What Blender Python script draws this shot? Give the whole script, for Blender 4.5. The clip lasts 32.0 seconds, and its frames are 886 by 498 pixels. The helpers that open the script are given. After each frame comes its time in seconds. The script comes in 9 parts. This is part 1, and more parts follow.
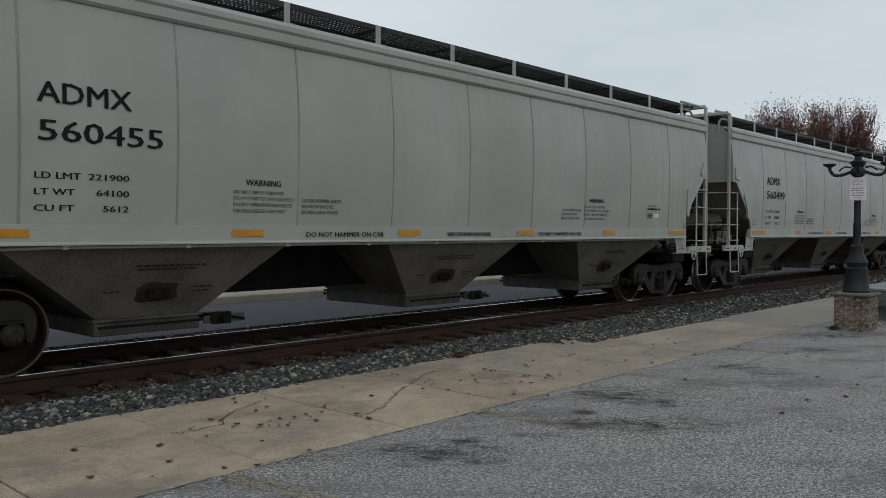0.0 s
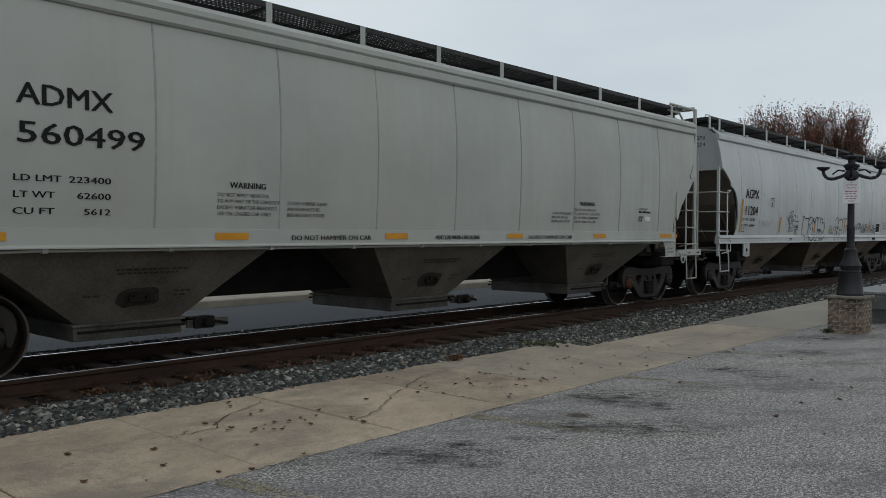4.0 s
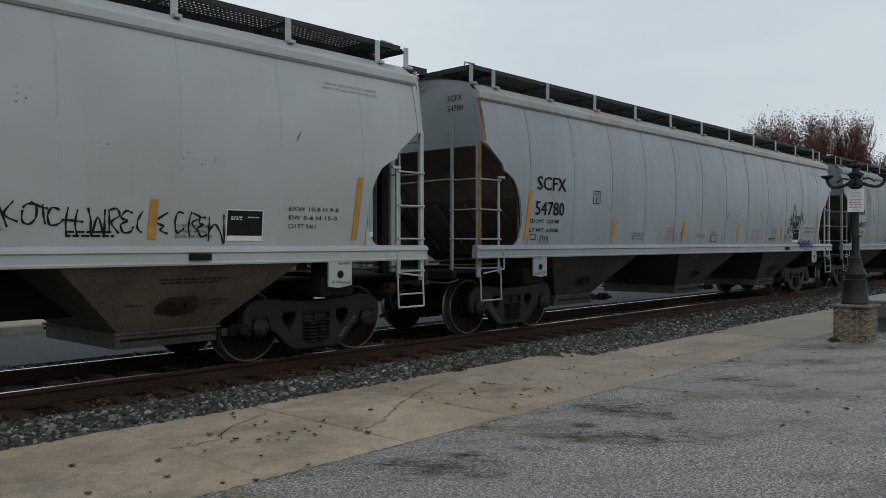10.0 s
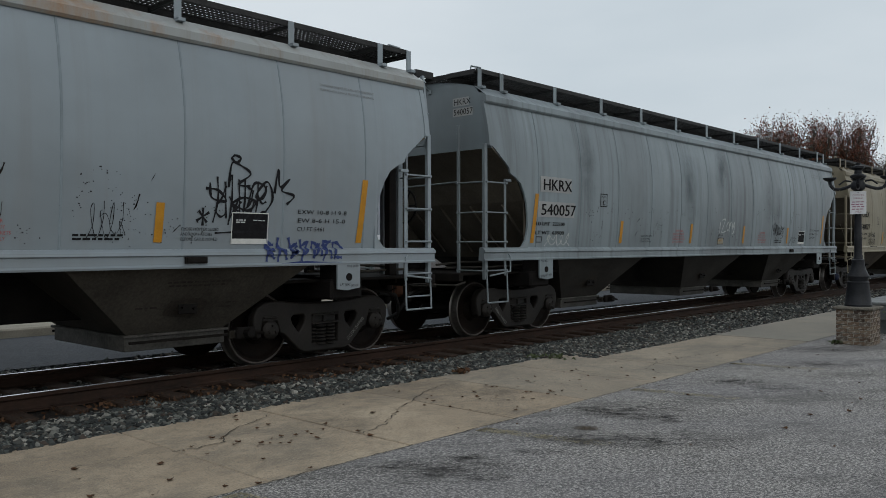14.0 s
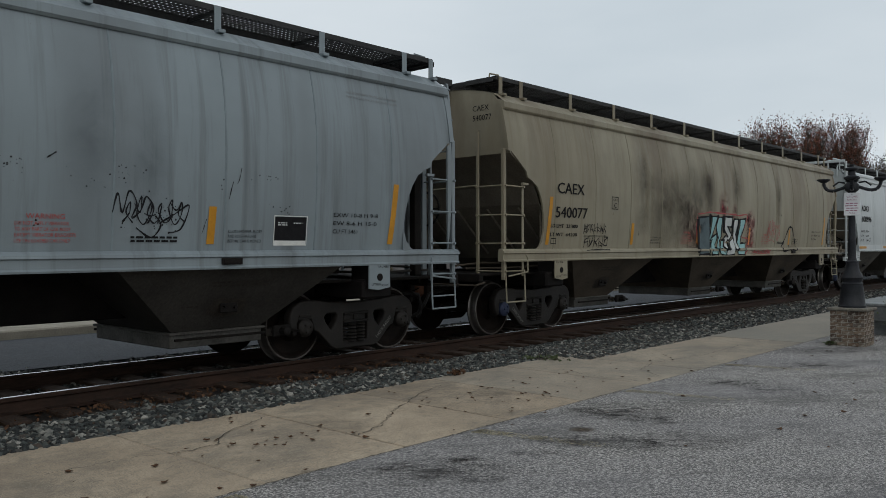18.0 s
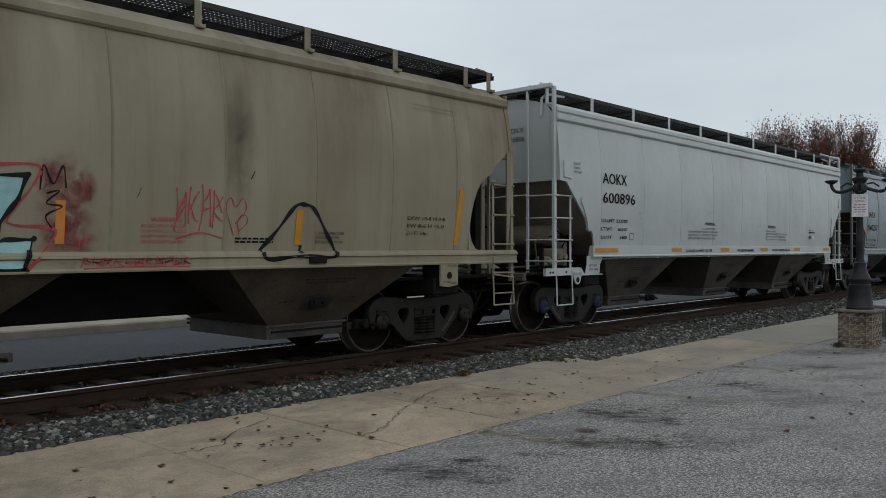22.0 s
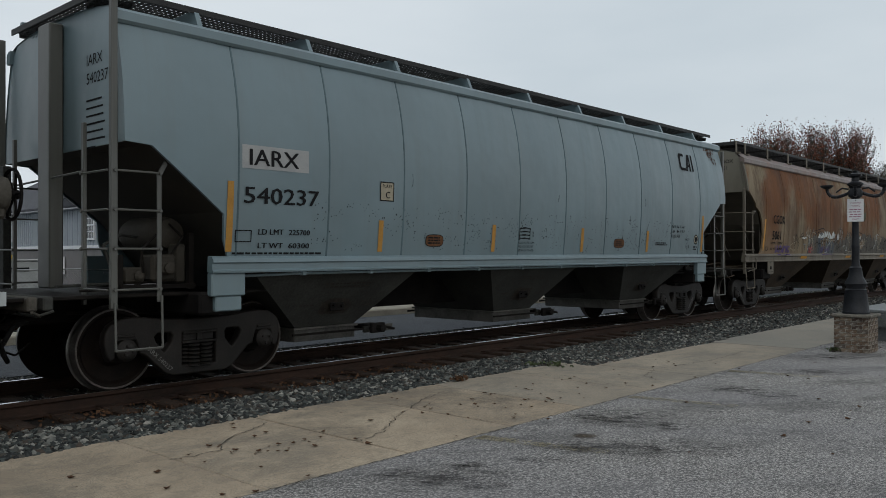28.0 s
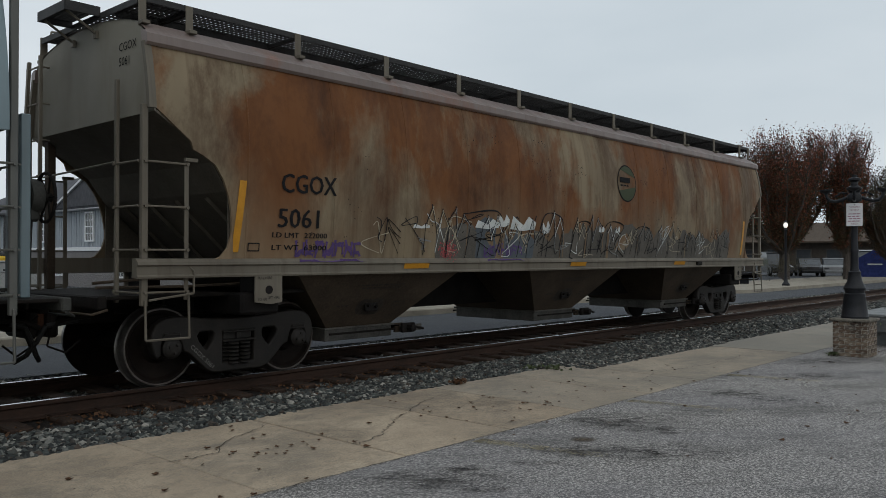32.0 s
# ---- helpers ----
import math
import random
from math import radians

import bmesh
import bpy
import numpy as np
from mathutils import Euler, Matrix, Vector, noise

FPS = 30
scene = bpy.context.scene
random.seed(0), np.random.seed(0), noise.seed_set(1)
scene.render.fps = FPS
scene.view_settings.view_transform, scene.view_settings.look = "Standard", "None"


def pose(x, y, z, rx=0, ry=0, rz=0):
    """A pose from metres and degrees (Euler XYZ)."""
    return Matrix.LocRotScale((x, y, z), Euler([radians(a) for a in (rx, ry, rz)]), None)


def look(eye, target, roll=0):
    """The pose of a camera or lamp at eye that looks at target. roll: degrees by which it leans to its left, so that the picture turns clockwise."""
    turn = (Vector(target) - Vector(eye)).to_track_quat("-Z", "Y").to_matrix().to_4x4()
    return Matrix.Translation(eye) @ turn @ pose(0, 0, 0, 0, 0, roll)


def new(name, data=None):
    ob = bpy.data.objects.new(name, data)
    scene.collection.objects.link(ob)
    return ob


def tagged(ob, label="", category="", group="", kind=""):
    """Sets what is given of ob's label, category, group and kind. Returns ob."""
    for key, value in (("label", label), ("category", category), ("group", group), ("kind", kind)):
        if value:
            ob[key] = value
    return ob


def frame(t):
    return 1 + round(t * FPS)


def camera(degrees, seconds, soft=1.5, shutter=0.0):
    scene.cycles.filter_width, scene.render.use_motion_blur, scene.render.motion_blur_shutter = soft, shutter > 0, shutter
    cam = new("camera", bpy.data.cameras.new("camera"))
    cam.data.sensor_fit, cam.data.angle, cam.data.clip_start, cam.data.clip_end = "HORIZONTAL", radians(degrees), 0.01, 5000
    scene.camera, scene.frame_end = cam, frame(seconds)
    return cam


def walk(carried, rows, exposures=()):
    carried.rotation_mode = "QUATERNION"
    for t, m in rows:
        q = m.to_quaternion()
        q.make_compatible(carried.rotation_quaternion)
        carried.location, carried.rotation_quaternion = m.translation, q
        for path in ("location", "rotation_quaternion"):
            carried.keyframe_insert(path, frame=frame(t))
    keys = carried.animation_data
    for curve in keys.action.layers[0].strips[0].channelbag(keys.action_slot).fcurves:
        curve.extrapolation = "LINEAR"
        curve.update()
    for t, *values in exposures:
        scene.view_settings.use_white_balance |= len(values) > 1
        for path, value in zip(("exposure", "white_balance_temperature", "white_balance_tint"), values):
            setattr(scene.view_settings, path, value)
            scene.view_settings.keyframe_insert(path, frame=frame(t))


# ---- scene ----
cam = camera(57.3, 32.0, soft=0.6)
EYE = Vector((0.0, -9.54, 1.504))
# seconds, heading from the track's line, tilt and lean, in degrees: a hand-held camera that stands on one spot
LOOK = [
    (0, 42.376, -1.334, 0.157), (0.5, 42.344, -1.287, 0.151), (1, 42.300, -1.249, 0.156), (1.5, 42.246, -1.207, 0.138), (2, 42.186, -1.163, 0.127),
    (2.5, 42.111, -1.138, 0.140), (3, 42.030, -1.132, 0.147), (3.5, 41.966, -1.123, 0.145), (5.5, 42.416, -0.971, 0.137), (6, 42.478, -0.903, 0.088),
    (6.5, 42.515, -0.829, 0.034), (7, 42.511, -0.759, 0.005), (7.5, 42.490, -0.697, -0.010), (8, 42.462, -0.630, -0.033), (8.5, 42.424, -0.557, -0.045),
    (9, 42.391, -0.488, -0.035), (9.5, 42.353, -0.436, -0.041), (10, 42.295, -0.396, -0.070), (10.5, 42.208, -0.356, -0.085), (11, 42.114, -0.334, -0.075),
    (11.5, 42.043, -0.339, -0.046), (12, 42.043, -0.344, -0.027), (12.5, 42.157, -0.328, -0.042), (13, 42.304, -0.287, -0.081), (13.5, 42.392, -0.242, -0.121),
    (14, 42.441, -0.207, -0.149), (14.5, 42.481, -0.175, -0.182), (16.5, 42.307, -0.095, -0.206), (17, 42.251, -0.080, -0.200), (17.5, 42.183, -0.075, -0.189),
    (18, 42.096, -0.099, -0.185), (18.5, 42.017, -0.139, -0.176), (19, 41.950, -0.165, -0.158), (19.5, 41.894, -0.168, -0.131), (20, 41.891, -0.161, -0.097),
    (20.5, 41.970, -0.152, -0.076), (21, 42.124, -0.133, -0.058), (21.5, 42.333, -0.094, -0.051), (22, 42.536, -0.041, -0.088), (22.5, 42.651, 0.010, -0.138),
    (23, 42.683, 0.048, -0.161), (23.5, 42.680, 0.080, -0.161), (24, 42.654, 0.116, -0.164), (24.5, 42.620, 0.155, -0.179), (25, 42.589, 0.191, -0.194),
    (25.5, 42.564, 0.215, -0.199), (27.5, 42.364, 0.322, -0.167), (28, 42.298, 0.317, -0.137), (28.5, 42.224, 0.322, -0.114), (29, 42.135, 0.337, -0.098),
    (29.5, 42.053, 0.355, -0.085), (30, 42.030, 0.375, -0.049), (30.5, 42.087, 0.390, 0.005), (31, 42.168, 0.413, 0.045), (31.5, 42.214, 0.463, 0.066),
    (32, 42.238, 0.524, 0.062)]


def heading(yaw, tilt):
    y, p = radians(yaw), radians(tilt)
    return Vector((math.cos(y) * math.cos(p), math.sin(y) * math.cos(p), math.sin(p)))


walk(cam, [(t, look(EYE, EYE + heading(yaw, tilt) * 10, lean)) for t, yaw, tilt, lean in LOOK])

# how far the train has come, in metres, second by second: it slows down from 4.5 to 3.8 m/s
TRAVEL = [0.00, -4.54, -9.07, -13.60, -18.11, -22.61, -27.10, -31.58, -36.04, -40.52, -45.02, -49.53, -54.04, -58.54, -63.01, -67.45, -71.86,
          -76.24, -80.59, -84.91, -89.19, -93.43, -97.63, -101.80, -105.93, -110.04, -114.13, -118.16, -122.16, -126.13, -130.05, -134.05, -137.92]

# ---- world and sun: a closed grey sky ----
world = bpy.data.worlds.new("overcast")
scene.world = world
world.use_nodes = True
wn, wl = world.node_tree.nodes, world.node_tree.links
wn.clear()
w_out, w_bg = wn.new("ShaderNodeOutputWorld"), wn.new("ShaderNodeBackground")
w_sky, w_mix, w_ramp = wn.new("ShaderNodeTexSky"), wn.new("ShaderNodeMix"), wn.new("ShaderNodeValToRGB")
w_noise, w_map, w_co = wn.new("ShaderNodeTexNoise"), wn.new("ShaderNodeMapping"), wn.new("ShaderNodeTexCoord")
w_sky.sky_type, w_sky.sun_disc = "NISHITA", False
w_sky.sun_elevation, w_sky.sun_rotation = radians(35), radians(200)
w_sky.dust_density, w_sky.air_density = 6.0, 1.0
w_map.inputs["Scale"].default_value = (1.0, 1.0, 3.2)
w_noise.inputs["Scale"].default_value, w_noise.inputs["Detail"].default_value = 1.6, 5.0
w_ramp.color_ramp.elements[0].position, w_ramp.color_ramp.elements[0].color = 0.3, (5.75, 6.5, 7.05, 1)
w_ramp.color_ramp.elements[1].position, w_ramp.color_ramp.elements[1].color = 0.75, (7.4, 7.98, 8.4, 1)
w_mix.data_type = "RGBA"
w_mix.inputs["Factor"].default_value = 0.93
w_bg.inputs["Strength"].default_value = 0.1
wl.new(w_co.outputs["Generated"], w_map.inputs["Vector"])
wl.new(w_map.outputs["Vector"], w_noise.inputs["Vector"])
wl.new(w_noise.outputs["Fac"], w_ramp.inputs["Fac"])
wl.new(w_sky.outputs["Color"], w_mix.inputs["A"])
wl.new(w_ramp.outputs["Color"], w_mix.inputs["B"])
wl.new(w_mix.outputs["Result"], w_bg.inputs["Color"])
wl.new(w_bg.outputs["Background"], w_out.inputs["Surface"])

sun = new("sun", bpy.data.lights.new("sun", "SUN"))
sun.data.energy, sun.data.angle, sun.data.color = 0.35, radians(40), (1.0, 0.97, 0.92)
sun.matrix_world = look((-8, -14, 20), (4, 2, 0))
scene.view_settings.exposure = 0.0


# ---- materials ----
def ramp_of(nt, fac, stops):
    r = nt.nodes.new("ShaderNodeValToRGB")
    while len(r.color_ramp.elements) < len(stops):
        r.color_ramp.elements.new(0.5)
    for e, (pos, col) in zip(r.color_ramp.elements, stops):
        e.position = pos
        e.color = (*col, 1) if len(col) == 3 else col
    nt.links.new(fac, r.inputs["Fac"])
    return r.outputs["Color"]


def noise_of(nt, co, scale, detail=4.0, rough=0.55, stretch=(1, 1, 1), shift=(0, 0, 0), distort=0.0, turn=0.0):
    m, n = nt.nodes.new("ShaderNodeMapping"), nt.nodes.new("ShaderNodeTexNoise")
    m.inputs["Scale"].default_value, m.inputs["Location"].default_value = stretch, shift
    if turn:    # streaks that lie at an angle: turned first, then stretched
        r = nt.nodes.new("ShaderNodeMapping")
        r.inputs["Rotation"].default_value = (0, 0, -math.radians(turn))
        nt.links.new(co, r.inputs["Vector"])
        co = r.outputs["Vector"]
    n.inputs["Scale"].default_value, n.inputs["Detail"].default_value = scale, detail
    n.inputs["Roughness"].default_value, n.inputs["Distortion"].default_value = rough, distort
    nt.links.new(co, m.inputs["Vector"])
    nt.links.new(m.outputs["Vector"], n.inputs["Vector"])
    return n.outputs["Fac"]


def mixed(nt, fac, a, b, how="MIX"):
    m = nt.nodes.new("ShaderNodeMix")
    m.data_type, m.blend_type = "RGBA", how
    for v, s in ((fac, "Factor"), (a, "A"), (b, "B")):
        if isinstance(v, (int, float)):
            m.inputs[s].default_value = v
        elif isinstance(v, tuple):
            m.inputs[s].default_value = (*v, 1)
        else:
            nt.links.new(v, m.inputs[s])
    return m.outputs["Result"]


def blank(name):
    m = bpy.data.materials.new(name)
    m.use_nodes = True
    nt = m.node_tree
    b = nt.nodes["Principled BSDF"]
    co = nt.nodes.new("ShaderNodeTexCoord").outputs["Object"]
    return m, nt, b, co


def finish(nt, b, col, rough, metal, bump_fac=None, bump=0.0, spec=0.5):
    nt.links.new(col, b.inputs["Base Color"])
    if isinstance(rough, (int, float)):
        b.inputs["Roughness"].default_value = rough
    else:
        nt.links.new(rough, b.inputs["Roughness"])
    b.inputs["Metallic"].default_value = metal
    b.inputs["Specular IOR Level"].default_value = spec
    if bump_fac is not None and bump:
        bn = nt.nodes.new("ShaderNodeBump")
        bn.inputs["Strength"].default_value, bn.inputs["Distance"].default_value = 1.0, bump
        nt.links.new(bump_fac, bn.inputs["Height"])
        nt.links.new(bn.outputs["Normal"], b.inputs["Normal"])


def plain(name, c1, c2, scale=8.0, rough=0.6, metal=0.0, bump=0.002, fine=60.0, stretch=(1, 1, 1), spec=0.25):
    """Two tones mixed by a coarse and a fine noise, with fine relief."""
    m, nt, b, co = blank(name)
    big = noise_of(nt, co, scale, 5, 0.6, stretch)
    small = noise_of(nt, co, fine, 3, 0.6, stretch)
    both = mixed(nt, 0.4, big, small)
    finish(nt, b, ramp_of(nt, both, [(0.35, c1), (0.65, c2)]), rough, metal, small, bump, spec)
    return m


def upper(nt, co, high, seed):
    """A ragged mask that is full above the height high[1] and faint below high[0]: rust gathers under the roof edge."""
    sep, add = nt.nodes.new("ShaderNodeSeparateXYZ"), nt.nodes.new("ShaderNodeMath")
    nt.links.new(co, sep.inputs["Vector"])
    n = noise_of(nt, co, 1.0, 4, 0.6, (0.9, 1.0, 0.4), (seed, 8, 2), 0.3)
    add.operation = "MULTIPLY_ADD"
    nt.links.new(n, add.inputs[0])
    add.inputs[1].default_value = 2.4
    nt.links.new(sep.outputs["Z"], add.inputs[2])
    scale = nt.nodes.new("ShaderNodeMath")
    scale.operation = "DIVIDE"
    nt.links.new(add.outputs[0], scale.inputs[0])
    scale.inputs[1].default_value = 6.0
    return ramp_of(nt, scale.outputs[0], [((high[0] + 1.2) / 6, (0.12,) * 3), ((high[1] + 1.2) / 6, (1.0,) * 3)])


def car_paint(name, base, grime, streak=0.35, rust=0.0, seed=0.0, rough=0.5, rust_col=(0.16, 0.055, 0.022), wash=(0, 0, 0), wash_amount=0.0, dust=0.3, high=None, gloss=0.6):
    """Weathered wagon paint: tone patches, vertical run-off streaks, road dust towards fine grain, rust blooms."""
    m, nt, b, co = blank(name)
    light = tuple(min(1, c * 1.02) for c in base)
    dark = tuple(c * 0.80 for c in base)
    tone = noise_of(nt, co, 0.55, 4, 0.55, (1, 1, 1.2), (seed, 0, 0))
    col = ramp_of(nt, tone, [(0.3, dark), (0.7, light)])
    runs = noise_of(nt, co, 1.0, 5, 0.65, (5.5, 1.0, 0.28), (seed * 2, 0, 3), 0.3)
    col = mixed(nt, ramp_of(nt, runs, [(0.5, (0, 0, 0)), (0.78, (streak,) * 3)]), col, grime)
    wide = noise_of(nt, co, 1.0, 3, 0.5, (0.8, 1.0, 0.15), (seed * 3, 5, 1))
    col = mixed(nt, ramp_of(nt, wide, [(0.42, (0, 0, 0)), (0.75, (dust,) * 3)]), col, grime)
    if wash_amount:
        w = noise_of(nt, co, 1.0, 8, 0.62, (0.62, 1.0, 0.3) if rust else (1.5, 1.0, 0.35), (seed + 7, 2, 4), 0.2)
        amount = ramp_of(nt, w, [(0.46 if rust else 0.40, (0, 0, 0)), (0.57 if rust else 0.66, (wash_amount,) * 3)])
        if high:
            amount = mixed(nt, 1.0, amount, upper(nt, co, high, seed), "MULTIPLY")
        col = mixed(nt, amount, col, wash)
    if rust:
        r = noise_of(nt, co, 1.0, 9, 0.75, (1.0, 1.0, 0.42), (seed + 3, 1, 0), 0.25)
        amount = ramp_of(nt, r, [(0.62 - rust * 0.2, (0, 0, 0)), (0.74 - rust * 0.1, (0.85,) * 3)])
        if high:
            amount = mixed(nt, 1.0, amount, upper(nt, co, high, seed + 4), "MULTIPLY")
        col = mixed(nt, amount, col, rust_col)
    chips = noise_of(nt, co, 26.0, 4, 0.7, (1, 1, 1), (seed, seed, 0))
    col = mixed(nt, ramp_of(nt, chips, [(0.70, (0, 0, 0)), (0.74, (0.5,) * 3)]), col, tuple(g * 0.7 for g in grime))
    grain = noise_of(nt, co, 90.0, 2, 0.6)
    dents = noise_of(nt, co, 1.7, 2, 0.5)
    finish(nt, b, col, ramp_of(nt, runs, [(0.3, (rough - 0.14,) * 3), (0.8, (rough + 0.1,) * 3)]), 0.0, mixed(nt, 0.03, dents, grain), 0.02, gloss)
    return m


M = {}
# grimy underframe and wheel steels, base colours lowered to paint in the under-car shade
M["steel_black"] = plain("sooty_steel_shade_deepened", (0.005, 0.0045, 0.0045), (0.016, 0.014, 0.013), 3.0, 0.8, 0.0, 0.002, spec=0.12)
M["cast"] = plain("grimy_cast_shade_deepened", (0.0045, 0.0038, 0.0034), (0.015, 0.012, 0.0102), 4.0, 0.7, 0.0, 0.003, spec=0.12)
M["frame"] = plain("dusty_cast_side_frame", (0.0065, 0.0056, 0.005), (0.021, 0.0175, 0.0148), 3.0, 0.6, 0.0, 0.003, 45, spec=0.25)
M["rim"] = plain("worn_wheel_rim", (0.06, 0.052, 0.046), (0.15, 0.13, 0.118), 6.0, 0.45, 0.35, 0.001, 60)
M["wheel"] = plain("dusty_wheel_shade_deepened", (0.005, 0.0038, 0.0033), (0.016, 0.011, 0.0085), 5.0, 0.7, 0.0, 0.001, spec=0.1)
M["tread"] = plain("polished_tread_steel", (0.10, 0.092, 0.085), (0.20, 0.188, 0.175), 8.0, 0.36, 0.8, 0.0005)
M["rust_cap"] = plain("rusty_bearing_cap", (0.03, 0.014, 0.008), (0.09, 0.035, 0.016), 14.0, 0.8, 0.0, 0.002)
M["blue_cap"] = plain("blue_bearing_cap", (0.015, 0.02, 0.04), (0.03, 0.04, 0.08), 14.0, 0.7)
M["grating"] = plain("dark_galvanised_grating", (0.018, 0.018, 0.018), (0.045, 0.044, 0.043), 4.0, 0.6, 0.2, 0.0)
M["black"] = plain("black_stencil_paint", (0.009, 0.009, 0.010), (0.018, 0.018, 0.019), 12.0, 0.8, 0.0, 0.0, spec=0.08)
M["red_ink"] = plain("red_stencil_paint", (0.32, 0.05, 0.05), (0.38, 0.08, 0.07), 12.0, 0.6, 0.0, 0.0)
M["white"] = plain("white_stencil_paint", (0.5, 0.5, 0.48), (0.65, 0.65, 0.62), 12.0, 0.6, 0.0, 0.0)
M["worn_white"] = plain("worn_white_stencil", (0.10, 0.098, 0.092), (0.22, 0.215, 0.205), 30.0, 0.7, 0.0, 0.0)
M["white_tag"] = plain("chalky_white_spray", (0.35, 0.37, 0.36), (0.55, 0.57, 0.56), 5.0, 0.7, 0.0, 0.0)
M["spray"] = plain("black_spray_paint", (0.008, 0.008, 0.009), (0.022, 0.022, 0.025), 6.0, 0.75, 0.0, 0.0, spec=0.1)
M["yellow"] = plain("amber_reflective_sheet", (0.37, 0.165, 0.010), (0.48, 0.225, 0.018), 5.0, 0.45, 0.0, 0.0)
M["pale_patch"] = plain("pale_lettering_patch", (0.27, 0.275, 0.275), (0.35, 0.35, 0.34), 4.0, 0.6, 0.0, 0.0)
M["ochre"] = plain("faded_ochre_reflector", (0.30, 0.15, 0.03), (0.42, 0.22, 0.05), 5.0, 0.6, 0.0, 0.0)
M["purple"] = plain("violet_spray_paint", (0.05, 0.03, 0.10), (0.09, 0.05, 0.16), 6.0, 0.6, 0.0, 0.0)
M["blue_tag"] = plain("navy_spray_paint", (0.025, 0.04, 0.12), (0.04, 0.06, 0.18), 6.0, 0.6, 0.0, 0.0)
M["cyan_tag"] = plain("pale_turquoise_spray", (0.18, 0.36, 0.38), (0.30, 0.48, 0.48), 5.0, 0.6, 0.0, 0.0)
M["red_tag"] = plain("crimson_spray_paint", (0.28, 0.03, 0.04), (0.36, 0.08, 0.08), 5.0, 0.6, 0.0, 0.0)
M["orange_tag"] = plain("orange_spray_paint", (0.45, 0.16, 0.03), (0.5, 0.22, 0.05), 5.0, 0.6, 0.0, 0.0)
M["grey_pen"] = plain("faint_grey_pen", (0.12, 0.125, 0.125), (0.20, 0.205, 0.205), 6.0, 0.7, 0.0, 0.0)
M["green_tag"] = plain("leaf_green_decal", (0.024, 0.034, 0.012), (0.04, 0.05, 0.02), 5.0, 0.6, 0.0, 0.0)
M["badge"] = plain("rusty_builder_badge", (0.07, 0.03, 0.015), (0.16, 0.075, 0.03), 40.0, 0.75, 0.0, 0.002)
M["rust_spot"] = plain("dark_rust_spot", (0.035, 0.016, 0.010), (0.09, 0.04, 0.02), 30.0, 0.85, 0.0, 0.003)
M["burnt"] = plain("burnt_bare_steel", (0.014, 0.012, 0.010), (0.045, 0.037, 0.030), 14.0, 0.7, 0.0, 0.003)
M["gate"] = plain("dusty_gate_steel", (0.035, 0.033, 0.03), (0.10, 0.095, 0.085), 3.0, 0.7, 0.0, 0.003, 30)
M["cream"] = plain("yellowed_label_stock", (0.26, 0.23, 0.17), (0.36, 0.32, 0.24), 9.0, 0.7, 0.0, 0.0)
M["hose"] = plain("black_rubber_hose", (0.008, 0.008, 0.008), (0.02, 0.019, 0.018), 20.0, 0.7)


def mist(name, col, flat=False, scale=5.0, detail=5.0, lo=0.35, hi=0.65):
    """Thin overspray that thickens towards the middle of its patch, broken up by noise."""
    m, nt, b, co = blank(name)
    gen = nt.nodes.new("ShaderNodeTexCoord").outputs["Generated"]
    mp, ln = nt.nodes.new("ShaderNodeMapping"), nt.nodes.new("ShaderNodeVectorMath")
    mp.inputs["Location"].default_value, mp.inputs["Scale"].default_value = ((-1, -1, 0), (2, 2, 0)) if flat else ((-1, 0, -1), (2, 0, 2))
    ln.operation = "LENGTH"
    nt.links.new(gen, mp.inputs["Vector"])
    nt.links.new(mp.outputs["Vector"], ln.inputs[0])
    near_ = ramp_of(nt, ln.outputs["Value"], [(0.0, (1, 1, 1)), (0.98, (0, 0, 0))])
    n = ramp_of(nt, noise_of(nt, co, scale, detail, 0.8 if flat else 0.65, (0.5, 1.3, 1) if flat else (1, 1, 1), (2, 0, 1), 0.4), [(lo, (0.0,) * 3), (hi, (0.9,) * 3)])
    b.inputs["Base Color"].default_value = (*col, 1)
    b.inputs["Roughness"].default_value = 0.85
    b.inputs["Specular IOR Level"].default_value = 0.1
    nt.links.new(mixed(nt, 1.0, near_, n, "MULTIPLY"), b.inputs["Alpha"])
    return m


M["crimson_mist"] = mist("crimson_overspray", (0.20, 0.03, 0.045))
M["brown_mist"] = mist("dark_maroon_overspray", (0.09, 0.045, 0.04))
M["soot_mist"] = mist("run_down_soot", (0.045, 0.038, 0.032), False, 1.6, 8.0, 0.30, 0.75)
M["soot_haze"] = mist("thin_blue_soot", (0.105, 0.122, 0.136), False, 1.1, 6.0, 0.35, 1.0)
M["oil_mist"] = mist("old_oil_stain", (0.040, 0.037, 0.036), True, 9.0, 14.0, 0.47, 0.57)
M["damp_mist"] = mist("damp_grey_film", (0.10, 0.095, 0.088), True, 0.8, 6.0, 0.42, 0.85)
M["dirt_mist"] = mist("brown_dirt_patch", (0.105, 0.085, 0.066), True, 5.0, 10.0, 0.15, 0.5)


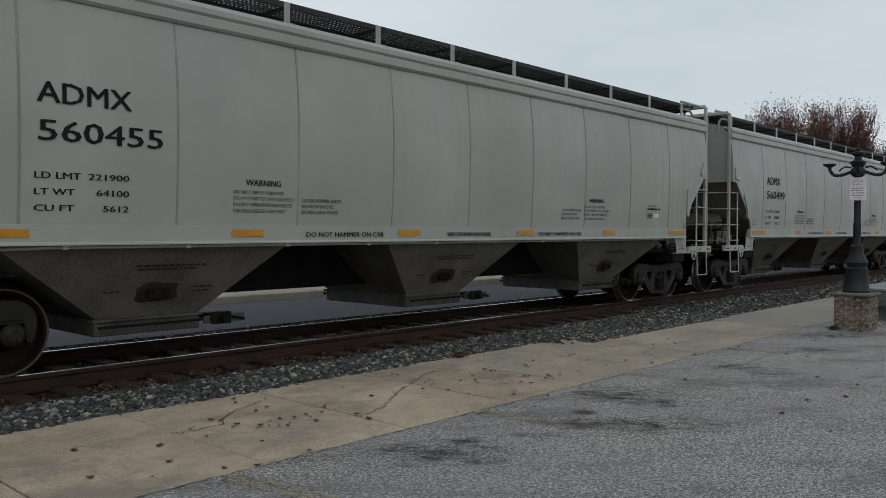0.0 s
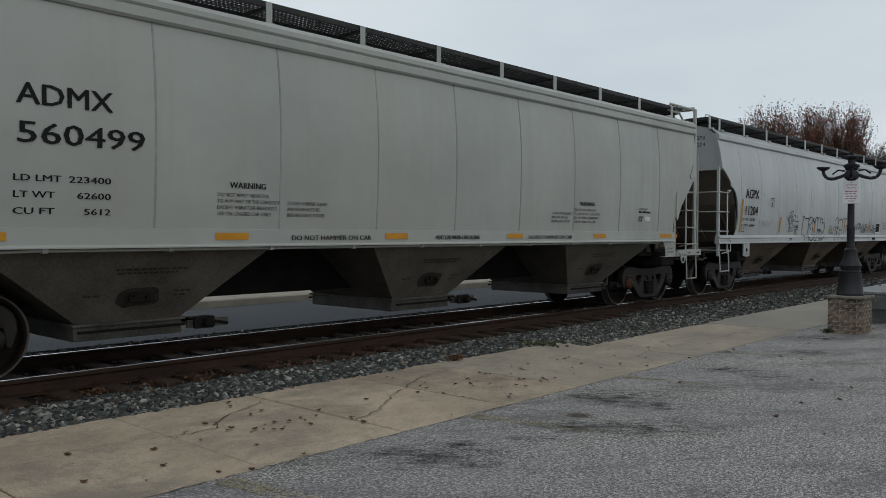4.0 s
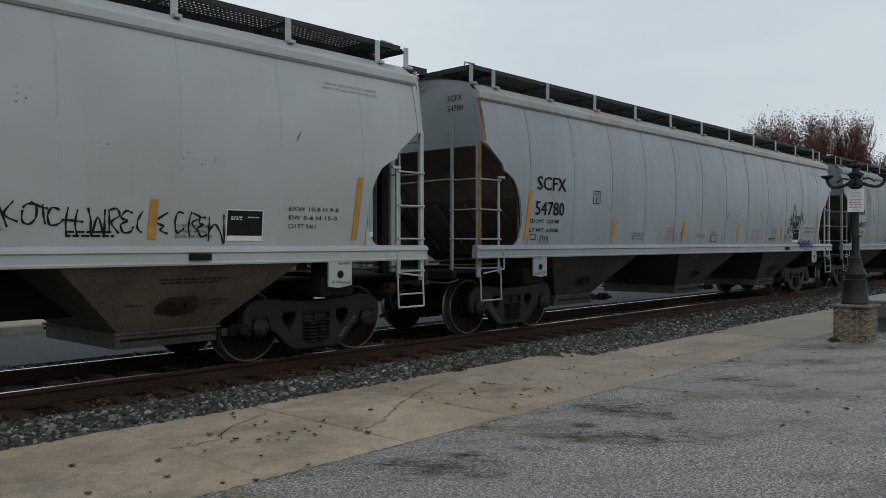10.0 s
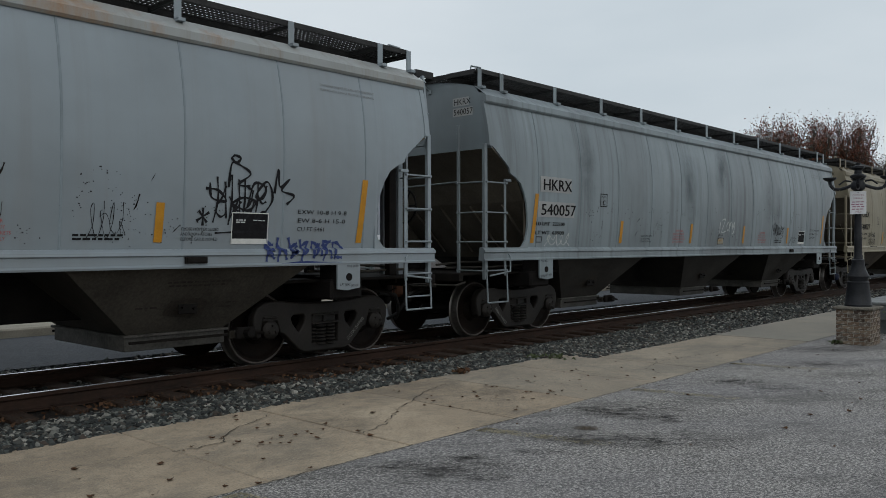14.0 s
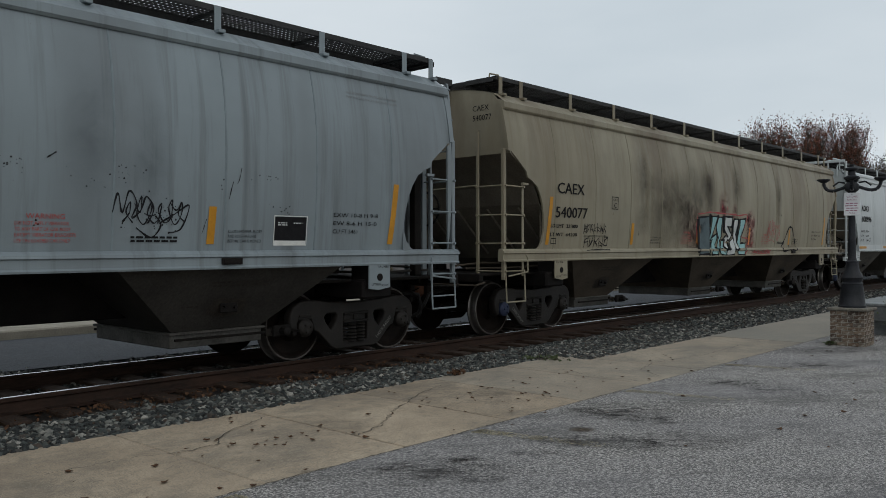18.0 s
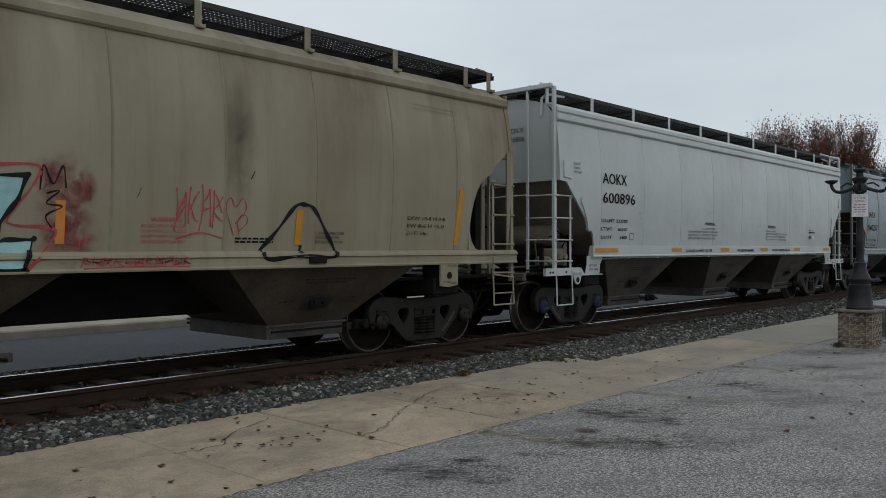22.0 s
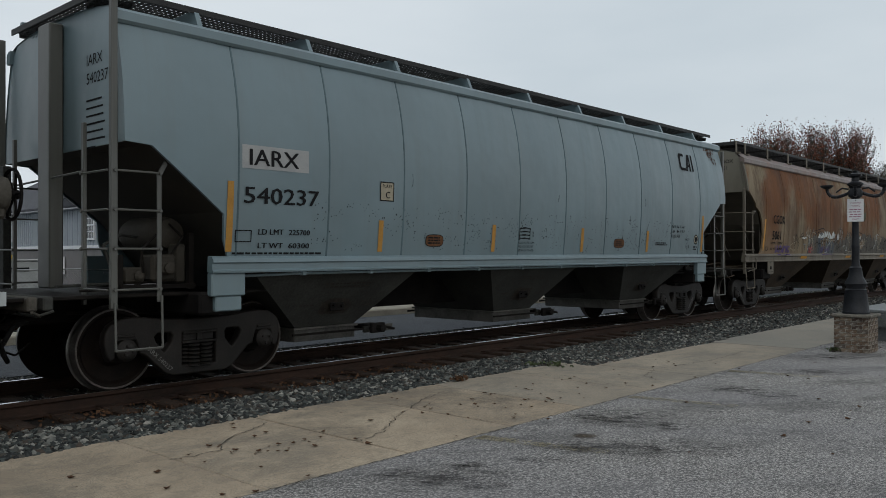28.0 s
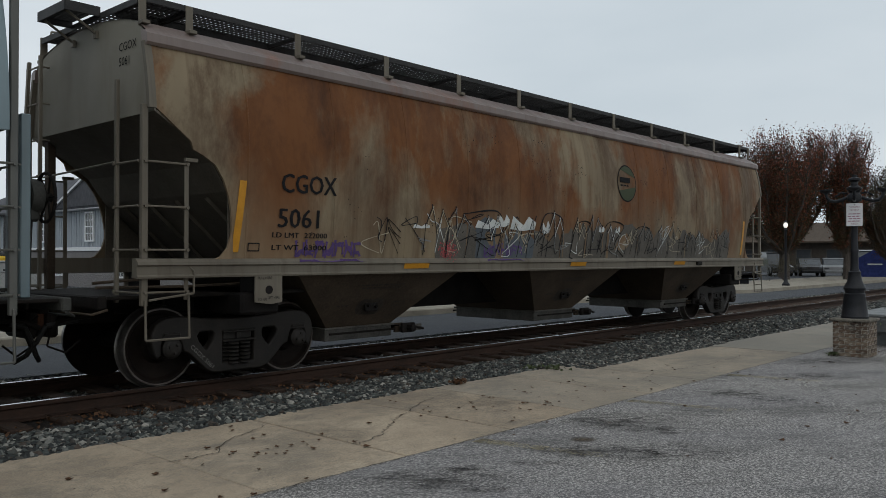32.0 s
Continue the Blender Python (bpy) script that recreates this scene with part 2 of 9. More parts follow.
# ---- mesh helpers ----
class Geo:
    """A heap of vertices and faces that becomes one mesh."""

    def __init__(self):
        self.v, self.f = [], []

    def add(self, vs, fs):
        n = len(self.v)
        self.v += [tuple(p) for p in vs]
        self.f += [tuple(i + n for i in f) for f in fs]
        return self

    def box(self, x0, x1, y0, y1, z0, z1, c=0.0):
        """A box; c: the width of its chamfered edges."""
        x0, x1, y0, y1, z0, z1 = min(x0, x1), max(x0, x1), min(y0, y1), max(y0, y1), min(z0, z1), max(z0, z1)
        c = min(c, (x1 - x0) * 0.45, (y1 - y0) * 0.45, (z1 - z0) * 0.45)
        X, Y, Z = (x0, x1), (y0, y1), (z0, z1)
        if c <= 0:
            vs = [(X[i], Y[j], Z[k]) for i in (0, 1) for j in (0, 1) for k in (0, 1)]
            return self.add(vs, [(0, 1, 3, 2), (4, 6, 7, 5), (0, 4, 5, 1), (2, 3, 7, 6), (0, 2, 6, 4), (1, 5, 7, 3)])
        s = (c, -c)
        vs, ix = [], {}
        for i in (0, 1):
            for j in (0, 1):
                for k in (0, 1):
                    for a in (0, 1, 2):
                        ix[i, j, k, a] = len(vs)
                        vs.append((X[i] + (0 if a == 0 else s[i]), Y[j] + (0 if a == 1 else s[j]), Z[k] + (0 if a == 2 else s[k])))
        fs = []
        for i in (0, 1):
            fs.append((ix[i, 0, 0, 0], ix[i, 0, 1, 0], ix[i, 1, 1, 0], ix[i, 1, 0, 0]))
            fs.append((ix[0, i, 0, 1], ix[0, i, 1, 1], ix[1, i, 1, 1], ix[1, i, 0, 1]))
            fs.append((ix[0, 0, i, 2], ix[0, 1, i, 2], ix[1, 1, i, 2], ix[1, 0, i, 2]))
            for j in (0, 1):
                fs.append((ix[i, j, 0, 0], ix[i, j, 1, 0], ix[i, j, 1, 1], ix[i, j, 0, 1]))
                fs.append((ix[i, 0, j, 0], ix[i, 1, j, 0], ix[i, 1, j, 2], ix[i, 0, j, 2]))
                fs.append((ix[0, i, j, 1], ix[1, i, j, 1], ix[1, i, j, 2], ix[0, i, j, 2]))
                for k in (0, 1):
                    fs.append((ix[i, j, k, 0], ix[i, j, k, 1], ix[i, j, k, 2]))
        return self.add(vs, fs)

    def rod(self, p, q, r, n=8, r2=None):
        """A round bar from p to q, tapered to r2 where given."""
        p, q = Vector(p), Vector(q)
        d = (q - p).normalized()
        a = d.orthogonal().normalized()
        b = d.cross(a)
        r2 = r if r2 is None else r2
        vs = []
        for c, rr in ((p, r), (q, r2)):
            vs += [c + rr * (math.cos(2 * math.pi * i / n) * a + math.sin(2 * math.pi * i / n) * b) for i in range(n)]
        fs = [(i, (i + 1) % n, n + (i + 1) % n, n + i) for i in range(n)] + [tuple(range(n - 1, -1, -1)), tuple(range(n, 2 * n))]
        return self.add(vs, fs)

    def path(self, pts, r, n=8):
        for p, q in zip(pts, pts[1:]):
            self.rod(p, q, r, n)
        return self

    def prism(self, poly, a, b, axis="y"):
        """A polygon pushed along an axis from a to b. poly holds (x, z) for y, (y, z) for x, (x, y) for z."""
        def at(p, h):
            return {"y": (p[0], h, p[1]), "x": (h, p[0], p[1]), "z": (p[0], p[1], h)}[axis]
        n = len(poly)
        return self.add([at(p, a) for p in poly] + [at(p, b) for p in poly],
                        [tuple(range(n)), tuple(range(2 * n - 1, n - 1, -1))] + [(i, (i + 1) % n, n + (i + 1) % n, n + i) for i in range(n)])

    def turned(self, c, prof, n=24, axis="y"):
        """A body of revolution about an axis through c. prof: (radius, along)."""
        vs = []
        for r, h in prof:
            for i in range(n):
                a = 2 * math.pi * i / n
                u, w = r * math.cos(a), r * math.sin(a)
                vs.append({"y": (c[0] + u, c[1] + h, c[2] + w), "z": (c[0] + u, c[1] + w, c[2] + h), "x": (c[0] + h, c[1] + u, c[2] + w)}[axis])
        m = len(prof)
        fs = [(j * n + i, j * n + (i + 1) % n, (j + 1) * n + (i + 1) % n, (j + 1) * n + i) for j in range(m - 1) for i in range(n)]
        return self.add(vs, fs + [tuple(range(n)), tuple(range(m * n - 1, (m - 1) * n - 1, -1))])

    def mesh(self, name, mat, smooth=False):
        me = bpy.data.meshes.new(name)
        me.from_pydata(self.v, [], self.f)
        for mt in (mat if isinstance(mat, (list, tuple)) else [mat]):
            me.materials.append(mt)
        if smooth:
            me.polygons.foreach_set("use_smooth", [True] * len(me.polygons))
            me.set_sharp_from_angle(angle=radians(40))
        me.update()
        return me


def part(name, geo, material, parent, label="", smooth=False):
    """One mesh under a thing or under a part."""
    me = geo if isinstance(geo, bpy.types.Mesh) else geo.mesh(name, material, smooth)
    ob = new(name, me)
    ob.parent = parent
    if label:
        ob["label"] = label
    return ob


def thing(name, label, category, at=None, group="", kind=""):
    ob = new(name)
    ob.empty_display_size = 0.2
    if at is not None:
        ob.matrix_world = at
    return tagged(ob, label, category, group, kind)


def solid(name, geo, mat, label, category="", kind="", group="", smooth=False):
    return tagged(new(name, geo.mesh(name, mat, smooth)), label, category, group, kind)


FONT_CACHE = {}


def letters(body, size, spacing=1.0):
    """The flat outline of a word as points and faces, in metres, from the built-in font; starts at 0, baseline at 0."""
    key = (body, size, spacing)
    if key not in FONT_CACHE:
        cu = bpy.data.curves.new("word", "FONT")
        cu.body, cu.size, cu.space_character, cu.resolution_u = body, size, spacing, 2
        ob = bpy.data.objects.new("word", cu)
        scene.collection.objects.link(ob)
        me = bpy.data.meshes.new_from_object(ob)
        FONT_CACHE[key] = ([tuple(v.co) for v in me.vertices], [tuple(p.vertices) for p in me.polygons])
        bpy.data.objects.remove(ob)
        bpy.data.meshes.remove(me)
        bpy.data.curves.remove(cu)
    return FONT_CACHE[key]


def cap(h):
    """The font size that gives capitals of height h."""
    return h / 0.70


# ---- ground and track ----
GROUND = -0.15


def asphalt(name, tone, grit, seed=0.0, stain=0.5):
    m, nt, b, co = blank(name)
    patch = noise_of(nt, co, 0.3, 6, 0.65, (1, 1, 1), (seed, 0, 0))
    col = ramp_of(nt, patch, [(0.3, tuple(c * 0.78 for c in tone)), (0.7, tuple(c * 1.22 for c in tone))])
    mottle = noise_of(nt, co, 4.5, 6, 0.75, (0.8, 1.3, 1), (seed, 3, 0), 0.4)
    col = mixed(nt, ramp_of(nt, mottle, [(0.36, (0.6,) * 3), (0.52, (0, 0, 0))]), col, tuple(c * 0.55 for c in tone))
    speck = noise_of(nt, co, 46.0, 4, 0.85)
    col = mixed(nt, ramp_of(nt, speck, [(0.49, (0, 0, 0)), (0.56, (1.0,) * 3)]), col, grit)
    pits = noise_of(nt, co, 38.0, 5, 0.85, (1, 1, 1), (4, seed, 0))
    col = mixed(nt, ramp_of(nt, pits, [(0.51, (0, 0, 0)), (0.58, (0.95,) * 3)]), col, tuple(c * 0.25 for c in tone))
    dirt = noise_of(nt, co, 0.9, 12, 0.82, (0.55, 1.4, 1), (seed + 2, 6, 0), 0.3, -40)
    col = mixed(nt, ramp_of(nt, dirt, [(0.50, (0, 0, 0)), (0.60, (stain * 0.7,) * 3), (0.75, (stain,) * 3)]), col, tuple(c * 0.33 for c in tone))
    cool = noise_of(nt, co, 0.45, 4, 0.6, (0.4, 1.2, 1), (seed + 5, 2, 0), 0.0, -40)
    col = mixed(nt, ramp_of(nt, cool, [(0.42, (0, 0, 0)), (0.62, (0.35,) * 3)]), col, (tone[0] * 1.0, tone[1] * 1.01, tone[2] * 1.14))
    oil = noise_of(nt, co, 2.4, 12, 0.85, (0.5, 1.4, 1), (seed + 9, 1, 0), 0.3, -40)
    col = mixed(nt, ramp_of(nt, oil, [(0.57, (0, 0, 0)), (0.66, (stain * 0.8,) * 3)]), col, tuple(c * 0.28 for c in tone))
    finish(nt, b, col, 0.9, 0.0, mixed(nt, 0.5, speck, pits), 0.008, 0.25)
    return m


def slab_concrete(name, grey):
    m, nt, b, co = blank(name)
    big = noise_of(nt, co, 0.5, 5, 0.6)
    col = ramp_of(nt, big, [(0.3, (0.235, 0.178, 0.123)), (0.52, (0.42, 0.325, 0.228)), (0.72, (0.58, 0.467, 0.337))])
    damp = noise_of(nt, co, 0.75, 10, 0.75, (0.8, 1, 1), (3, 9, 0), 0.3)
    col = mixed(nt, ramp_of(nt, damp, [(0.47, (0, 0, 0)), (0.60, (0.8,) * 3)]), col, (0.145, 0.124, 0.100))
    blot = noise_of(nt, co, 5.0, 6, 0.75, (1, 1, 1), (1, 2, 0), 0.5)
    col = mixed(nt, ramp_of(nt, blot, [(0.50, (0, 0, 0)), (0.66, (0.55,) * 3)]), col, (0.15, 0.125, 0.095))
    speck = noise_of(nt, co, 75.0, 4, 0.9)
    col = mixed(nt, ramp_of(nt, speck, [(0.50, (0, 0, 0)), (0.58, (0.8,) * 3)]), col, (0.13, 0.11, 0.085))
    speck2 = noise_of(nt, co, 80.0, 3, 0.8, (1, 1, 1), (5, 5, 5))
    col = mixed(nt, ramp_of(nt, speck2, [(0.54, (0, 0, 0)), (0.62, (0.45,) * 3)]), col, (0.5, 0.445, 0.36))
    col = mixed(nt, grey, col, (0.235, 0.228, 0.205))
    info = nt.nodes.new("ShaderNodeObjectInfo")
    col = mixed(nt, 0.15, col, ramp_of(nt, info.outputs["Random"], [(0.0, (0.2, 0.18, 0.15)), (1.0, (0.42, 0.37, 0.29))]))
    finish(nt, b, col, 0.88, 0.0, mixed(nt, 0.4, speck2, speck), 0.005, 0.25)
    return m


M["lot"] = asphalt("worn_grey_lot_asphalt", (0.170, 0.162, 0.155), (0.58, 0.55, 0.515), 0.0, 0.74)
M["street"] = asphalt("street_asphalt", (0.062, 0.066, 0.073), (0.10, 0.104, 0.11), 4.0, 0.2)
M["slab"] = slab_concrete("weathered_tan_concrete", 0.0)
M["slab_grey"] = slab_concrete("grey_tan_concrete", 0.35)
M["slab_far"] = slab_concrete("grey_concrete", 0.75)
M["kerb"] = plain("pale_kerb_concrete", (0.19, 0.17, 0.135), (0.33, 0.30, 0.245), 1.5, 0.9, 0.0, 0.004, 40)
M["joint"] = plain("dark_joint_filler", (0.03, 0.027, 0.022), (0.07, 0.06, 0.05), 8.0, 0.95)
# fouled ballast, its colour taken down further for the shade below the train
M["earth"] = plain("fouled_ballast_shade_deepened", (0.007, 0.006, 0.0055), (0.024, 0.020, 0.017), 9.0, 0.95, 0.0, 0.02, 45)
M["lawn"] = plain("winter_lawn", (0.05, 0.06, 0.025), (0.11, 0.10, 0.05), 2.0, 0.95, 0.0, 0.02, 60)
M["rail"] = plain("rusty_rail_steel", (0.013, 0.0075, 0.005), (0.040, 0.020, 0.0125), 6.0, 0.8, 0.0, 0.002, 50, (0.3, 1, 1))
M["railhead"] = plain("bright_rail_head", (0.50, 0.50, 0.51), (0.66, 0.66, 0.67), 4.0, 0.22, 1.0, 0.0)
M["tie"] = plain("weathered_tie_timber", (0.016, 0.0105, 0.0078), (0.064, 0.040, 0.028), 4.0, 0.9, 0.0, 0.008, 40, (1, 0.15, 1))
M["yellow_line"] = plain("worn_yellow_road_paint", (0.31, 0.275, 0.19), (0.42, 0.365, 0.25), 9.0, 0.85, 0.0, 0.002, 70)


def stones_material():
    m, nt, b, co = blank("grey_ballast_stone")
    geo = nt.nodes.new("ShaderNodeNewGeometry")
    col = ramp_of(nt, geo.outputs["Random Per Island"], [(0.0, (0.007, 0.008, 0.008)), (0.3, (0.026, 0.030, 0.029)), (0.55, (0.062, 0.071, 0.067)), (0.68, (0.052, 0.035, 0.025)), (0.80, (0.115, 0.122, 0.11)), (0.93, (0.19, 0.188, 0.168)), (1.0, (0.34, 0.325, 0.285))])
    n = noise_of(nt, co, 60.0, 3, 0.6)
    col = mixed(nt, ramp_of(nt, n, [(0.4, (0, 0, 0)), (0.7, (0.4,) * 3)]), col, (0.05, 0.05, 0.05))
    finish(nt, b, col, 0.82, 0.0, n, 0.004, 0.3)
    return m


M["stone"] = stones_material()

ground = solid("ground", Geo().box(-900, 1500, -900, 1500, -3.2, -0.42), M["lawn"], "winter grass and earth under the whole place", "ground", "structure")
lot = solid("parking_lot", Geo().box(-60, 160, -60, -4.8, -0.5, GROUND), M["lot"], "worn grey asphalt parking lot with dark stains", "parking lot", "structure")
bed = solid("track_bed", Geo().prism([(-2.62, -0.45), (-2.62, -0.185), (-1.6, -0.2), (1.6, -0.2), (2.6, -0.3), (2.6, -0.45)], -130, 340, "x"), M["earth"], "fouled ballast bed under the track, coloured darker to stand for the train's shade", "track bed", "structure")
road = solid("road", Geo().box(-130, 340, 2.3, 6.4, -0.5, -0.17), M["street"], "dark blue-grey asphalt street behind the track", "road", "structure")

# the concrete apron: one slab after another, with filled joints between
apron = solid("pavement", Geo().box(-40, 90, -4.82, -2.5, -0.5, -0.185), M["joint"], "tan concrete apron with cracked slabs beside the track", "pavement", "structure")
SLABS = [-40.0, -30.0, -20.0, -12.0, -6.0, -3.0, -0.9, 0.5, 1.95, 3.38, 4.80, 6.2, 7.5, 8.95, 10.45, 14.5, 18.0, 21.0, 24.0, 28.0, 33.0, 38.0, 46.0, 55.0, 70.0, 90.0]
rng = random.Random(4)
for a, b_ in zip(SLABS, SLABS[1:]):
    edge = -2.52 if a < 11 else -3.05
    part("concrete_slab", Geo().box(a + 0.009, b_ - 0.009, -4.80, edge, -0.4, GROUND + rng.uniform(-0.006, 0.004), 0.007), M["slab" if a < 7 else "slab_grey" if a < 14 else "slab_far"], apron)



def crack(pts, w, parent, name="crack", mat=None, z=GROUND + 0.005, step=0.05, amp=0.025):
    """A ragged dark seam along a line of points."""
    g, r = Geo(), random.Random(len(pts) * 7 + int(pts[0][0] * 100))
    line = []
    for (x0, y0), (x1, y1) in zip(pts, pts[1:]):
        n = max(2, int(math.hypot(x1 - x0, y1 - y0) / step))
        for i in range(n):
            k = i / n
            line.append((x0 + (x1 - x0) * k + r.uniform(-amp, amp), y0 + (y1 - y0) * k + r.uniform(-amp, amp), w * r.uniform(0.3, 1.2)))
    line.append((*pts[-1], w * 0.3))
    for i in range(len(line) - 1):
        (x0, y0, w0), (x1, y1, w1) = line[i], line[i + 1]
        dx, dy = x1 - x0, y1 - y0
        d = math.hypot(dx, dy) or 1
        nx, ny = -dy / d, dx / d
        g.add([(x0 - nx * w0, y0 - ny * w0, z), (x0 + nx * w0, y0 + ny * w0, z), (x1 + nx * w1, y1 + ny * w1, z), (x1 - nx * w1, y1 - ny * w1, z)], [(0, 1, 2, 3)])
    return part(name, g, mat or M["joint"], parent)


crack([(3.36, -3.54), (3.6, -3.57), (3.79, -3.56), (3.95, -3.35), (4.19, -3.15), (4.73, -2.91)], 0.006, apron)
crack([(4.80, -4.17), (5.0, -4.12), (5.22, -4.04), (5.7, -3.7), (6.16, -3.44), (6.6, -3.2), (7.19, -3.0)], 0.005, apron)
crack([(2.4, -3.42), (2.61, -3.4), (3.05, -3.41), (3.3, -3.5)], 0.003, apron)
crack([(6.18, -3.44), (6.19, -4.1), (6.25, -4.7)], 0.003, apron)
crack([(8.95, -2.7), (9.2, -3.4), (9.0, -4.0), (9.05, -4.75)], 0.004, apron)
crack([(9.5, -4.7), (9.9, -4.2), (10.6, -4.0), (12, -4.2), (13.6, -4.1)], 0.005, apron)
crack([(x * 0.5 - 4, -4.81) for x in range(0, 60)], 0.006, lot, "crack", None, GROUND + 0.006, 0.05, 0.012)

# worn parking lines and a covered hole in the lot
for x0, x1 in ((3.02, 3.22), (5.62, 5.9), (8.35, 8.6), (11.1, 11.35)):
    g, r = Geo(), random.Random(int(x0 * 10))
    for i in range(4200):
        k = r.random() ** 1.5
        if r.random() < 0.05 + 0.4 * abs(noise.noise((k * 9 + x0 * 3, 0, 0))) + 0.15 * (1 - k):
            x, y, s = x0 + (x1 - x0) * k + r.uniform(-0.085, 0.085), -4.86 - 1.15 * k, r.uniform(0.003, 0.008)
            g.add([(x - s, y - s, GROUND + 0.004), (x + s, y - s * 0.7, GROUND + 0.004), (x + s * 0.8, y + s, GROUND + 0.004), (x - s * 0.9, y + s * 0.8, GROUND + 0.004)], [(0, 1, 2, 3)])
    part("parking_line", g, M["yellow_line"], lot, "worn faded yellow paint line")

# dark oil stains, ragged in outline, lying across the lot as the drivers left them
def stain(cx, cy, rx, ry, mat, label, k, under=None, top=GROUND):
    """A thin film on the ground, thick in the middle, frayed at its rim."""
    n, ox = 20, 7.3 * k
    g = Geo().add([(ox + rx * math.cos(6.283 * i / n), ry * math.sin(6.283 * i / n), 0) for i in range(n)], [tuple(range(n))])
    ob = part("stain", g, M[mat], under or lot, label)
    turn = math.radians(-47)
    ob.rotation_euler = (0, 0, turn)
    ob.location = (cx - ox * math.cos(turn), cy - ox * math.sin(turn), top + 0.0025 + 0.0006 * k)


STAINS = ((7.0, -5.13, 0.30, 0.20, "oil_mist"), (7.02, -5.49, 0.42, 0.28, "oil_mist"), (7.15, -5.91, 0.42, 0.26, "oil_mist"), (6.28, -5.55, 0.15, 0.13, "dirt_mist"), (6.28, -5.55, 0.13, 0.10, "dirt_mist"), (9.63, -5.53, 0.55, 0.42, "oil_mist"),
          (9.5, -6.1, 0.45, 0.3, "oil_mist"), (4.81, -5.42, 0.24, 0.13, "oil_mist"), (4.81, -5.42, 0.17, 0.08, "oil_mist"), (4.25, -5.2, 0.28, 0.14, "oil_mist"), (4.48, -5.91, 0.2, 0.11, "oil_mist"), (4.23, -5.52, 0.16, 0.09, "oil_mist"),
          (5.3, -5.75, 0.34, 0.12, "oil_mist"), (11.8, -5.85, 0.7, 0.4, "oil_mist"), (6.3, -6.3, 0.8, 0.4, "oil_mist"), (13.6, -5.5, 1.1, 0.5, "oil_mist"), (5.9, -5.75, 0.6, 0.3, "oil_mist"), (4.4, -5.5, 0.7, 0.4, "oil_mist"), (7.3, -5.4, 0.8, 0.5, "oil_mist"))
for k, (cx, cy, rx, ry, mat) in enumerate(STAINS):
    stain(cx, cy, rx, ry, mat, "dark oil stain" if mat == "oil_mist" else "brown dirt patch", k)
for k, (cx, cy, rx, ry) in enumerate(((7.0, -3.75, 0.8, 0.75), (5.0, -3.7, 0.5, 0.45), (9.2, -4.0, 0.8, 0.6))):
    stain(cx, cy, rx, ry, "damp_mist", "damp grey patch on the slabs", k, apron, GROUND + 0.004)

# rails: flat-bottomed, rusty, with a bright running top
RAIL = [(-0.076, -0.181), (0.076, -0.181), (0.076, -0.170), (0.016, -0.155), (0.009, -0.140), (0.009, -0.062), (0.018, -0.048), (0.037, -0.040), (0.037, -0.010), (0.028, -0.002),
        (-0.028, -0.002), (-0.037, -0.010), (-0.037, -0.040), (-0.018, -0.048), (-0.009, -0.062), (-0.009, -0.140), (-0.016, -0.155), (-0.076, -0.170)]
for y in (-0.755, 0.755):
    r_ob = thing("rail", "rusty steel rail with a polished running surface", "rail", group="rails of the track", kind="structure")
    part("rail_body", Geo().prism([(y + a, z) for a, z in RAIL], -130, 340, "x"), M["rail"], r_ob)
    part("running_surface", Geo().box(-130, 340, y - 0.027, y + 0.027, -0.003, 0.0005), M["railhead"], r_ob, "bright polished running surface")

# ties with plates and spikes where they are near
ties = tagged(new("sleepers"), "weathered dark timber railway ties with spiked steel plates", "railway ties", "", "structure")
rng = random.Random(9)
tie_mesh = [Geo().box(-0.115, 0.115, -1.3, 1.3, -0.4, -0.150, 0.015).mesh("tie", M["tie"]) for _ in range(1)][0]
plate_mesh = Geo().box(-0.09, 0.09, -0.19, 0.19, -0.160, -0.146, 0.004).mesh("tie_plate", M["rail"])
far_ties = Geo()
TIE_X = []
for i in range(-40, 640):
    x = i * 0.51 + rng.uniform(-0.04, 0.04)
    if 1.0 < x < 46:
        TIE_X.append(x)
        t_ob = part("tie", tie_mesh, None, ties)
        t_ob.location = (x, rng.uniform(-0.06, 0.06), rng.uniform(-0.008, 0.008))
        t_ob.rotation_euler = (0, 0, rng.uniform(-0.03, 0.03))
        if x < 22:
            pl = part("tie_plate", plate_mesh, None, ties)
            pl.location = (x, -0.755, 0)
    else:
        far_ties.box(x - 0.115, x + 0.115, -1.3, 1.3, -0.4, -0.183)
part("far_ties", far_ties, M["tie"], ties)["kind"] = "stuff"


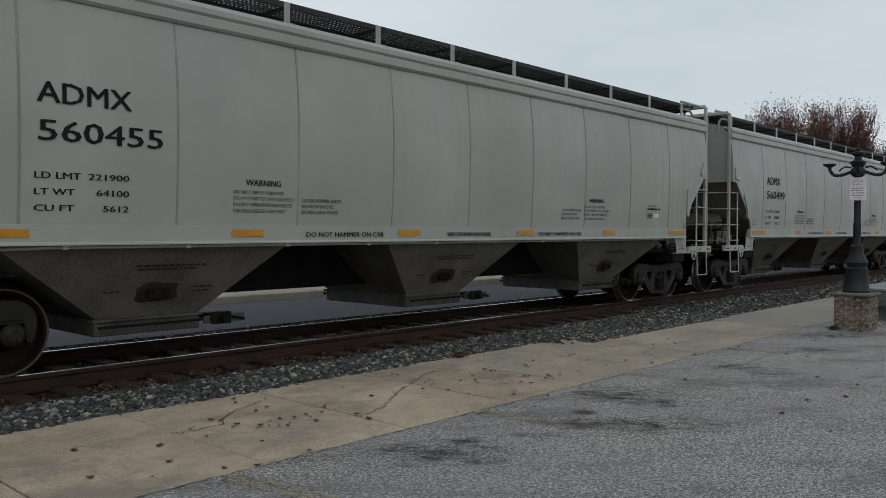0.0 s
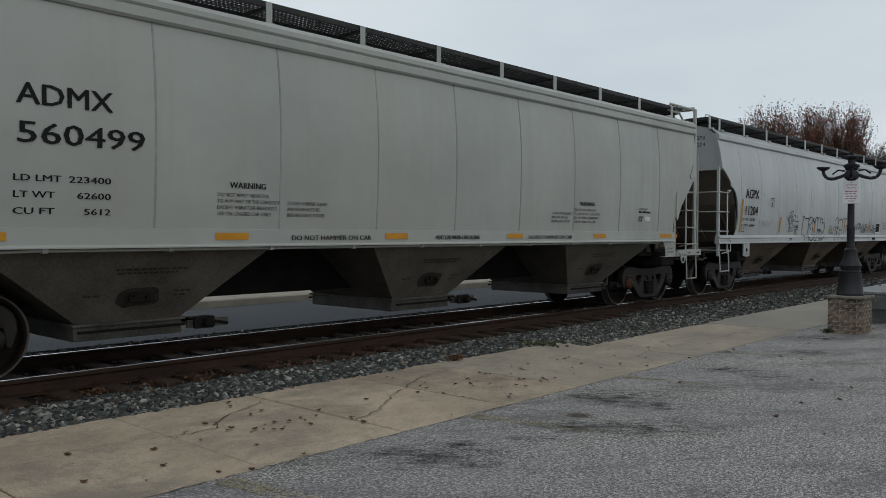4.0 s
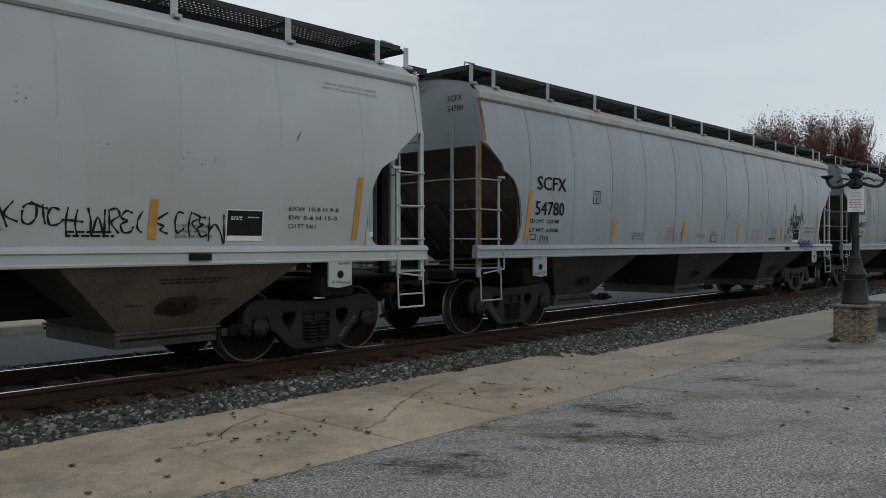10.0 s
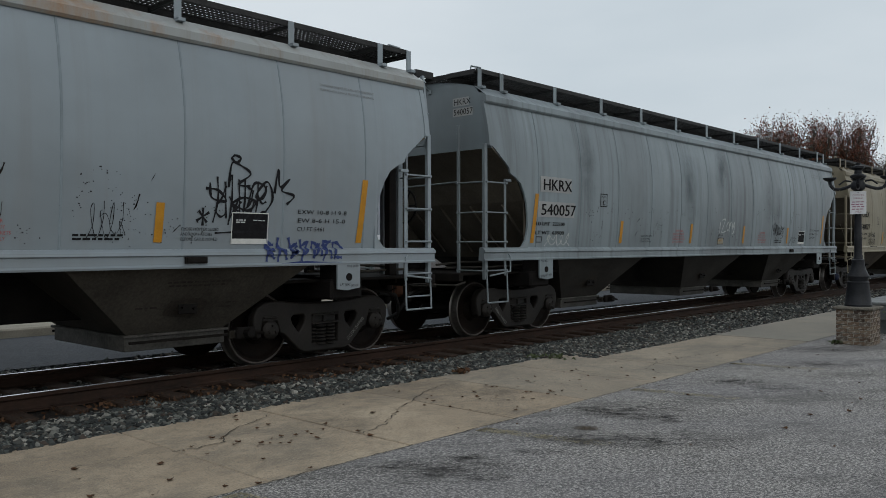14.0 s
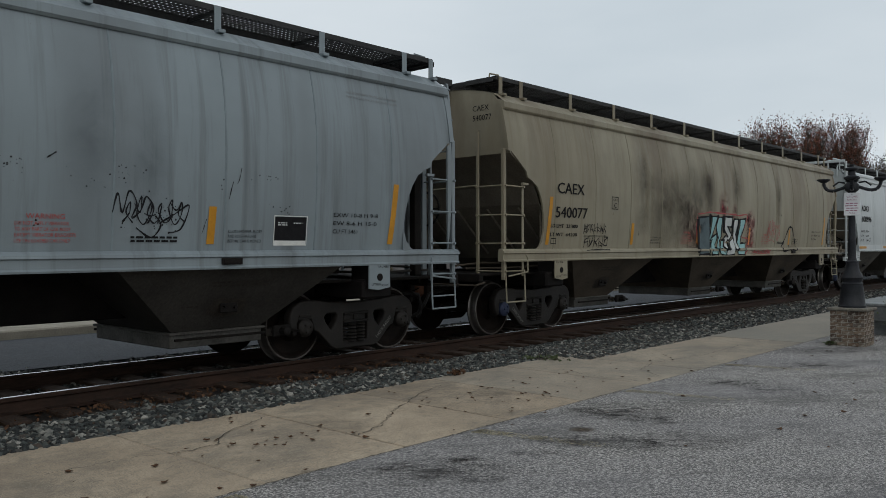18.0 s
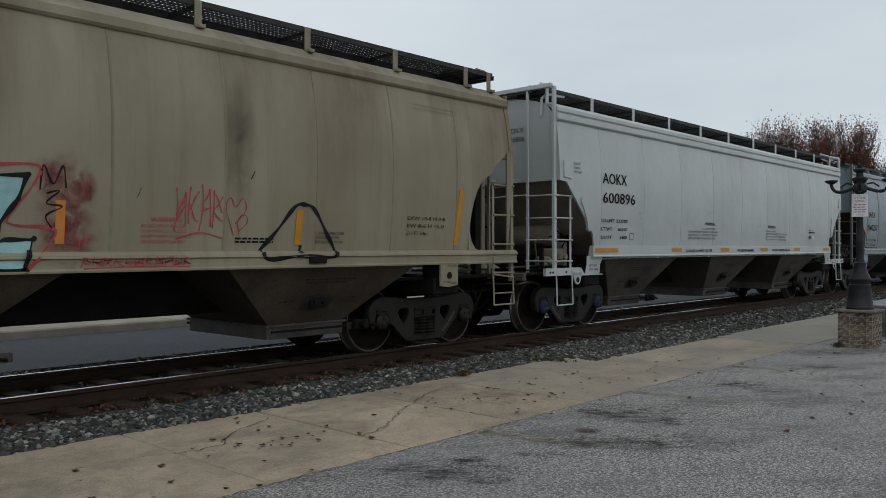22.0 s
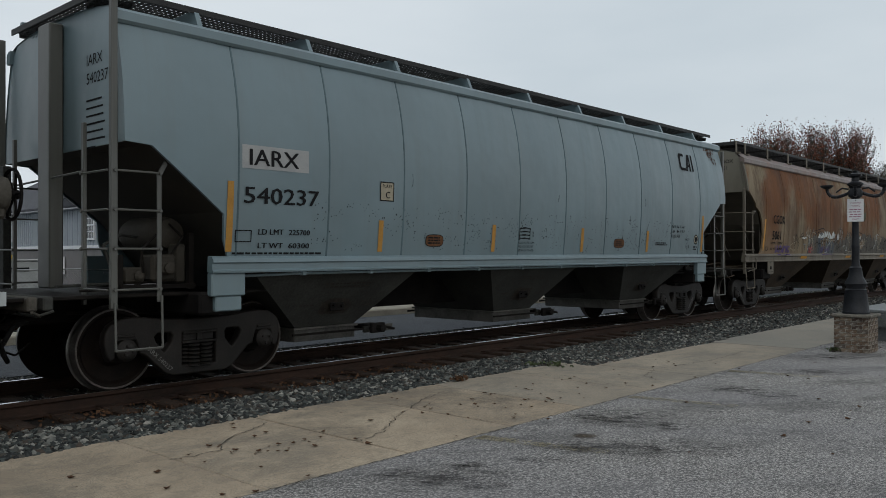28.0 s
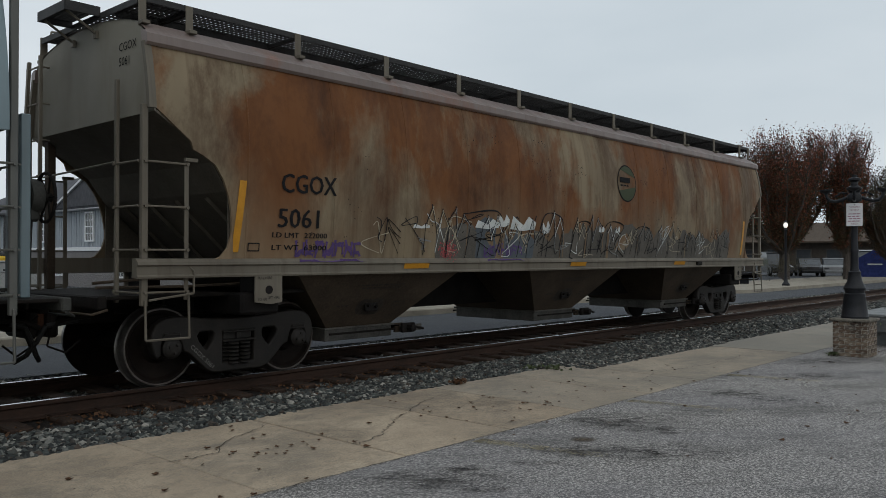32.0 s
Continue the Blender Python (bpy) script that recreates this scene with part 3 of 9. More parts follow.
def heap(name, spots, smin, smax, mat, label, seed, flat=0.7):
    """Loose angular pieces, one mesh. spots: an array of x, y, z."""
    r = np.random.RandomState(seed)
    n = len(spots)
    base = np.array([(0, 0, 1), (0.9, 0.1, 0.25), (0.2, 0.85, 0.2), (-0.75, 0.45, 0.3), (-0.6, -0.65, 0.15), (0.45, -0.8, 0.3), (0.6, 0.5, -0.6), (-0.5, 0.3, -0.7), (0.1, -0.6, -0.65)])
    faces = np.array([(0, 1, 2), (0, 2, 3), (0, 3, 4), (0, 4, 5), (0, 5, 1), (1, 6, 2), (2, 6, 7), (2, 7, 3), (3, 7, 4), (4, 7, 8), (4, 8, 5), (5, 8, 1), (1, 8, 6)])
    s = r.uniform(smin, smax, (n, 1, 1)) * r.uniform(0.7, 1.35, (n, 1, 3)) * np.array([1, 1, flat])
    v = base[None] * s * r.uniform(0.75, 1.25, (n, 9, 3))
    a, b2 = r.uniform(0, 6.283, n), r.normal(0, 0.5, n)
    ca, sa, cb, sb = np.cos(a), np.sin(a), np.cos(b2), np.sin(b2)
    x, y, z = v[..., 0].copy(), v[..., 1].copy(), v[..., 2].copy()
    y, z = y * cb[:, None] - z * sb[:, None], y * sb[:, None] + z * cb[:, None]
    v = np.stack((x * ca[:, None] - y * sa[:, None], x * sa[:, None] + y * ca[:, None], z), -1) + spots[:, None]
    f = (faces[None] + (np.arange(n) * 9)[:, None, None]).reshape(-1, 3)
    me = bpy.data.meshes.new(name)
    me.from_pydata(v.reshape(-1, 3), [], f)
    me.materials.append(mat)
    return tagged(new(name, me), label, "ballast", "", "stuff")


def strewn(n, x0, x1, y0, y1, seed, z, power=1.0):
    r = np.random.RandomState(seed)
    p = np.empty((n, 3))
    p[:, 0] = x0 + (x1 - x0) * r.rand(n) ** power
    p[:, 1] = r.uniform(y0, y1, n)
    p[:, 2] = z + r.uniform(-0.012, 0.012, n)
    return p


near = strewn(26000, 1.2, 15.0, -2.56, -1.02, 1, -0.175)
near[:, 2] -= 0.03 * np.clip((near[:, 1] + 1.75) / 0.5, 0, 1)
gap = np.min(np.abs(near[:, 0][:, None] - np.array(TIE_X)[None]), axis=1)
near = near[(near[:, 1] < -1.30 + 0.05 * np.sin(near[:, 0] * 9)) | (gap > 0.15)]
near[:, 2] -= 0.035 * np.clip((near[:, 1] + 1.55) / 0.3, 0, 1)
near[:, 2] += 0.018 * np.sin(near[:, 0] * 3.1) * np.sin(near[:, 1] * 4.7) + 0.01
heap("gravel", near, 0.018, 0.046, M["stone"], "angular grey and blue ballast stones beside the rail", 2)
heap("gravel", strewn(3600, 10.3, 15.2, -3.12, -2.5, 13, -0.165), 0.017, 0.042, M["stone"], "angular grey ballast stones along the apron edge", 14)
heap("gravel", strewn(15000, 15.0, 60.0, -3.1, -1.0, 3, -0.175, 1.3), 0.025, 0.05, M["stone"], "angular grey ballast stones beside the rail", 4)
heap("gravel", strewn(7000, 1.5, 40.0, -0.68, 0.68, 5, -0.192, 1.3), 0.02, 0.04, M["stone"], "dark ballast stones between the rails", 6)
heap("gravel", strewn(9000, 4.0, 70.0, 0.85, 2.45, 7, -0.2, 1.2), 0.025, 0.05, M["stone"], "ballast stones along the street edge", 8)


# ---- covered hopper cars ----
AXLE = 1.778
RISE = 0.457


class Shape:
    """The form of one kind of car body. x counts from the first axle, z from the rail's top."""

    def __init__(self, kind, a4):
        self.kind, self.a4 = kind, a4
        if kind == "round":          # bulged sides, round cut-outs at the ends
            self.xe, self.eave, self.top = -0.52, 3.77, 4.20
            self.cut = [(-0.52, 3.09), (-0.09, 2.75), (-0.06, 2.66), (0.06, 2.61), (0.21, 2.52), (0.32, 2.36), (0.39, 2.19), (0.43, 2.02), (0.45, 1.84), (0.451, 1.45)]
            self.sill = (-0.69, 1.28, 1.47)
            self.pitch, self.bulge = 1.30, 0.005
        elif kind == "slant":        # nearly flat sides, straight slanted ends
            self.xe, self.eave, self.top = -0.27, 3.74, 4.22
            self.cut = [(-0.27, 2.68), (-0.08, 2.66), (0.81, 1.76), (0.80, 1.54)]
            self.sill = (0.78, 1.36, 1.54)
            self.pitch, self.bulge = 1.60, 0.008
        else:                        # "step": bulged sides, stepped slanted ends
            self.xe, self.eave, self.top = -0.29, 3.93, 4.20
            self.cut = [(-0.29, 2.66), (0.0, 2.64), (0.88, 1.95), (0.89, 1.66), (0.72, 1.47)]
            self.sill = (0.72, 1.30, 1.47)
            self.pitch, self.bulge = 1.33, 0.012
        n = {"step": 9, "slant": 10, "round": 11}[kind] if a4 > 14 else 9
        mid = a4 / 2 + (0.06 if kind == "slant" else 0.0)
        self.slip = 0.0      # how far the writing lies back from the first axle
        inner = [mid + (i - n / 2) * self.pitch for i in range(n + 1)]
        self.seams = [self.xe] + [x for x in inner if self.xe + 0.5 < x < a4 - self.xe - 0.5] + [a4 - self.xe]

    def half(self, z):
        """Half the width of the body at a height."""
        if self.kind == "slant":
            return 1.61 - (0.085 * ((z - 2.65) / 1.1) ** 2 if z > 2.65 else 0.045 * ((2.65 - z) / 1.1) ** 2)
        if z > 2.7:
            return 1.62 - 0.17 * ((z - 2.7) / 1.14) ** 2
        return 1.62 - 0.085 * ((2.7 - z) / 1.3) ** 2

    def side(self, x, z):
        """The same with the slight bulge of each plate between its seams."""
        for a, b in zip(self.seams, self.seams[1:]):
            if a <= x <= b:
                return self.half(z) + self.bulge * max(0.0, math.sin(math.pi * (x - a) / (b - a))) ** 0.8
        return self.half(z)

    def low(self, x):
        """The lower edge of the side at x."""
        x = min(x, self.a4 - x)
        for (x0, z0), (x1, z1) in zip(self.cut, self.cut[1:]):
            if x0 <= x <= x1 or x1 <= x <= x0:
                k = (x - x0) / (x1 - x0) if x1 != x0 else 0
                return z0 + (z1 - z0) * k if z1 < z0 else z0
        return self.sill[2] - 0.02


def side_panel(sh, a, b, sy):
    """One plate of the side, with its thickness turned in at the lower edge."""
    cols = 14
    xs = [a + (b - a) * i / cols for i in range(cols + 1)]
    for x, _ in sh.cut:
        for xx in (x, sh.a4 - x):
            if a < xx < b:
                xs.append(xx)
    xs = sorted(set(xs))
    rows = 12
    g, vs = Geo(), []
    for x in xs:
        zl = sh.low(x)
        for j in range(rows + 1):
            z = zl + (sh.eave - zl) * j / rows
            vs.append((x, sy * sh.side(x, z), z))
        vs.append((x, sy * (sh.half(zl) - 0.03), zl + 0.001))
    m = rows + 2
    fs = [(i * m + j, (i + 1) * m + j, (i + 1) * m + j + 1, i * m + j + 1) for i in range(len(xs) - 1) for j in range(rows)]
    fs += [(i * m, i * m + m - 1, (i + 1) * m + m - 1, (i + 1) * m) for i in range(len(xs) - 1)]
    return g.add(vs, fs)


def face(sh, x, z):
    """How far the near side stands out at x, z, sill included."""
    top = sh.sill[2]
    if z >= top or x < sh.sill[0] or x > sh.a4 - sh.sill[0]:
        return sh.side(x, z)
    if sh.kind == "slant":
        return 1.615
    y = 1.60 if sh.kind == "step" else 1.585
    return y + (0.036 if z > top - 0.075 else 0.012)


def decal(name, sh, x, z, pts, faces, mat, car, lift=0.006, label=""):
    """Flat paint laid on the near side: points are (along, up) from x, z."""
    g = Geo().add([(x + u - sh.slip, -(face(sh, x + u - sh.slip, z + w) + lift + 0.003), z + w) for u, w in pts], faces)
    return part(name, g, mat, car, label)


def glyphs(vs, fs):
    """The separate letters of a word: one list of corners and faces for each."""
    home = list(range(len(vs)))

    def root(k):
        while home[k] != k:
            home[k] = home[home[k]]
            k = home[k]
        return k
    for f in fs:
        for k in f[1:]:
            home[root(k)] = root(f[0])
    sets = {}
    for f in fs:
        sets.setdefault(root(f[0]), []).append(f)
    out = []
    for faces in sets.values():
        used = sorted({k for f in faces for k in f})
        spot = {k: n for n, k in enumerate(used)}
        out.append(([vs[k] for k in used], [tuple(spot[k] for k in f) for f in faces]))
    return out


def words(sh, car, body, x, z, size, mat=None, wide=None, name="lettering", lift=0.006):
    """A line of stencilled writing on the near side, its foot at z; wide: the length to which it is set. Large letters are parts of their own."""
    vs, fs = letters(body, size)
    k = wide / max(v[0] for v in vs) if wide else 1.0
    vs = [(v[0] * k, v[1]) for v in vs]

    def laid(a, b, name):
        """The paint, gone over twice for a bolder stroke."""
        g = Geo()
        for u0, w0, up in ((0.0, 0.0, 0.003), ((0.036 if size > 0.2 else 0.05) * size, 0.006 * size, 0.0042)) if size > 0.085 else ((0.0, 0.0, 0.003),):
            g.add([(x + u + u0 - sh.slip, -(face(sh, x + u + u0 - sh.slip, z + w + w0) + lift + up), z + w + w0) for u, w in a], b)
        return part(name, g, mat or M["black"], car)
    if size > 0.2:
        return [laid(a, b, "letter") for a, b in glyphs(vs, fs)][0]
    ob = laid(vs, fs, name)
    ob["kind"] = "stuff"
    return ob


def bars(sh, car, x, z, w, h, rows, mat=None, seed=0, name="small_print"):
    """Writing too small to read: bars in rows, broken into words."""
    r, pts, fs = random.Random(seed + int(x * 31)), [], []
    for i in range(rows):
        zz, u = -i * h * 1.75, 0.0
        end = w * r.uniform(0.75, 1.0)
        while u < end:
            l = r.uniform(1.6, 4.5) * h
            n = len(pts)
            pts += [(u, zz), (min(u + l, end), zz), (min(u + l, end), zz + h), (u, zz + h)]
            fs.append((n, n + 1, n + 2, n + 3))
            u += l + h * 0.8
    ob = decal(name, sh, x, z, pts, fs, mat or M["black"], car)
    ob["kind"] = "stuff"
    return ob


def patch(sh, car, x, z, w, h, mat, name="reflector", label="", lift=0.003):
    n = 5 if w > 0.3 else 2
    m = 5 if h > 0.3 else 1
    pts = [(w * i / n, h * j / m) for i in range(n + 1) for j in range(m + 1)]
    fs = [(i * (m + 1) + j, (i + 1) * (m + 1) + j, (i + 1) * (m + 1) + j + 1, i * (m + 1) + j + 1) for i in range(n) for j in range(m)]
    return decal(name, sh, x, z, pts, fs, mat, car, lift, label)


def outline_box(sh, car, x, z, w, h, t, mat, name="stencil_frame"):
    pts = [(0, 0), (w, 0), (w, h), (0, h), (t, t), (w - t, t), (w - t, h - t), (t, h - t)]
    return decal(name, sh, x, z, pts, [(0, 1, 5, 4), (1, 2, 6, 5), (2, 3, 7, 6), (3, 0, 4, 7)], mat, car)


def strokes(sh, car, x, z, lines, w, mat, name="graffiti", label="", lift=0.004, sx=1.0, sz=1.0):
    """Spray strokes: each line a list of (along, up), drawn as a smooth ribbon of width w."""
    pts, fs = [], []
    for line in lines:
        fine = []
        n = len(line)
        for i in range(n - 1):
            p0, p1, p2, p3 = line[max(0, i - 1)], line[i], line[i + 1], line[min(n - 1, i + 2)]
            for k in range(6):
                t = k / 6
                fine.append(tuple(0.5 * (2 * p1[c] + (p2[c] - p0[c]) * t + (2 * p0[c] - 5 * p1[c] + 4 * p2[c] - p3[c]) * t * t + (3 * p1[c] - p0[c] - 3 * p2[c] + p3[c]) * t ** 3) for c in (0, 1)))
        fine.append(line[-1])
        base = len(pts)
        for i, (u, v) in enumerate(fine):
            a, b = fine[max(0, i - 1)], fine[min(len(fine) - 1, i + 1)]
            dx, dy = (b[0] - a[0]) * sx, (b[1] - a[1]) * sz
            d = math.hypot(dx, dy) or 1
            ww = w * (0.75 + 0.25 * math.sin(i * 0.9 + len(line)))
            nx, ny = -dy / d * ww / 2, dx / d * ww / 2
            pts += [(u * sx + nx, v * sz + ny), (u * sx - nx, v * sz - ny)]
        fs += [(base + 2 * i, base + 2 * i + 2, base + 2 * i + 3, base + 2 * i + 1) for i in range(len(fine) - 1)]
    return decal(name, sh, x, z, pts, fs, mat, car, lift, label)


def shared(cache={}):
    return cache


def bogie_meshes():
    """The meshes that all trucks share."""
    c = shared()
    if c:
        return c
    # side frame: an outline with three openings, cast 0.14 m thick
    cu = bpy.data.curves.new("frame_outline", "CURVE")
    cu.dimensions, cu.fill_mode, cu.extrude, cu.bevel_depth, cu.bevel_resolution = "2D", "BOTH", 0.05, 0.018, 1
    half = [(0.0, 0.14), (0.34, 0.14), (0.43, 0.18), (0.66, 0.40), (0.72, 0.42), (0.745, 0.52), (0.77, 0.575), (0.86, 0.60), (0.93, 0.60), (1.01, 0.575), (1.025, 0.50), (1.03, 0.39), (1.065, 0.37), (1.085, 0.42), (1.115, 0.54), (1.105, 0.64), (1.06, 0.72), (0.97, 0.775), (0.84, 0.795), (0.66, 0.785), (0.45, 0.755), (0.25, 0.745), (0.0, 0.745)]
    loop = half + [(-x, z) for x, z in reversed(half[1:-1])]
    win = [(0.33, 0.50), (0.42, 0.385), (0.46, 0.385), (0.55, 0.50), (0.58, 0.58), (0.53, 0.635), (0.36, 0.635), (0.32, 0.59)]
    for ring in (loop, win, [(-x, z) for x, z in win], [(-0.24, 0.21), (0.24, 0.21), (0.24, 0.625), (-0.24, 0.625)]):
        sp = cu.splines.new("POLY")
        sp.points.add(len(ring) - 1)
        for p, (x, z) in zip(sp.points, ring):
            p.co = (x, z, 0, 1)
        sp.use_cyclic_u = True
    ob = bpy.data.objects.new("frame_outline", cu)
    scene.collection.objects.link(ob)
    bpy.context.view_layer.update()
    me = bpy.data.meshes.new_from_object(ob)
    bpy.data.objects.remove(ob)
    bpy.data.curves.remove(cu)
    me.transform(Matrix(((1, 0, 0, 0), (0, 0, -1, 0), (0, 1, 0, 0), (0, 0, 0, 1))))
    me.materials.clear()
    me.materials.append(M["frame"])
    c["side_frame"] = me
    g = Geo()
    for k in range(6):
        z = 0.205 + k * 0.046
        g.turned((0, 0, z), [(0.052, 0), (0.069, 0.011), (0.069, 0.024), (0.052, 0.035)], 12, "z")
    c["spring"] = g.mesh("spring", M["frame"], True)
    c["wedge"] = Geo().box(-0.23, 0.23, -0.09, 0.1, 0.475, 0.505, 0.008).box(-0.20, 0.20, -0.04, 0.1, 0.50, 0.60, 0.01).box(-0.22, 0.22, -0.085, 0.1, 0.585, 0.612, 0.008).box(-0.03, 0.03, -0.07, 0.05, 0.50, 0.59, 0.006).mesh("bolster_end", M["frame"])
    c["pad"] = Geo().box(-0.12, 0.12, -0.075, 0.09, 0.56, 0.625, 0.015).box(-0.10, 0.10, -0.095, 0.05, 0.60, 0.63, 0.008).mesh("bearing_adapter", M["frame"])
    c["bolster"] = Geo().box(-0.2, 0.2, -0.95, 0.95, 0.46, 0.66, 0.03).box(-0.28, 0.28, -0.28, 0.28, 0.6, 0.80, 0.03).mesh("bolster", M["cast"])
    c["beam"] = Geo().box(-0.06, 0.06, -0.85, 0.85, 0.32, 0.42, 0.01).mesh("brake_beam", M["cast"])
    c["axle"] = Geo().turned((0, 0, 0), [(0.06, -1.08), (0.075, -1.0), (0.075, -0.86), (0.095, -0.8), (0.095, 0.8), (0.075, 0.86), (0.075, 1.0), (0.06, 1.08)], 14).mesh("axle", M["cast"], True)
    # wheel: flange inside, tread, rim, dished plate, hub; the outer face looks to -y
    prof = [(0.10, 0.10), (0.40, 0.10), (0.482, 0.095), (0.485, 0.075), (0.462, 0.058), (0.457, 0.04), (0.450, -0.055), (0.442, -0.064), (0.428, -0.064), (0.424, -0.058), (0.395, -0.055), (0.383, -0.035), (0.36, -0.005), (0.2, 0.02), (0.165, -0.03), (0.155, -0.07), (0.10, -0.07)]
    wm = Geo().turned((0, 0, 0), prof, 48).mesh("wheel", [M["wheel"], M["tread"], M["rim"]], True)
    for p in wm.polygons:
        r = math.hypot(p.center.x, p.center.z)
        if 0.441 < r < 0.475 and len(p.vertices) == 4 and -0.0625 < p.center.y < 0.085:
            p.material_index = 1
        elif 0.425 < r < 0.441 and p.center.y < -0.05:
            p.material_index = 2
    c["wheel"] = wm
    capm = Geo().turned((0, 0, 0), [(0.085, 0.09), (0.115, 0.08), (0.12, -0.02), (0.10, -0.04), (0.085, -0.055), (0.04, -0.06)], 18)
    for i in range(3):
        a = 2.094 * i + 0.5
        capm.turned((0.055 * math.cos(a), -0.06, 0.055 * math.sin(a)), [(0.018, 0.01), (0.018, -0.018), (0.008, -0.02)], 6)
    c["cap"] = capm.mesh("bearing_cap", M["frame"], True)
    c["cap_rust"] = c["cap"].copy()
    c["cap_rust"].materials[0] = M["rust_cap"]
    c["cap_blue"] = c["cap"].copy()
    c["cap_blue"].materials[0] = M["blue_cap"]
    return c


WHEELSETS = []


def bogie(car, xc, caps, first_axle):
    c = bogie_meshes()
    for s in (-1, 1):
        fr = part("side_frame", c["side_frame"], None, car, "grimy black cast steel side frame")
        fr.location = (xc, s * 1.0, 0)
        for dx, dy in ((-0.15, -0.02), (0.0, -0.02), (0.15, -0.02), (-0.08, 0.07), (0.08, 0.07)):
            part("spring", c["spring"], None, fr).location = (dx, dy * -s * -1, 0)
        w = part("bolster_end", c["wedge"], None, fr)
        if s > 0:
            w.rotation_euler = (0, 0, math.pi)
        for dx in (-AXLE / 2, AXLE / 2):
            a = part("bearing_adapter", c["pad"], None, fr)
            a.location = (dx, 0, 0)
            if s > 0:
                a.rotation_euler = (0, 0, math.pi)
    part("bolster", c["bolster"], None, car).location = (xc, 0, 0)
    for dx in (-0.38, 0.38):
        part("brake_beam", c["beam"], None, car).location = (xc + dx, 0, 0)
    for k, dx in enumerate((-AXLE / 2, AXLE / 2)):
        ws = part("wheelset", c["axle"], None, car, "steel wheelset with dull rusty wheels and bright treads")
        ws.location = (xc + dx, 0, RISE)
        for s in (-1, 1):
            wh = part("wheel", c["wheel"], None, ws)
            wh.location = (0, s * 0.755, 0)
            bc = part("bearing_cap", c[caps[k]], None, ws)
            bc.location = (0, s * 1.07, 0)
            if s > 0:
                wh.rotation_euler = bc.rotation_euler = (0, 0, math.pi)
        WHEELSETS.append((ws, xc + dx, (first_axle + 2 * k) * 0.7))


def hopper_car(label, kind, a1, a4, paint, dark, trim, board_post, caps=("cap", "cap", "cap", "cap"), roof=None, seam=None, slope=None, end=None, weld=0.007):
    """A whole car; returns its Empty and shape. Both ends and both sides are built alike."""
    sh = Shape(kind, a4)
    car = thing("covered_hopper_car", label, "freight car", group="cars of the train")
    car["far_truck"] = a4 - AXLE / 2
    roof = roof or paint
    slope, seam = slope or SLOPES[paint.name], seam or SEAMS[paint.name]
    E = ((lambda x: x), (lambda x: a4 - x))
    sill0, sz0, sz1 = sh.sill
    for sy in (-1, 1):
        for a, b in zip(sh.seams, sh.seams[1:]):
            part("side_panel", side_panel(sh, a, b, sy), paint, car, smooth=True)
        for x in sh.seams[1:-1]:
            zl = sh.low(x)
            zs = [zl + (sh.eave - zl) * j / 10 for j in range(11)]
            g = Geo().add([(x + dx, sy * (sh.half(z) + dy), z) for z in zs for dx, dy in ((-0.016, -0.002), (-0.008, weld), (0.008, weld), (0.016, -0.002))],
                          [(4 * j + i, 4 * j + i + 1, 4 * j + i + 5, 4 * j + i + 4) for j in range(10) for i in range(3)])
            part("weld_seam", g, seam or paint, car)
        # top chord with a rolled lip over the plates
        h = sh.half(sh.eave)
        if kind == "slant":
            part("top_chord", Geo().prism([(sy * (h - 0.05), sh.eave + 0.10), (sy * (h + 0.02), sh.eave + 0.11), (sy * (h + 0.045), sh.eave + 0.14), (sy * (h + 0.04), sh.eave + 0.20), (sy * (h - 0.02), sh.eave + 0.26), (sy * (h - 0.1), sh.eave + 0.26)], sh.xe - 0.02, a4 - sh.xe + 0.02, "x"), roof, car)
        part("top_chord", Geo().prism([(sy * (h - 0.05), sh.eave - 0.02), (sy * (h + 0.03), sh.eave - 0.03), (sy * (h + 0.055), sh.eave + 0.0), (sy * (h + 0.05), sh.eave + 0.09), (sy * (h + 0.0), sh.eave + 0.13), (sy * (h - 0.08), sh.eave + 0.14)], sh.xe - 0.03, a4 - sh.xe + 0.03, "x"), roof, car)
        # side sill: a channel under the plates
        y = 1.60 if kind != "round" else 1.585
        if kind == "slant":
            prof = [(y - 0.06, sz1 + 0.01), (y + 0.012, sz1 + 0.005), (y + 0.014, sz0 + 0.02), (y + 0.03, sz0), (y + 0.03, sz0 - 0.015), (y - 0.1, sz0 - 0.015)]
        else:
            prof = [(y - 0.08, sz1 + 0.01), (y - 0.01, sz1 + 0.005), (y + 0.03, sz1 - 0.03), (y + 0.035, sz1 - 0.06), (y + 0.01, sz1 - 0.075), (y + 0.01, sz0 + 0.03), (y + 0.03, sz0 + 0.01), (y + 0.025, sz0 - 0.01), (y - 0.1, sz0)]
        part("side_sill", Geo().prism([(sy * a, z) for a, z in prof], sill0, a4 - sill0, "x"), trim, car)
        if kind != "round":
            g = Geo().path([(sill0 + 0.2, sy * 1.45, sz0 - 0.06), (sill0 + 1.2, sy * 1.56, sz0 - 0.035), (a4 - sill0 - 1.2, sy * 1.56, sz0 - 0.035), (a4 - sill0 - 0.2, sy * 1.45, sz0 - 0.06)], 0.017, 8)
            n = 10
            for i in range(n):
                x = sill0 + 1.3 + (a4 - 2 * sill0 - 2.6) * i / (n - 1)
                g.box(x - 0.03, x + 0.03, sy * 1.52, sy * 1.59, sz0 - 0.06, sz0 - 0.012, 0.006)
            part("air_pipe", g, trim, car, "thin air pipe clipped under the sill", True)
    # roof: an arch between the chords
    h = sh.half(sh.eave)
    g, n = Geo(), 14
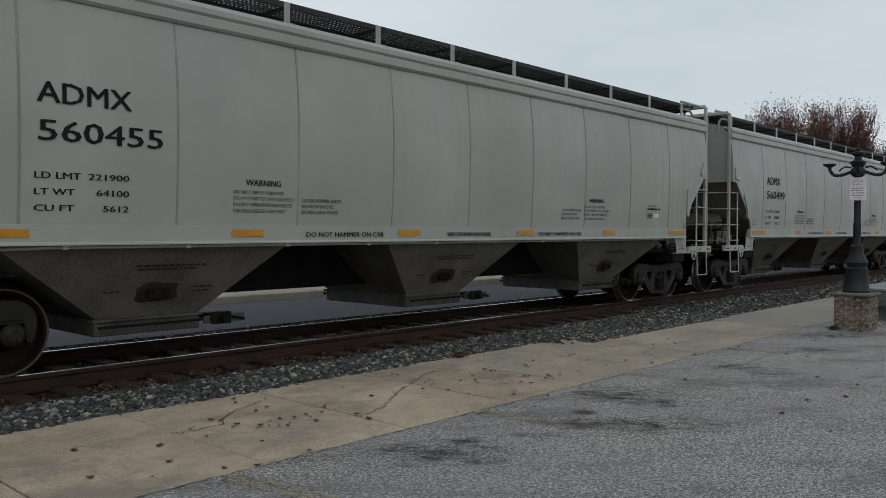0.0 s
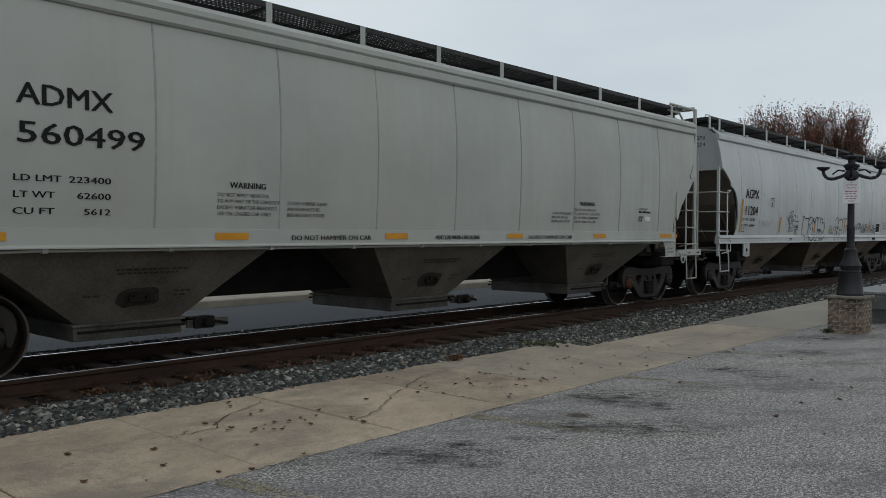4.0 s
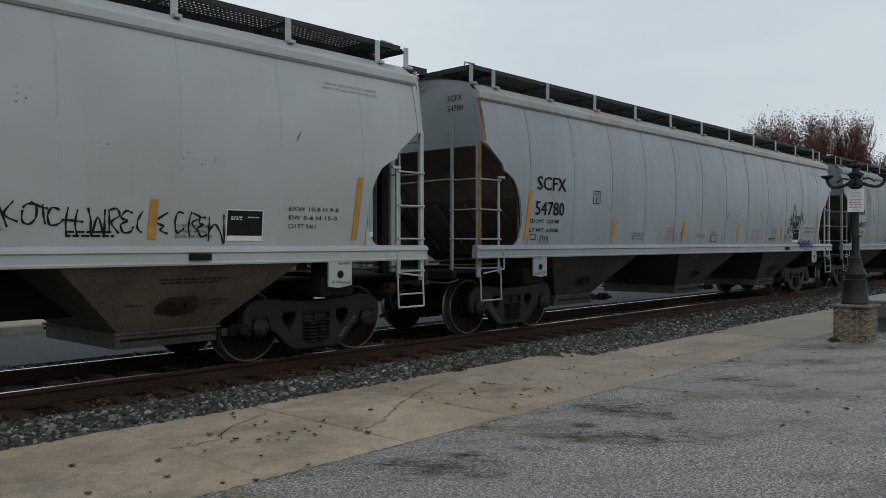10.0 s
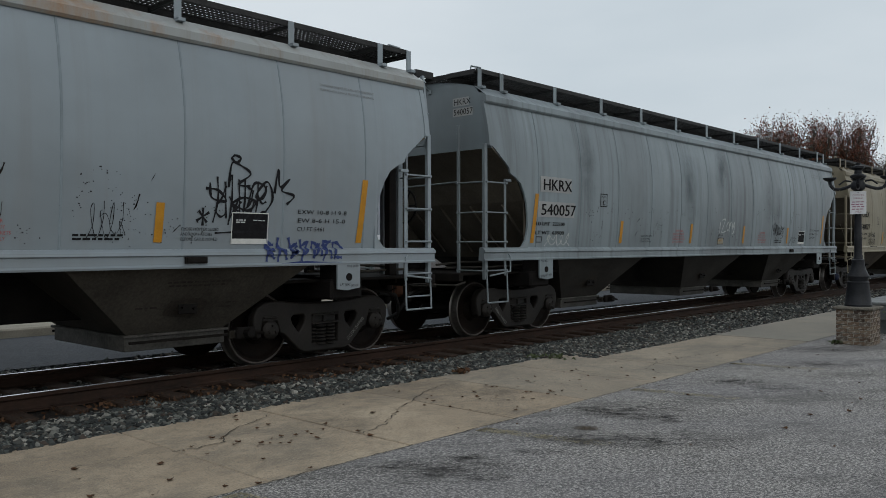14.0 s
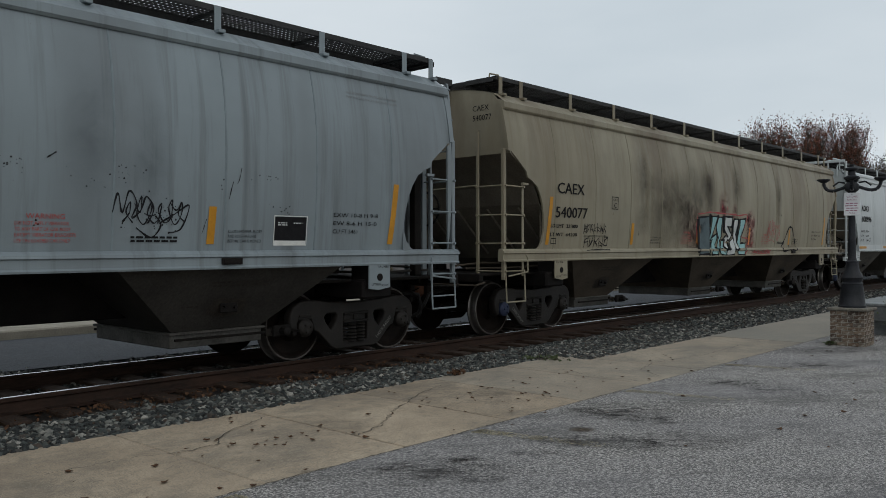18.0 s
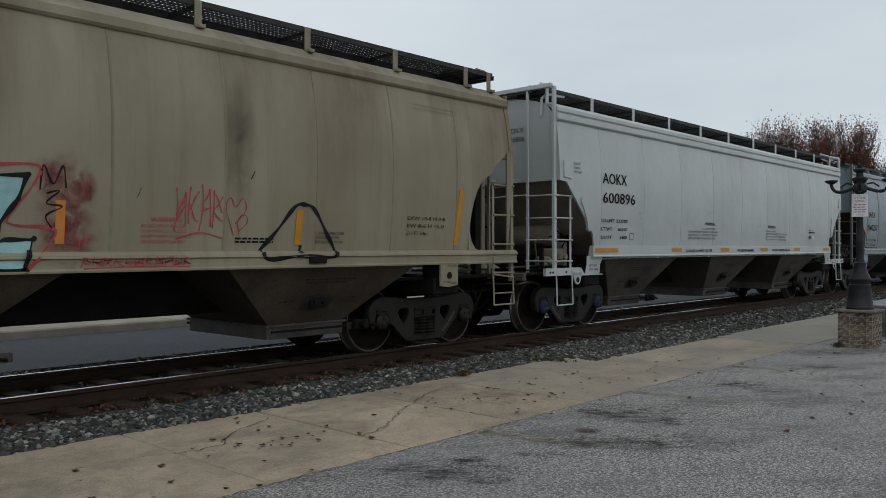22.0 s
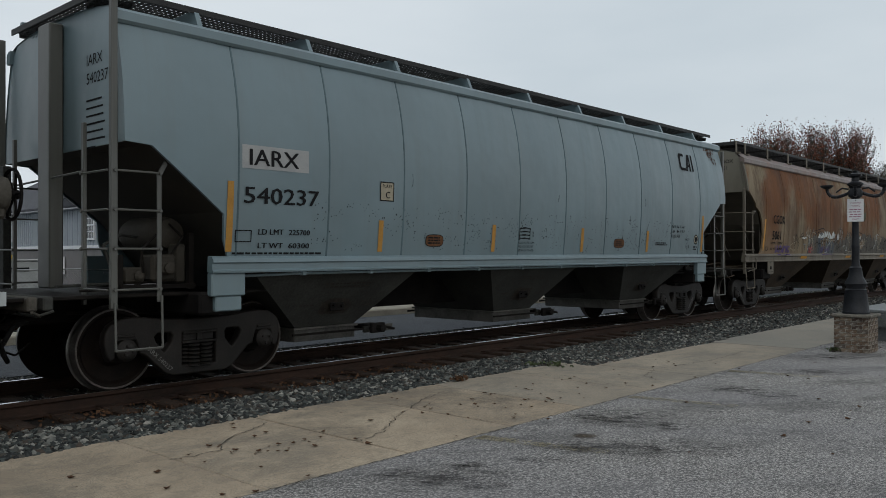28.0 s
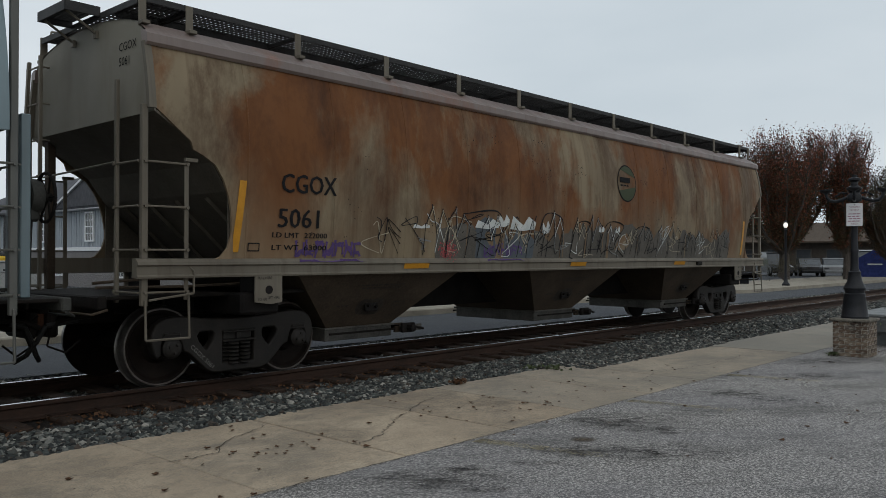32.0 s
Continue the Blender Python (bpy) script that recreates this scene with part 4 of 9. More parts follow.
    arch = [(-h - 0.0 + 2 * h * i / n, sh.eave + 0.12 + (sh.top - sh.eave - 0.12) * max(0.0, math.sin(math.pi * i / n)) ** 0.5) for i in range(n + 1)]
    g.add([(x, y, z) for x in (sh.xe, a4 - sh.xe) for y, z in arch], [(i, i + 1, n + 2 + i, n + 1 + i) for i in range(n)])
    part("roof", g, roof, car, smooth=True)
    # hatch trough along the ridge
    part("roof_hatch", Geo().prism([(-0.34, sh.top - 0.03), (-0.34, sh.top + 0.1), (-0.3, sh.top + 0.14), (0.3, sh.top + 0.14), (0.34, sh.top + 0.1), (0.34, sh.top - 0.03)], sh.xe + 0.6, a4 - sh.xe - 0.6, "x"), roof, car)
    # walkways of open grating on posts along both sides of the hatch, and across the ends
    zb = 4.315 if kind != "step" else 4.29
    yo, yi = 1.27, 0.66
    for sy in (-1, 1):
        x0, x1 = sh.xe + 0.05, a4 - sh.xe - 0.05
        g = Geo()
        nb = int((x1 - x0) / 0.062)
        for i in range(nb + 1):
            x = x0 + (x1 - x0) * i / nb
            g.box(x - 0.008, x + 0.008, sy * yi, sy * yo, zb - 0.012, zb)
        for k in range(8):
            y = yi + (yo - yi) * k / 7
            g.box(x0, x1, sy * y - 0.011, sy * y + 0.011, zb - 0.016, zb + 0.002)
        g.box(x0, x1, sy * yo, sy * (yo + 0.01), zb - 0.055, zb + 0.01).box(x0, x1, sy * yi, sy * (yi - 0.012), zb - 0.11, zb)
        board = part("running_board", g, M["grating"], car, "dark open steel grating walkway")
        # a post about every metre and a half from the middle, and one at each end
        gap, ends = {"round": (1.55, (7.72, 8.28)), "slant": (1.54, (7.62,)), "step": (1.58, ())}[kind]
        reach = [gap * i for i in range(1, 5)] + list(ends)
        for x in [a4 / 2] + [a4 / 2 + d * u for u in reach for d in (-1, 1)]:
            zr = sh.eave + 0.12 + (sh.top - sh.eave - 0.12) * math.sin(math.pi * (h - yo) / (2 * h)) ** 0.5
            if kind != "step":
                part("post", Geo().box(x - 0.045, x + 0.045, sy * (yo + 0.012), sy * (yo + 0.03), zr - 0.05, zb + 0.0, 0.004).box(x - 0.045, x + 0.045, sy * (yo + 0.01), sy * (yo + 0.12), zr - 0.04, zr + 0.0, 0.004), board_post, board)
            else:
                part("post", Geo().prism([(sy * (yo + 0.1), zr - 0.06), (sy * yo, zb - 0.02), (sy * (yi + 0.1), zb - 0.03), (sy * (yi + 0.1), zr - 0.05)], x - 0.03, x + 0.03, "x"), board_post, board)
            part("bracket", Geo().rod((x, sy * yo, zb - 0.05), (x, sy * (yi + 0.02), zb - 0.08), 0.014, 6).box(x - 0.02, x + 0.02, sy * yi, sy * yo, zb - 0.075, zb - 0.036), M["grating"], board)
    for e, X in enumerate(E):
        # end platform on the roof
        g = Geo()
        xa, xb, wy = (sh.xe + 0.0, sh.xe + 0.62, 1.26) if kind == "round" else (sh.xe - 0.1, sh.xe + 0.35, 1.1)
        for i in range(11):
            x = xa + (xb - xa) * i / 10
            g.box(X(x) - 0.009, X(x) + 0.009, -wy, wy, zb - 0.042, zb - 0.03)
        for i in range(24):
            y = -wy + 2 * wy * i / 23
            g.box(X(xa), X(xb), y - 0.010, y + 0.010, zb - 0.046, zb - 0.028)
        g.box(X(xa) - 0.008, X(xa) + 0.008, -wy, wy, zb - 0.09, zb - 0.02).box(X(xb) - 0.008, X(xb) + 0.008, -wy, wy, zb - 0.09, zb - 0.02)
        plat = part("end_walkway", g, M["grating"], car, "grating platform across the roof end")
        if kind == "round":
            # a small step that overhangs the end on two struts
            g = Geo().box(X(sh.xe - 0.40), X(sh.xe - 0.37), -0.37, 0.37, zb - 0.06, zb + 0.05).box(X(sh.xe - 0.40), X(sh.xe), -0.38, -0.36, zb - 0.06, zb + 0.05).box(X(sh.xe - 0.40), X(sh.xe), 0.36, 0.38, zb - 0.06, zb + 0.05)
            step = part("end_step", g, M["grating"], car, "small grating step overhanging the end")
            g = Geo()
            for i in range(7):
                x = sh.xe - 0.36 + 0.06 * i
                g.box(X(x - 0.009), X(x + 0.009), -0.36, 0.36, zb + 0.02, zb + 0.035)
            for i in range(13):
                y = -0.34 + 0.68 * i / 12
                g.box(X(sh.xe - 0.37), X(sh.xe), y - 0.009, y + 0.009, zb + 0.015, zb + 0.032)
            part("tread", g, M["grating"], step)["kind"] = "stuff"
            for y in (-0.3, 0.3):
                part("strut", Geo().rod((X(sh.xe - 0.36), y, zb - 0.04), (X(sh.xe - 0.01), y, zb - 0.25), 0.016, 6).box(X(sh.xe - 0.03), X(sh.xe), y - 0.035, y + 0.035, zb - 0.30, zb - 0.22), trim, step)
        for y in (-wy + 0.12, wy - 0.12):
            part("grab_bar", Geo().path([(X(xa + 0.05), y, zb - 0.03), (X(xa + 0.07), y, zb + 0.06), (X(xa + 0.30), y, zb + 0.07), (X(xa + 0.33), y, zb - 0.03)], 0.013, 6), trim, plat, smooth=True)
            if kind == "slant":
                u = math.copysign(1.24, y)
                part("handrail", Geo().path([(X(sh.xe + 0.66), u, zb - 0.08), (X(sh.xe + 0.12), u, zb - 0.10), (X(sh.xe - 0.02), u, zb - 0.2), (X(sh.xe - 0.04), u, zb - 0.5)], 0.024, 6), trim, plat, "bent tube handrail", True)
        # end wall above, slope sheet below it
        ws = sh.cut[0][1] - (0.06 if kind == "round" else -0.0)
        ny = 10
        prof = [(sh.half(z), z) for z in (ws, (ws + sh.eave) / 2, sh.eave)]
        ring = [(-a, z) for a, z in prof] + [p for p in arch[1:-1]] + [(a, z) for a, z in reversed(prof)]
        part("end_wall", Geo().prism(ring, X(sh.xe + 0.012), X(sh.xe + 0.03), "x"), end or paint, car)
        w0, w1 = sh.half(ws) - 0.01, 1.49
        g = Geo()
        xs_, zs_ = sh.xe + 0.02, ws
        xt, zt = {"round": 1.48, "slant": 1.40, "step": 1.42}[kind], sz0 + 0.0
        bends = {"round": [(-0.09, 2.78), (0.21, 2.55), (0.42, 2.24)], "slant": [(-0.08, 2.67), (0.81, 1.80)], "step": [(0.0, 2.66), (0.88, 1.98)]}[kind]
        run = [(xs_, zs_)] + bends + [(xt, zt)]
        for n, (x, z) in enumerate(run):
            wy = w0 + (w1 - w0) * n / (len(run) - 1)
            g.add([(X(x), -wy, z), (X(x), wy, z), (X(x + 0.03), -wy, z + 0.01), (X(x + 0.03), wy, z + 0.01)], [])
        g.f += [f for n in range(len(run) - 1) for f in ((4 * n, 4 * n + 1, 4 * n + 5, 4 * n + 4), (4 * n + 2, 4 * n + 6, 4 * n + 7, 4 * n + 3), (4 * n, 4 * n + 4, 4 * n + 6, 4 * n + 2), (4 * n + 1, 4 * n + 3, 4 * n + 7, 4 * n + 5))]
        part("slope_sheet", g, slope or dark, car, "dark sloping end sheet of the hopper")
        if kind == "step":
            part("end_column", Geo().box(X(sh.xe - 0.16), X(sh.xe + 0.0), -0.16, 0.16, 1.12, 4.12, 0.015), P8T, car, "upright box column on the end")
        if kind == "round":
            for sy in (-1, 1):
                # added plate: its dark colour stands in for shade on the panel's inside
                part("inner_gusset", Geo().prism([(X(0.44), 1.30), (X(0.44), 2.24), (X(0.9), 1.90), (X(1.66), 1.30)], sy * 1.505, sy * 1.52), slope, car, "added dark plate standing in for shade inside the side sheet")
                part("toe_plate", Geo().prism([(X(0.465), 1.90), (X(0.445), 1.74), (X(0.40), 1.60), (X(0.31), 1.50), (X(0.23), 1.47), (X(0.465), 1.46)], sy * 1.545, sy * 1.58), paint, car)

            def down(z, off=0.0):
                return 0.42 + (xt - 0.42) * (2.24 - z) / (2.24 - zt) - off
            for y in (-1.05, -0.35, 0.35, 1.05):
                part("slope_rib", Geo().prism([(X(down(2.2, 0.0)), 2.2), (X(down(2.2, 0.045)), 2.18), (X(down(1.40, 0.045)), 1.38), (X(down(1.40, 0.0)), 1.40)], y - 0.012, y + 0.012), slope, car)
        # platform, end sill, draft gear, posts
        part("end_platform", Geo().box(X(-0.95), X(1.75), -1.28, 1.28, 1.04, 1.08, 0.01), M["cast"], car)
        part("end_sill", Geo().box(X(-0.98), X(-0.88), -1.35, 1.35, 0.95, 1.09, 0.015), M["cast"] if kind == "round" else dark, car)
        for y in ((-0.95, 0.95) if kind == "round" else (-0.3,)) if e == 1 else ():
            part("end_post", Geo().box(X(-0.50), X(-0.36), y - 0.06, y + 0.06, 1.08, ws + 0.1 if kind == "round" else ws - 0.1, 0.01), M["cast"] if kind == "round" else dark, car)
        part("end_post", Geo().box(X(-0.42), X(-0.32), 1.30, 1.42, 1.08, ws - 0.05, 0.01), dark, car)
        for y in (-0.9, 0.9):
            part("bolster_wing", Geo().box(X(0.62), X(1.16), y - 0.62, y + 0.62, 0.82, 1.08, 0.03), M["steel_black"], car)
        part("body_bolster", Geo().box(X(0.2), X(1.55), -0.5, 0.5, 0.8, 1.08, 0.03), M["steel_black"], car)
        # brake gear on the open platform
        if kind == "slant" or kind == "step":
            # reservoir and valve are body-coloured; the darker slope tone stands in for shade
            part("air_reservoir", Geo().turned((X(0.62), -0.42, 1.74), [(0.05, -0.5), (0.17, -0.46), (0.2, -0.36), (0.2, 0.36), (0.17, 0.46), (0.05, 0.5)], 16), slope, car, "round air reservoir", True)
            part("brake_valve", Geo().box(X(0.25), X(0.55), -1.15, -0.85, 1.2, 1.5, 0.03).box(X(0.3), X(0.5), -1.25, -0.9, 1.28, 1.42, 0.03).turned((X(0.4), -1.24, 1.35), [(0.06, 0.05), (0.06, -0.04), (0.03, -0.05)], 10).box(X(-0.05), X(0.2), -1.1, -0.9, 1.18, 1.36, 0.03).box(X(0.55), X(0.68), -1.12, -0.95, 1.18, 1.62, 0.02).turned((X(0.12), -1.12, 1.27), [(0.05, 0.06), (0.06, -0.02), (0.03, -0.04)], 10), slope, car, "boxy brake control valve")
            part("valve_bracket", Geo().box(X(-0.1), X(0.8), -1.14, -1.08, 1.12, 1.17).box(X(0.72), X(0.78), -1.12, -1.06, 1.1, 1.75).box(X(-0.12), X(-0.06), -1.12, -1.06, 1.1, 1.5), M["cast"], car)
            for run in ([(0.15, -1.15, 1.3), (0.1, -1.2, 1.55), (0.3, -1.15, 1.72), (0.5, -0.8, 1.72)], [(0.5, -1.1, 1.48), (0.62, -1.15, 1.7), (0.6, -0.9, 1.85)], [(-0.5, -1.05, 1.12), (0.0, -1.1, 1.14), (0.2, -1.1, 1.2)]):
                part("brake_pipe", Geo().path([(X(a), b, c) for a, b, c in run], 0.014, 6), M["cast"], car)
            for run in ([(-0.1, -1.0, 1.25), (-0.25, -1.05, 1.6), (0.0, -0.95, 1.72), (0.3, -0.7, 1.7)], [(-0.6, -0.7, 1.16), (0.1, -0.75, 1.18), (0.7, -1.0, 1.2)]):
                part("brake_pipe", Geo().path([(X(a), b, c) for a, b, c in run], 0.018, 6), dark, car)
        else:
            for run in ([(-0.8, -0.9, 1.16), (0.2, -0.95, 1.15), (1.2, -1.1, 1.18)], [(-0.7, -0.6, 1.2), (0.0, -0.6, 1.24), (0.6, -0.5, 1.22)]):
                part("brake_pipe", Geo().path([(X(a), b, c) for a, b, c in run], 0.018, 6), dark, car)
        # centre sill end, coupler and hoses
        part("draft_sill", Geo().box(X(-1.0), X(2.6), -0.2, 0.2, 0.72, 1.06, 0.02), M["cast"], car)
        xk = -1.0 - (1.0 if kind != "round" else 1.2) + 1.0
        part("coupler", Geo().box(X(-0.95), X(xk + 0.22), -0.09, 0.09, 0.74, 0.92, 0.02).box(X(xk + 0.26), X(xk - 0.04), -0.2, 0.06, 0.68, 0.98, 0.05).box(X(xk - 0.02), X(xk - 0.13), -0.17, -0.04, 0.70, 0.96, 0.03).box(X(xk + 0.1), X(xk - 0.1), 0.06, 0.17, 0.70, 0.96, 0.03), M["rust_cap"] if e == 0 else M["cast"], car, "rusty knuckle coupler", True)
        pts = [(X(-0.75), -0.35, 0.78), (X(xk + 0.1), -0.36, 0.74), (X(xk + 0.02), -0.34, 0.58), (X(xk - 0.06), -0.25, 0.42), (X(xk - 0.14), -0.12, 0.34)]
        part("air_hose", Geo().path(pts, 0.028, 8), M["hose"], car, "hanging black air hose", True)
        part("brake_rod", Geo().path([(X(-0.4), -0.5, 0.86), (X(1.2), -0.6, 0.78), (X(2.6), -0.5, 0.72)], 0.02, 6).path([(X(-0.6), 0.55, 0.8), (X(1.8), 0.6, 0.8)], 0.02, 6), M["cast"], car)
        for xl in (0.1, 1.6):
            part("brake_lever", Geo().box(X(xl), X(xl + 0.06), -0.42, -0.34, 0.45, 0.98, 0.01), M["cast"], car)
        part("striker_plate", Geo().box(X(-1.06), X(-0.94), -0.32, 0.32, 0.6, 1.05, 0.03).box(X(-1.0), X(-0.9), -0.75, 0.75, 0.9, 1.0, 0.01), M["cast"], car)
        part("angle_cock", Geo().path([(X(-0.6), -0.34, 0.82), (X(-0.9), -0.36, 0.80), (X(-1.05), -0.36, 0.72)], 0.03, 6).rod((X(-0.98), -0.36, 0.8), (X(-0.98), -0.5, 0.86), 0.012, 5), M["cast"], car)
        part("chain", Geo().path([(X(-0.95), -0.15, 0.72), (X(-1.02), -0.2, 0.5), (X(-0.85), -0.28, 0.42), (X(-0.7), -0.3, 0.55)], 0.012, 5), M["cast"], car)
        part("uncoupling_lever", Geo().path([(X(-0.9), -1.4, 0.95), (X(-1.02), -1.3, 0.9), (X(-1.02), -0.4, 0.9), (X(xk + 0.1), -0.2, 1.0)], 0.014, 6), dark, car)
        # ladders at the four corners
        for sy in (-1, 1):
            ladder(sh, car, X, sy, P8T if kind == "step" else trim, kind, e)
            if kind == "slant":
                slant_trim(sh, car, X, sy, trim, paint)
            # jacking pad with its eye
            if kind == "round":
                g = Geo().prism([(X(0.75), 1.30), (X(1.13), 1.30), (X(1.13), 0.96), (X(0.96), 0.94), (X(0.75), 0.97)], sy * 1.585, sy * 1.61)
                pad = part("jacking_plate", g, trim, car, "pale plate with a round lifting eye")
                part("lifting_eye", Geo().turned((X(0.94), sy * 1.605, 1.11), [(0.05, -0.012), (0.05, 0.012)], 16), M["steel_black"], pad)
                if sy < 0:
                    for body, u, z, w in (("PULL HERE", 0.78, 1.235, 0.2), ("LIFT HERE", 0.92, 1.0, 0.17), ("JACK HERE", 0.78, 0.985, 0.13)):
                        vs, fs = letters(body, 0.045)
                        k = w / max(v[0] for v in vs)
                        x0 = u if e == 0 else a4 - u - w
                        part("lettering", Geo().add([(x0 + v[0] * k, -1.614, z + v[1]) for v in vs], fs), M["black"], pad)["kind"] = "stuff"
                part("jacking_bracket", Geo().box(X(0.8), X(1.1), sy * 1.2, sy * 1.58, 1.0, 1.28, 0.02), M["steel_black"], car)
            elif kind == "step":
                part("jacking_plate", Geo().box(X(0.72), X(1.16), sy * 1.5, sy * 1.6, 1.03, 1.29, 0.012).box(X(0.78), X(1.12), sy * 1.5, sy * 1.585, 0.86, 1.03, 0.012), trim, car)
        # hand brake wheel and gear housing at the trailing end
        if e == 1:
            yb, zw = -0.68, 2.12
            g = Geo()
            xw = X(-0.98)
            ring = [(xw, yb + 0.26 * math.cos(6.283 * i / 24), zw + 0.26 * math.sin(6.283 * i / 24)) for i in range(25)]
            g.path(ring, 0.018, 6)
            for i in range(6):
                g.rod((xw + 0.03, yb, zw), ring[i * 4], 0.012, 6)
            g.turned((xw + 0.02, yb, zw), [(0.05, -0.03), (0.05, 0.04), (0.03, 0.05)], 10, "x")
            part("brake_wheel", g, M["steel_black"], car, "dark hand brake wheel", True)
            part("brake_housing", Geo().turned((X(-0.86), yb, zw), [(0.10, -0.08), (0.17, -0.06), (0.19, 0.0), (0.17, 0.06), (0.10, 0.08)], 16, "x").box(X(-0.9), X(-0.72), yb - 0.1, yb + 0.1, zw - 0.26, zw, 0.03), dark, car, "rounded brake gear housing", True)
            for y in (yb - 0.16, yb + 0.16):
                part("brake_post", Geo().box(X(-0.76), X(-0.66), y - 0.045, y + 0.045, 1.08, 2.95, 0.01), trim, car)
            part("brake_chain_rod", Geo().rod((X(-0.84), yb, zw - 0.25), (X(-0.8), yb, 0.95), 0.016, 6), dark, car)
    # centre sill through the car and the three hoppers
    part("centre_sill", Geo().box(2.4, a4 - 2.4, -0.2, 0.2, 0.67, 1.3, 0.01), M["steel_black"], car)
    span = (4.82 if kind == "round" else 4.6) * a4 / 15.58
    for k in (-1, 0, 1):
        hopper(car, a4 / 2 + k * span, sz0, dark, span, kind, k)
    bogie(car, AXLE / 2, caps[:2], 0)
    bogie(car, a4 - AXLE / 2, caps[2:], 1)
    CARS.append((car, a1))
    return car, sh


CARS = []


def hopper(car, xc, top, dark, span, kind, k):
    """One discharge bay: four sloping sheets down to a framed slide gate."""
    t, zb = span / 2 - (0.78 if kind != "round" else 0.88), 0.52
    bx, by, ty = (0.60 if kind != "step" else 0.50), 0.92, 1.5
    g = Geo()
    tl, tr_ = (t + 0.28 if k < 0 and kind != "round" else t), (t + 0.28 if k > 0 and kind != "round" else t)
    up = [(xc - tl, -ty), (xc + tr_, -ty), (xc + tr_, ty), (xc - tl, ty)]
    lo = [(xc - bx, -by), (xc + bx, -by), (xc + bx, by), (xc - bx, by)]
    g.add([(x, y, top + 0.02) for x, y in up] + [(x, y, zb) for x, y in lo], [(i, (i + 1) % 4, 4 + (i + 1) % 4, 4 + i) for i in range(4)] + [(4, 5, 6, 7)])
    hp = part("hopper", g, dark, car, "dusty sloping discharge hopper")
    gate = Geo().box(xc - bx - 0.03, xc + bx + 0.03, -0.93, 0.93, 0.34, 0.5, 0.01).box(xc - bx - 0.06, xc + bx + 0.06, -0.97, 0.97, 0.495, 0.525, 0.006)
    part("outlet_gate", gate, M["gate"], hp, "framed slide gate under the hopper")
    for s in (-1, 1):
        part("gate_handle", Geo().path([(xc + 0.72, s * 1.02, 0.44), (xc + 0.9, s * 1.1, 0.47), (xc + 1.15, s * 1.08, 0.42)], 0.02, 6).box(xc - 0.62, xc + 0.62, s * 1.0, s * 1.03, 0.43, 0.46, 0.004), M["cast"], hp)
        part("gate_track", Geo().box(xc + 0.7, xc + 1.25, s * 0.9, s * 0.94, 0.38, 0.47).box(xc + 0.7, xc + 1.25, s * 0.5, s * 0.54, 0.38, 0.47), dark, hp)
        part("slide_plate", Geo().box(xc + 0.76, xc + 1.22, s * 0.965, s * 0.98, 0.385, 0.485, 0.003), M["gate"], hp, "flat steel slide plate")
    part("gate_shaft", Geo().rod((xc + 0.85, -1.12, 0.45), (xc + 0.85, 1.12, 0.45), 0.03, 8).turned((xc + 0.85, -1.13, 0.45), [(0.055, 0.05), (0.055, -0.05), (0.03, -0.06)], 8).turned((xc + 0.85, 1.13, 0.45), [(0.055, 0.05), (0.055, -0.05), (0.03, -0.06)], 8).box(xc + 0.72, xc + 0.98, -1.08, -1.02, 0.38, 0.52, 0.01), M["steel_black"], hp, "dark gate shaft end")
    # a burnt spot round each bracket and faint lines of print, laid on the leaning sheets
    for s in (-1, 1):
        def on(u, z, lift=0.004):
            return (xc + u, s * (by + (ty - by) * (z - zb) / (top - zb) + lift), z)
        r = random.Random(int(xc * 97) + s)
        n = 16
        rim = [(0.27 * math.copysign(abs(math.cos(6.283 * j / n)) ** 0.6, math.cos(6.283 * j / n)) * r.uniform(0.85, 1.05), 0.80 + 0.12 * math.copysign(abs(math.sin(6.283 * j / n)) ** 0.6, math.sin(6.283 * j / n)) * r.uniform(0.8, 1.1)) for j in range(n)]
        part("burnt_spot", Geo().add([on(u, z) for u, z in rim], [tuple(range(n))]), M["burnt"], hp, "burnt dark spot round the bracket")
        g = Geo()
        for u0, z0, w in ((-0.35, 1.10, 0.8), (-0.32, 1.06, 0.7), (-0.62, 0.82, 0.18), (0.42, 0.84, 0.2), (0.42, 0.79, 0.14)):
            u = u0
            while u < u0 + w:
                l = r.uniform(0.03, 0.09)
                g.add([on(u, z0), on(u + l, z0), on(u + l, z0 + 0.02), on(u, z0 + 0.02)], [(0, 1, 2, 3)])
                u += l + 0.02
        part("small_print", g, M["burnt"], hp)["kind"] = "stuff"
    # vibrator bracket on the near and far sheets, leaning with the sheet
    for s in (-1, 1):
        z0 = 0.80
        y0 = s * (by + (ty - by) * (z0 - zb) / (top - zb))
        part("vibrator_bracket", Geo().box(xc - 0.12, xc + 0.12, y0 - 0.03, y0 + 0.05 * s + 0.0, z0 - 0.06, z0 + 0.06, 0.012).rod((xc - 0.07, y0, z0 + 0.02), (xc - 0.07, y0 + s * 0.09, z0 + 0.02), 0.02, 6).rod((xc + 0.07, y0, z0), (xc + 0.07, y0 + s * 0.09, z0), 0.02, 6), M["steel_black"], hp)


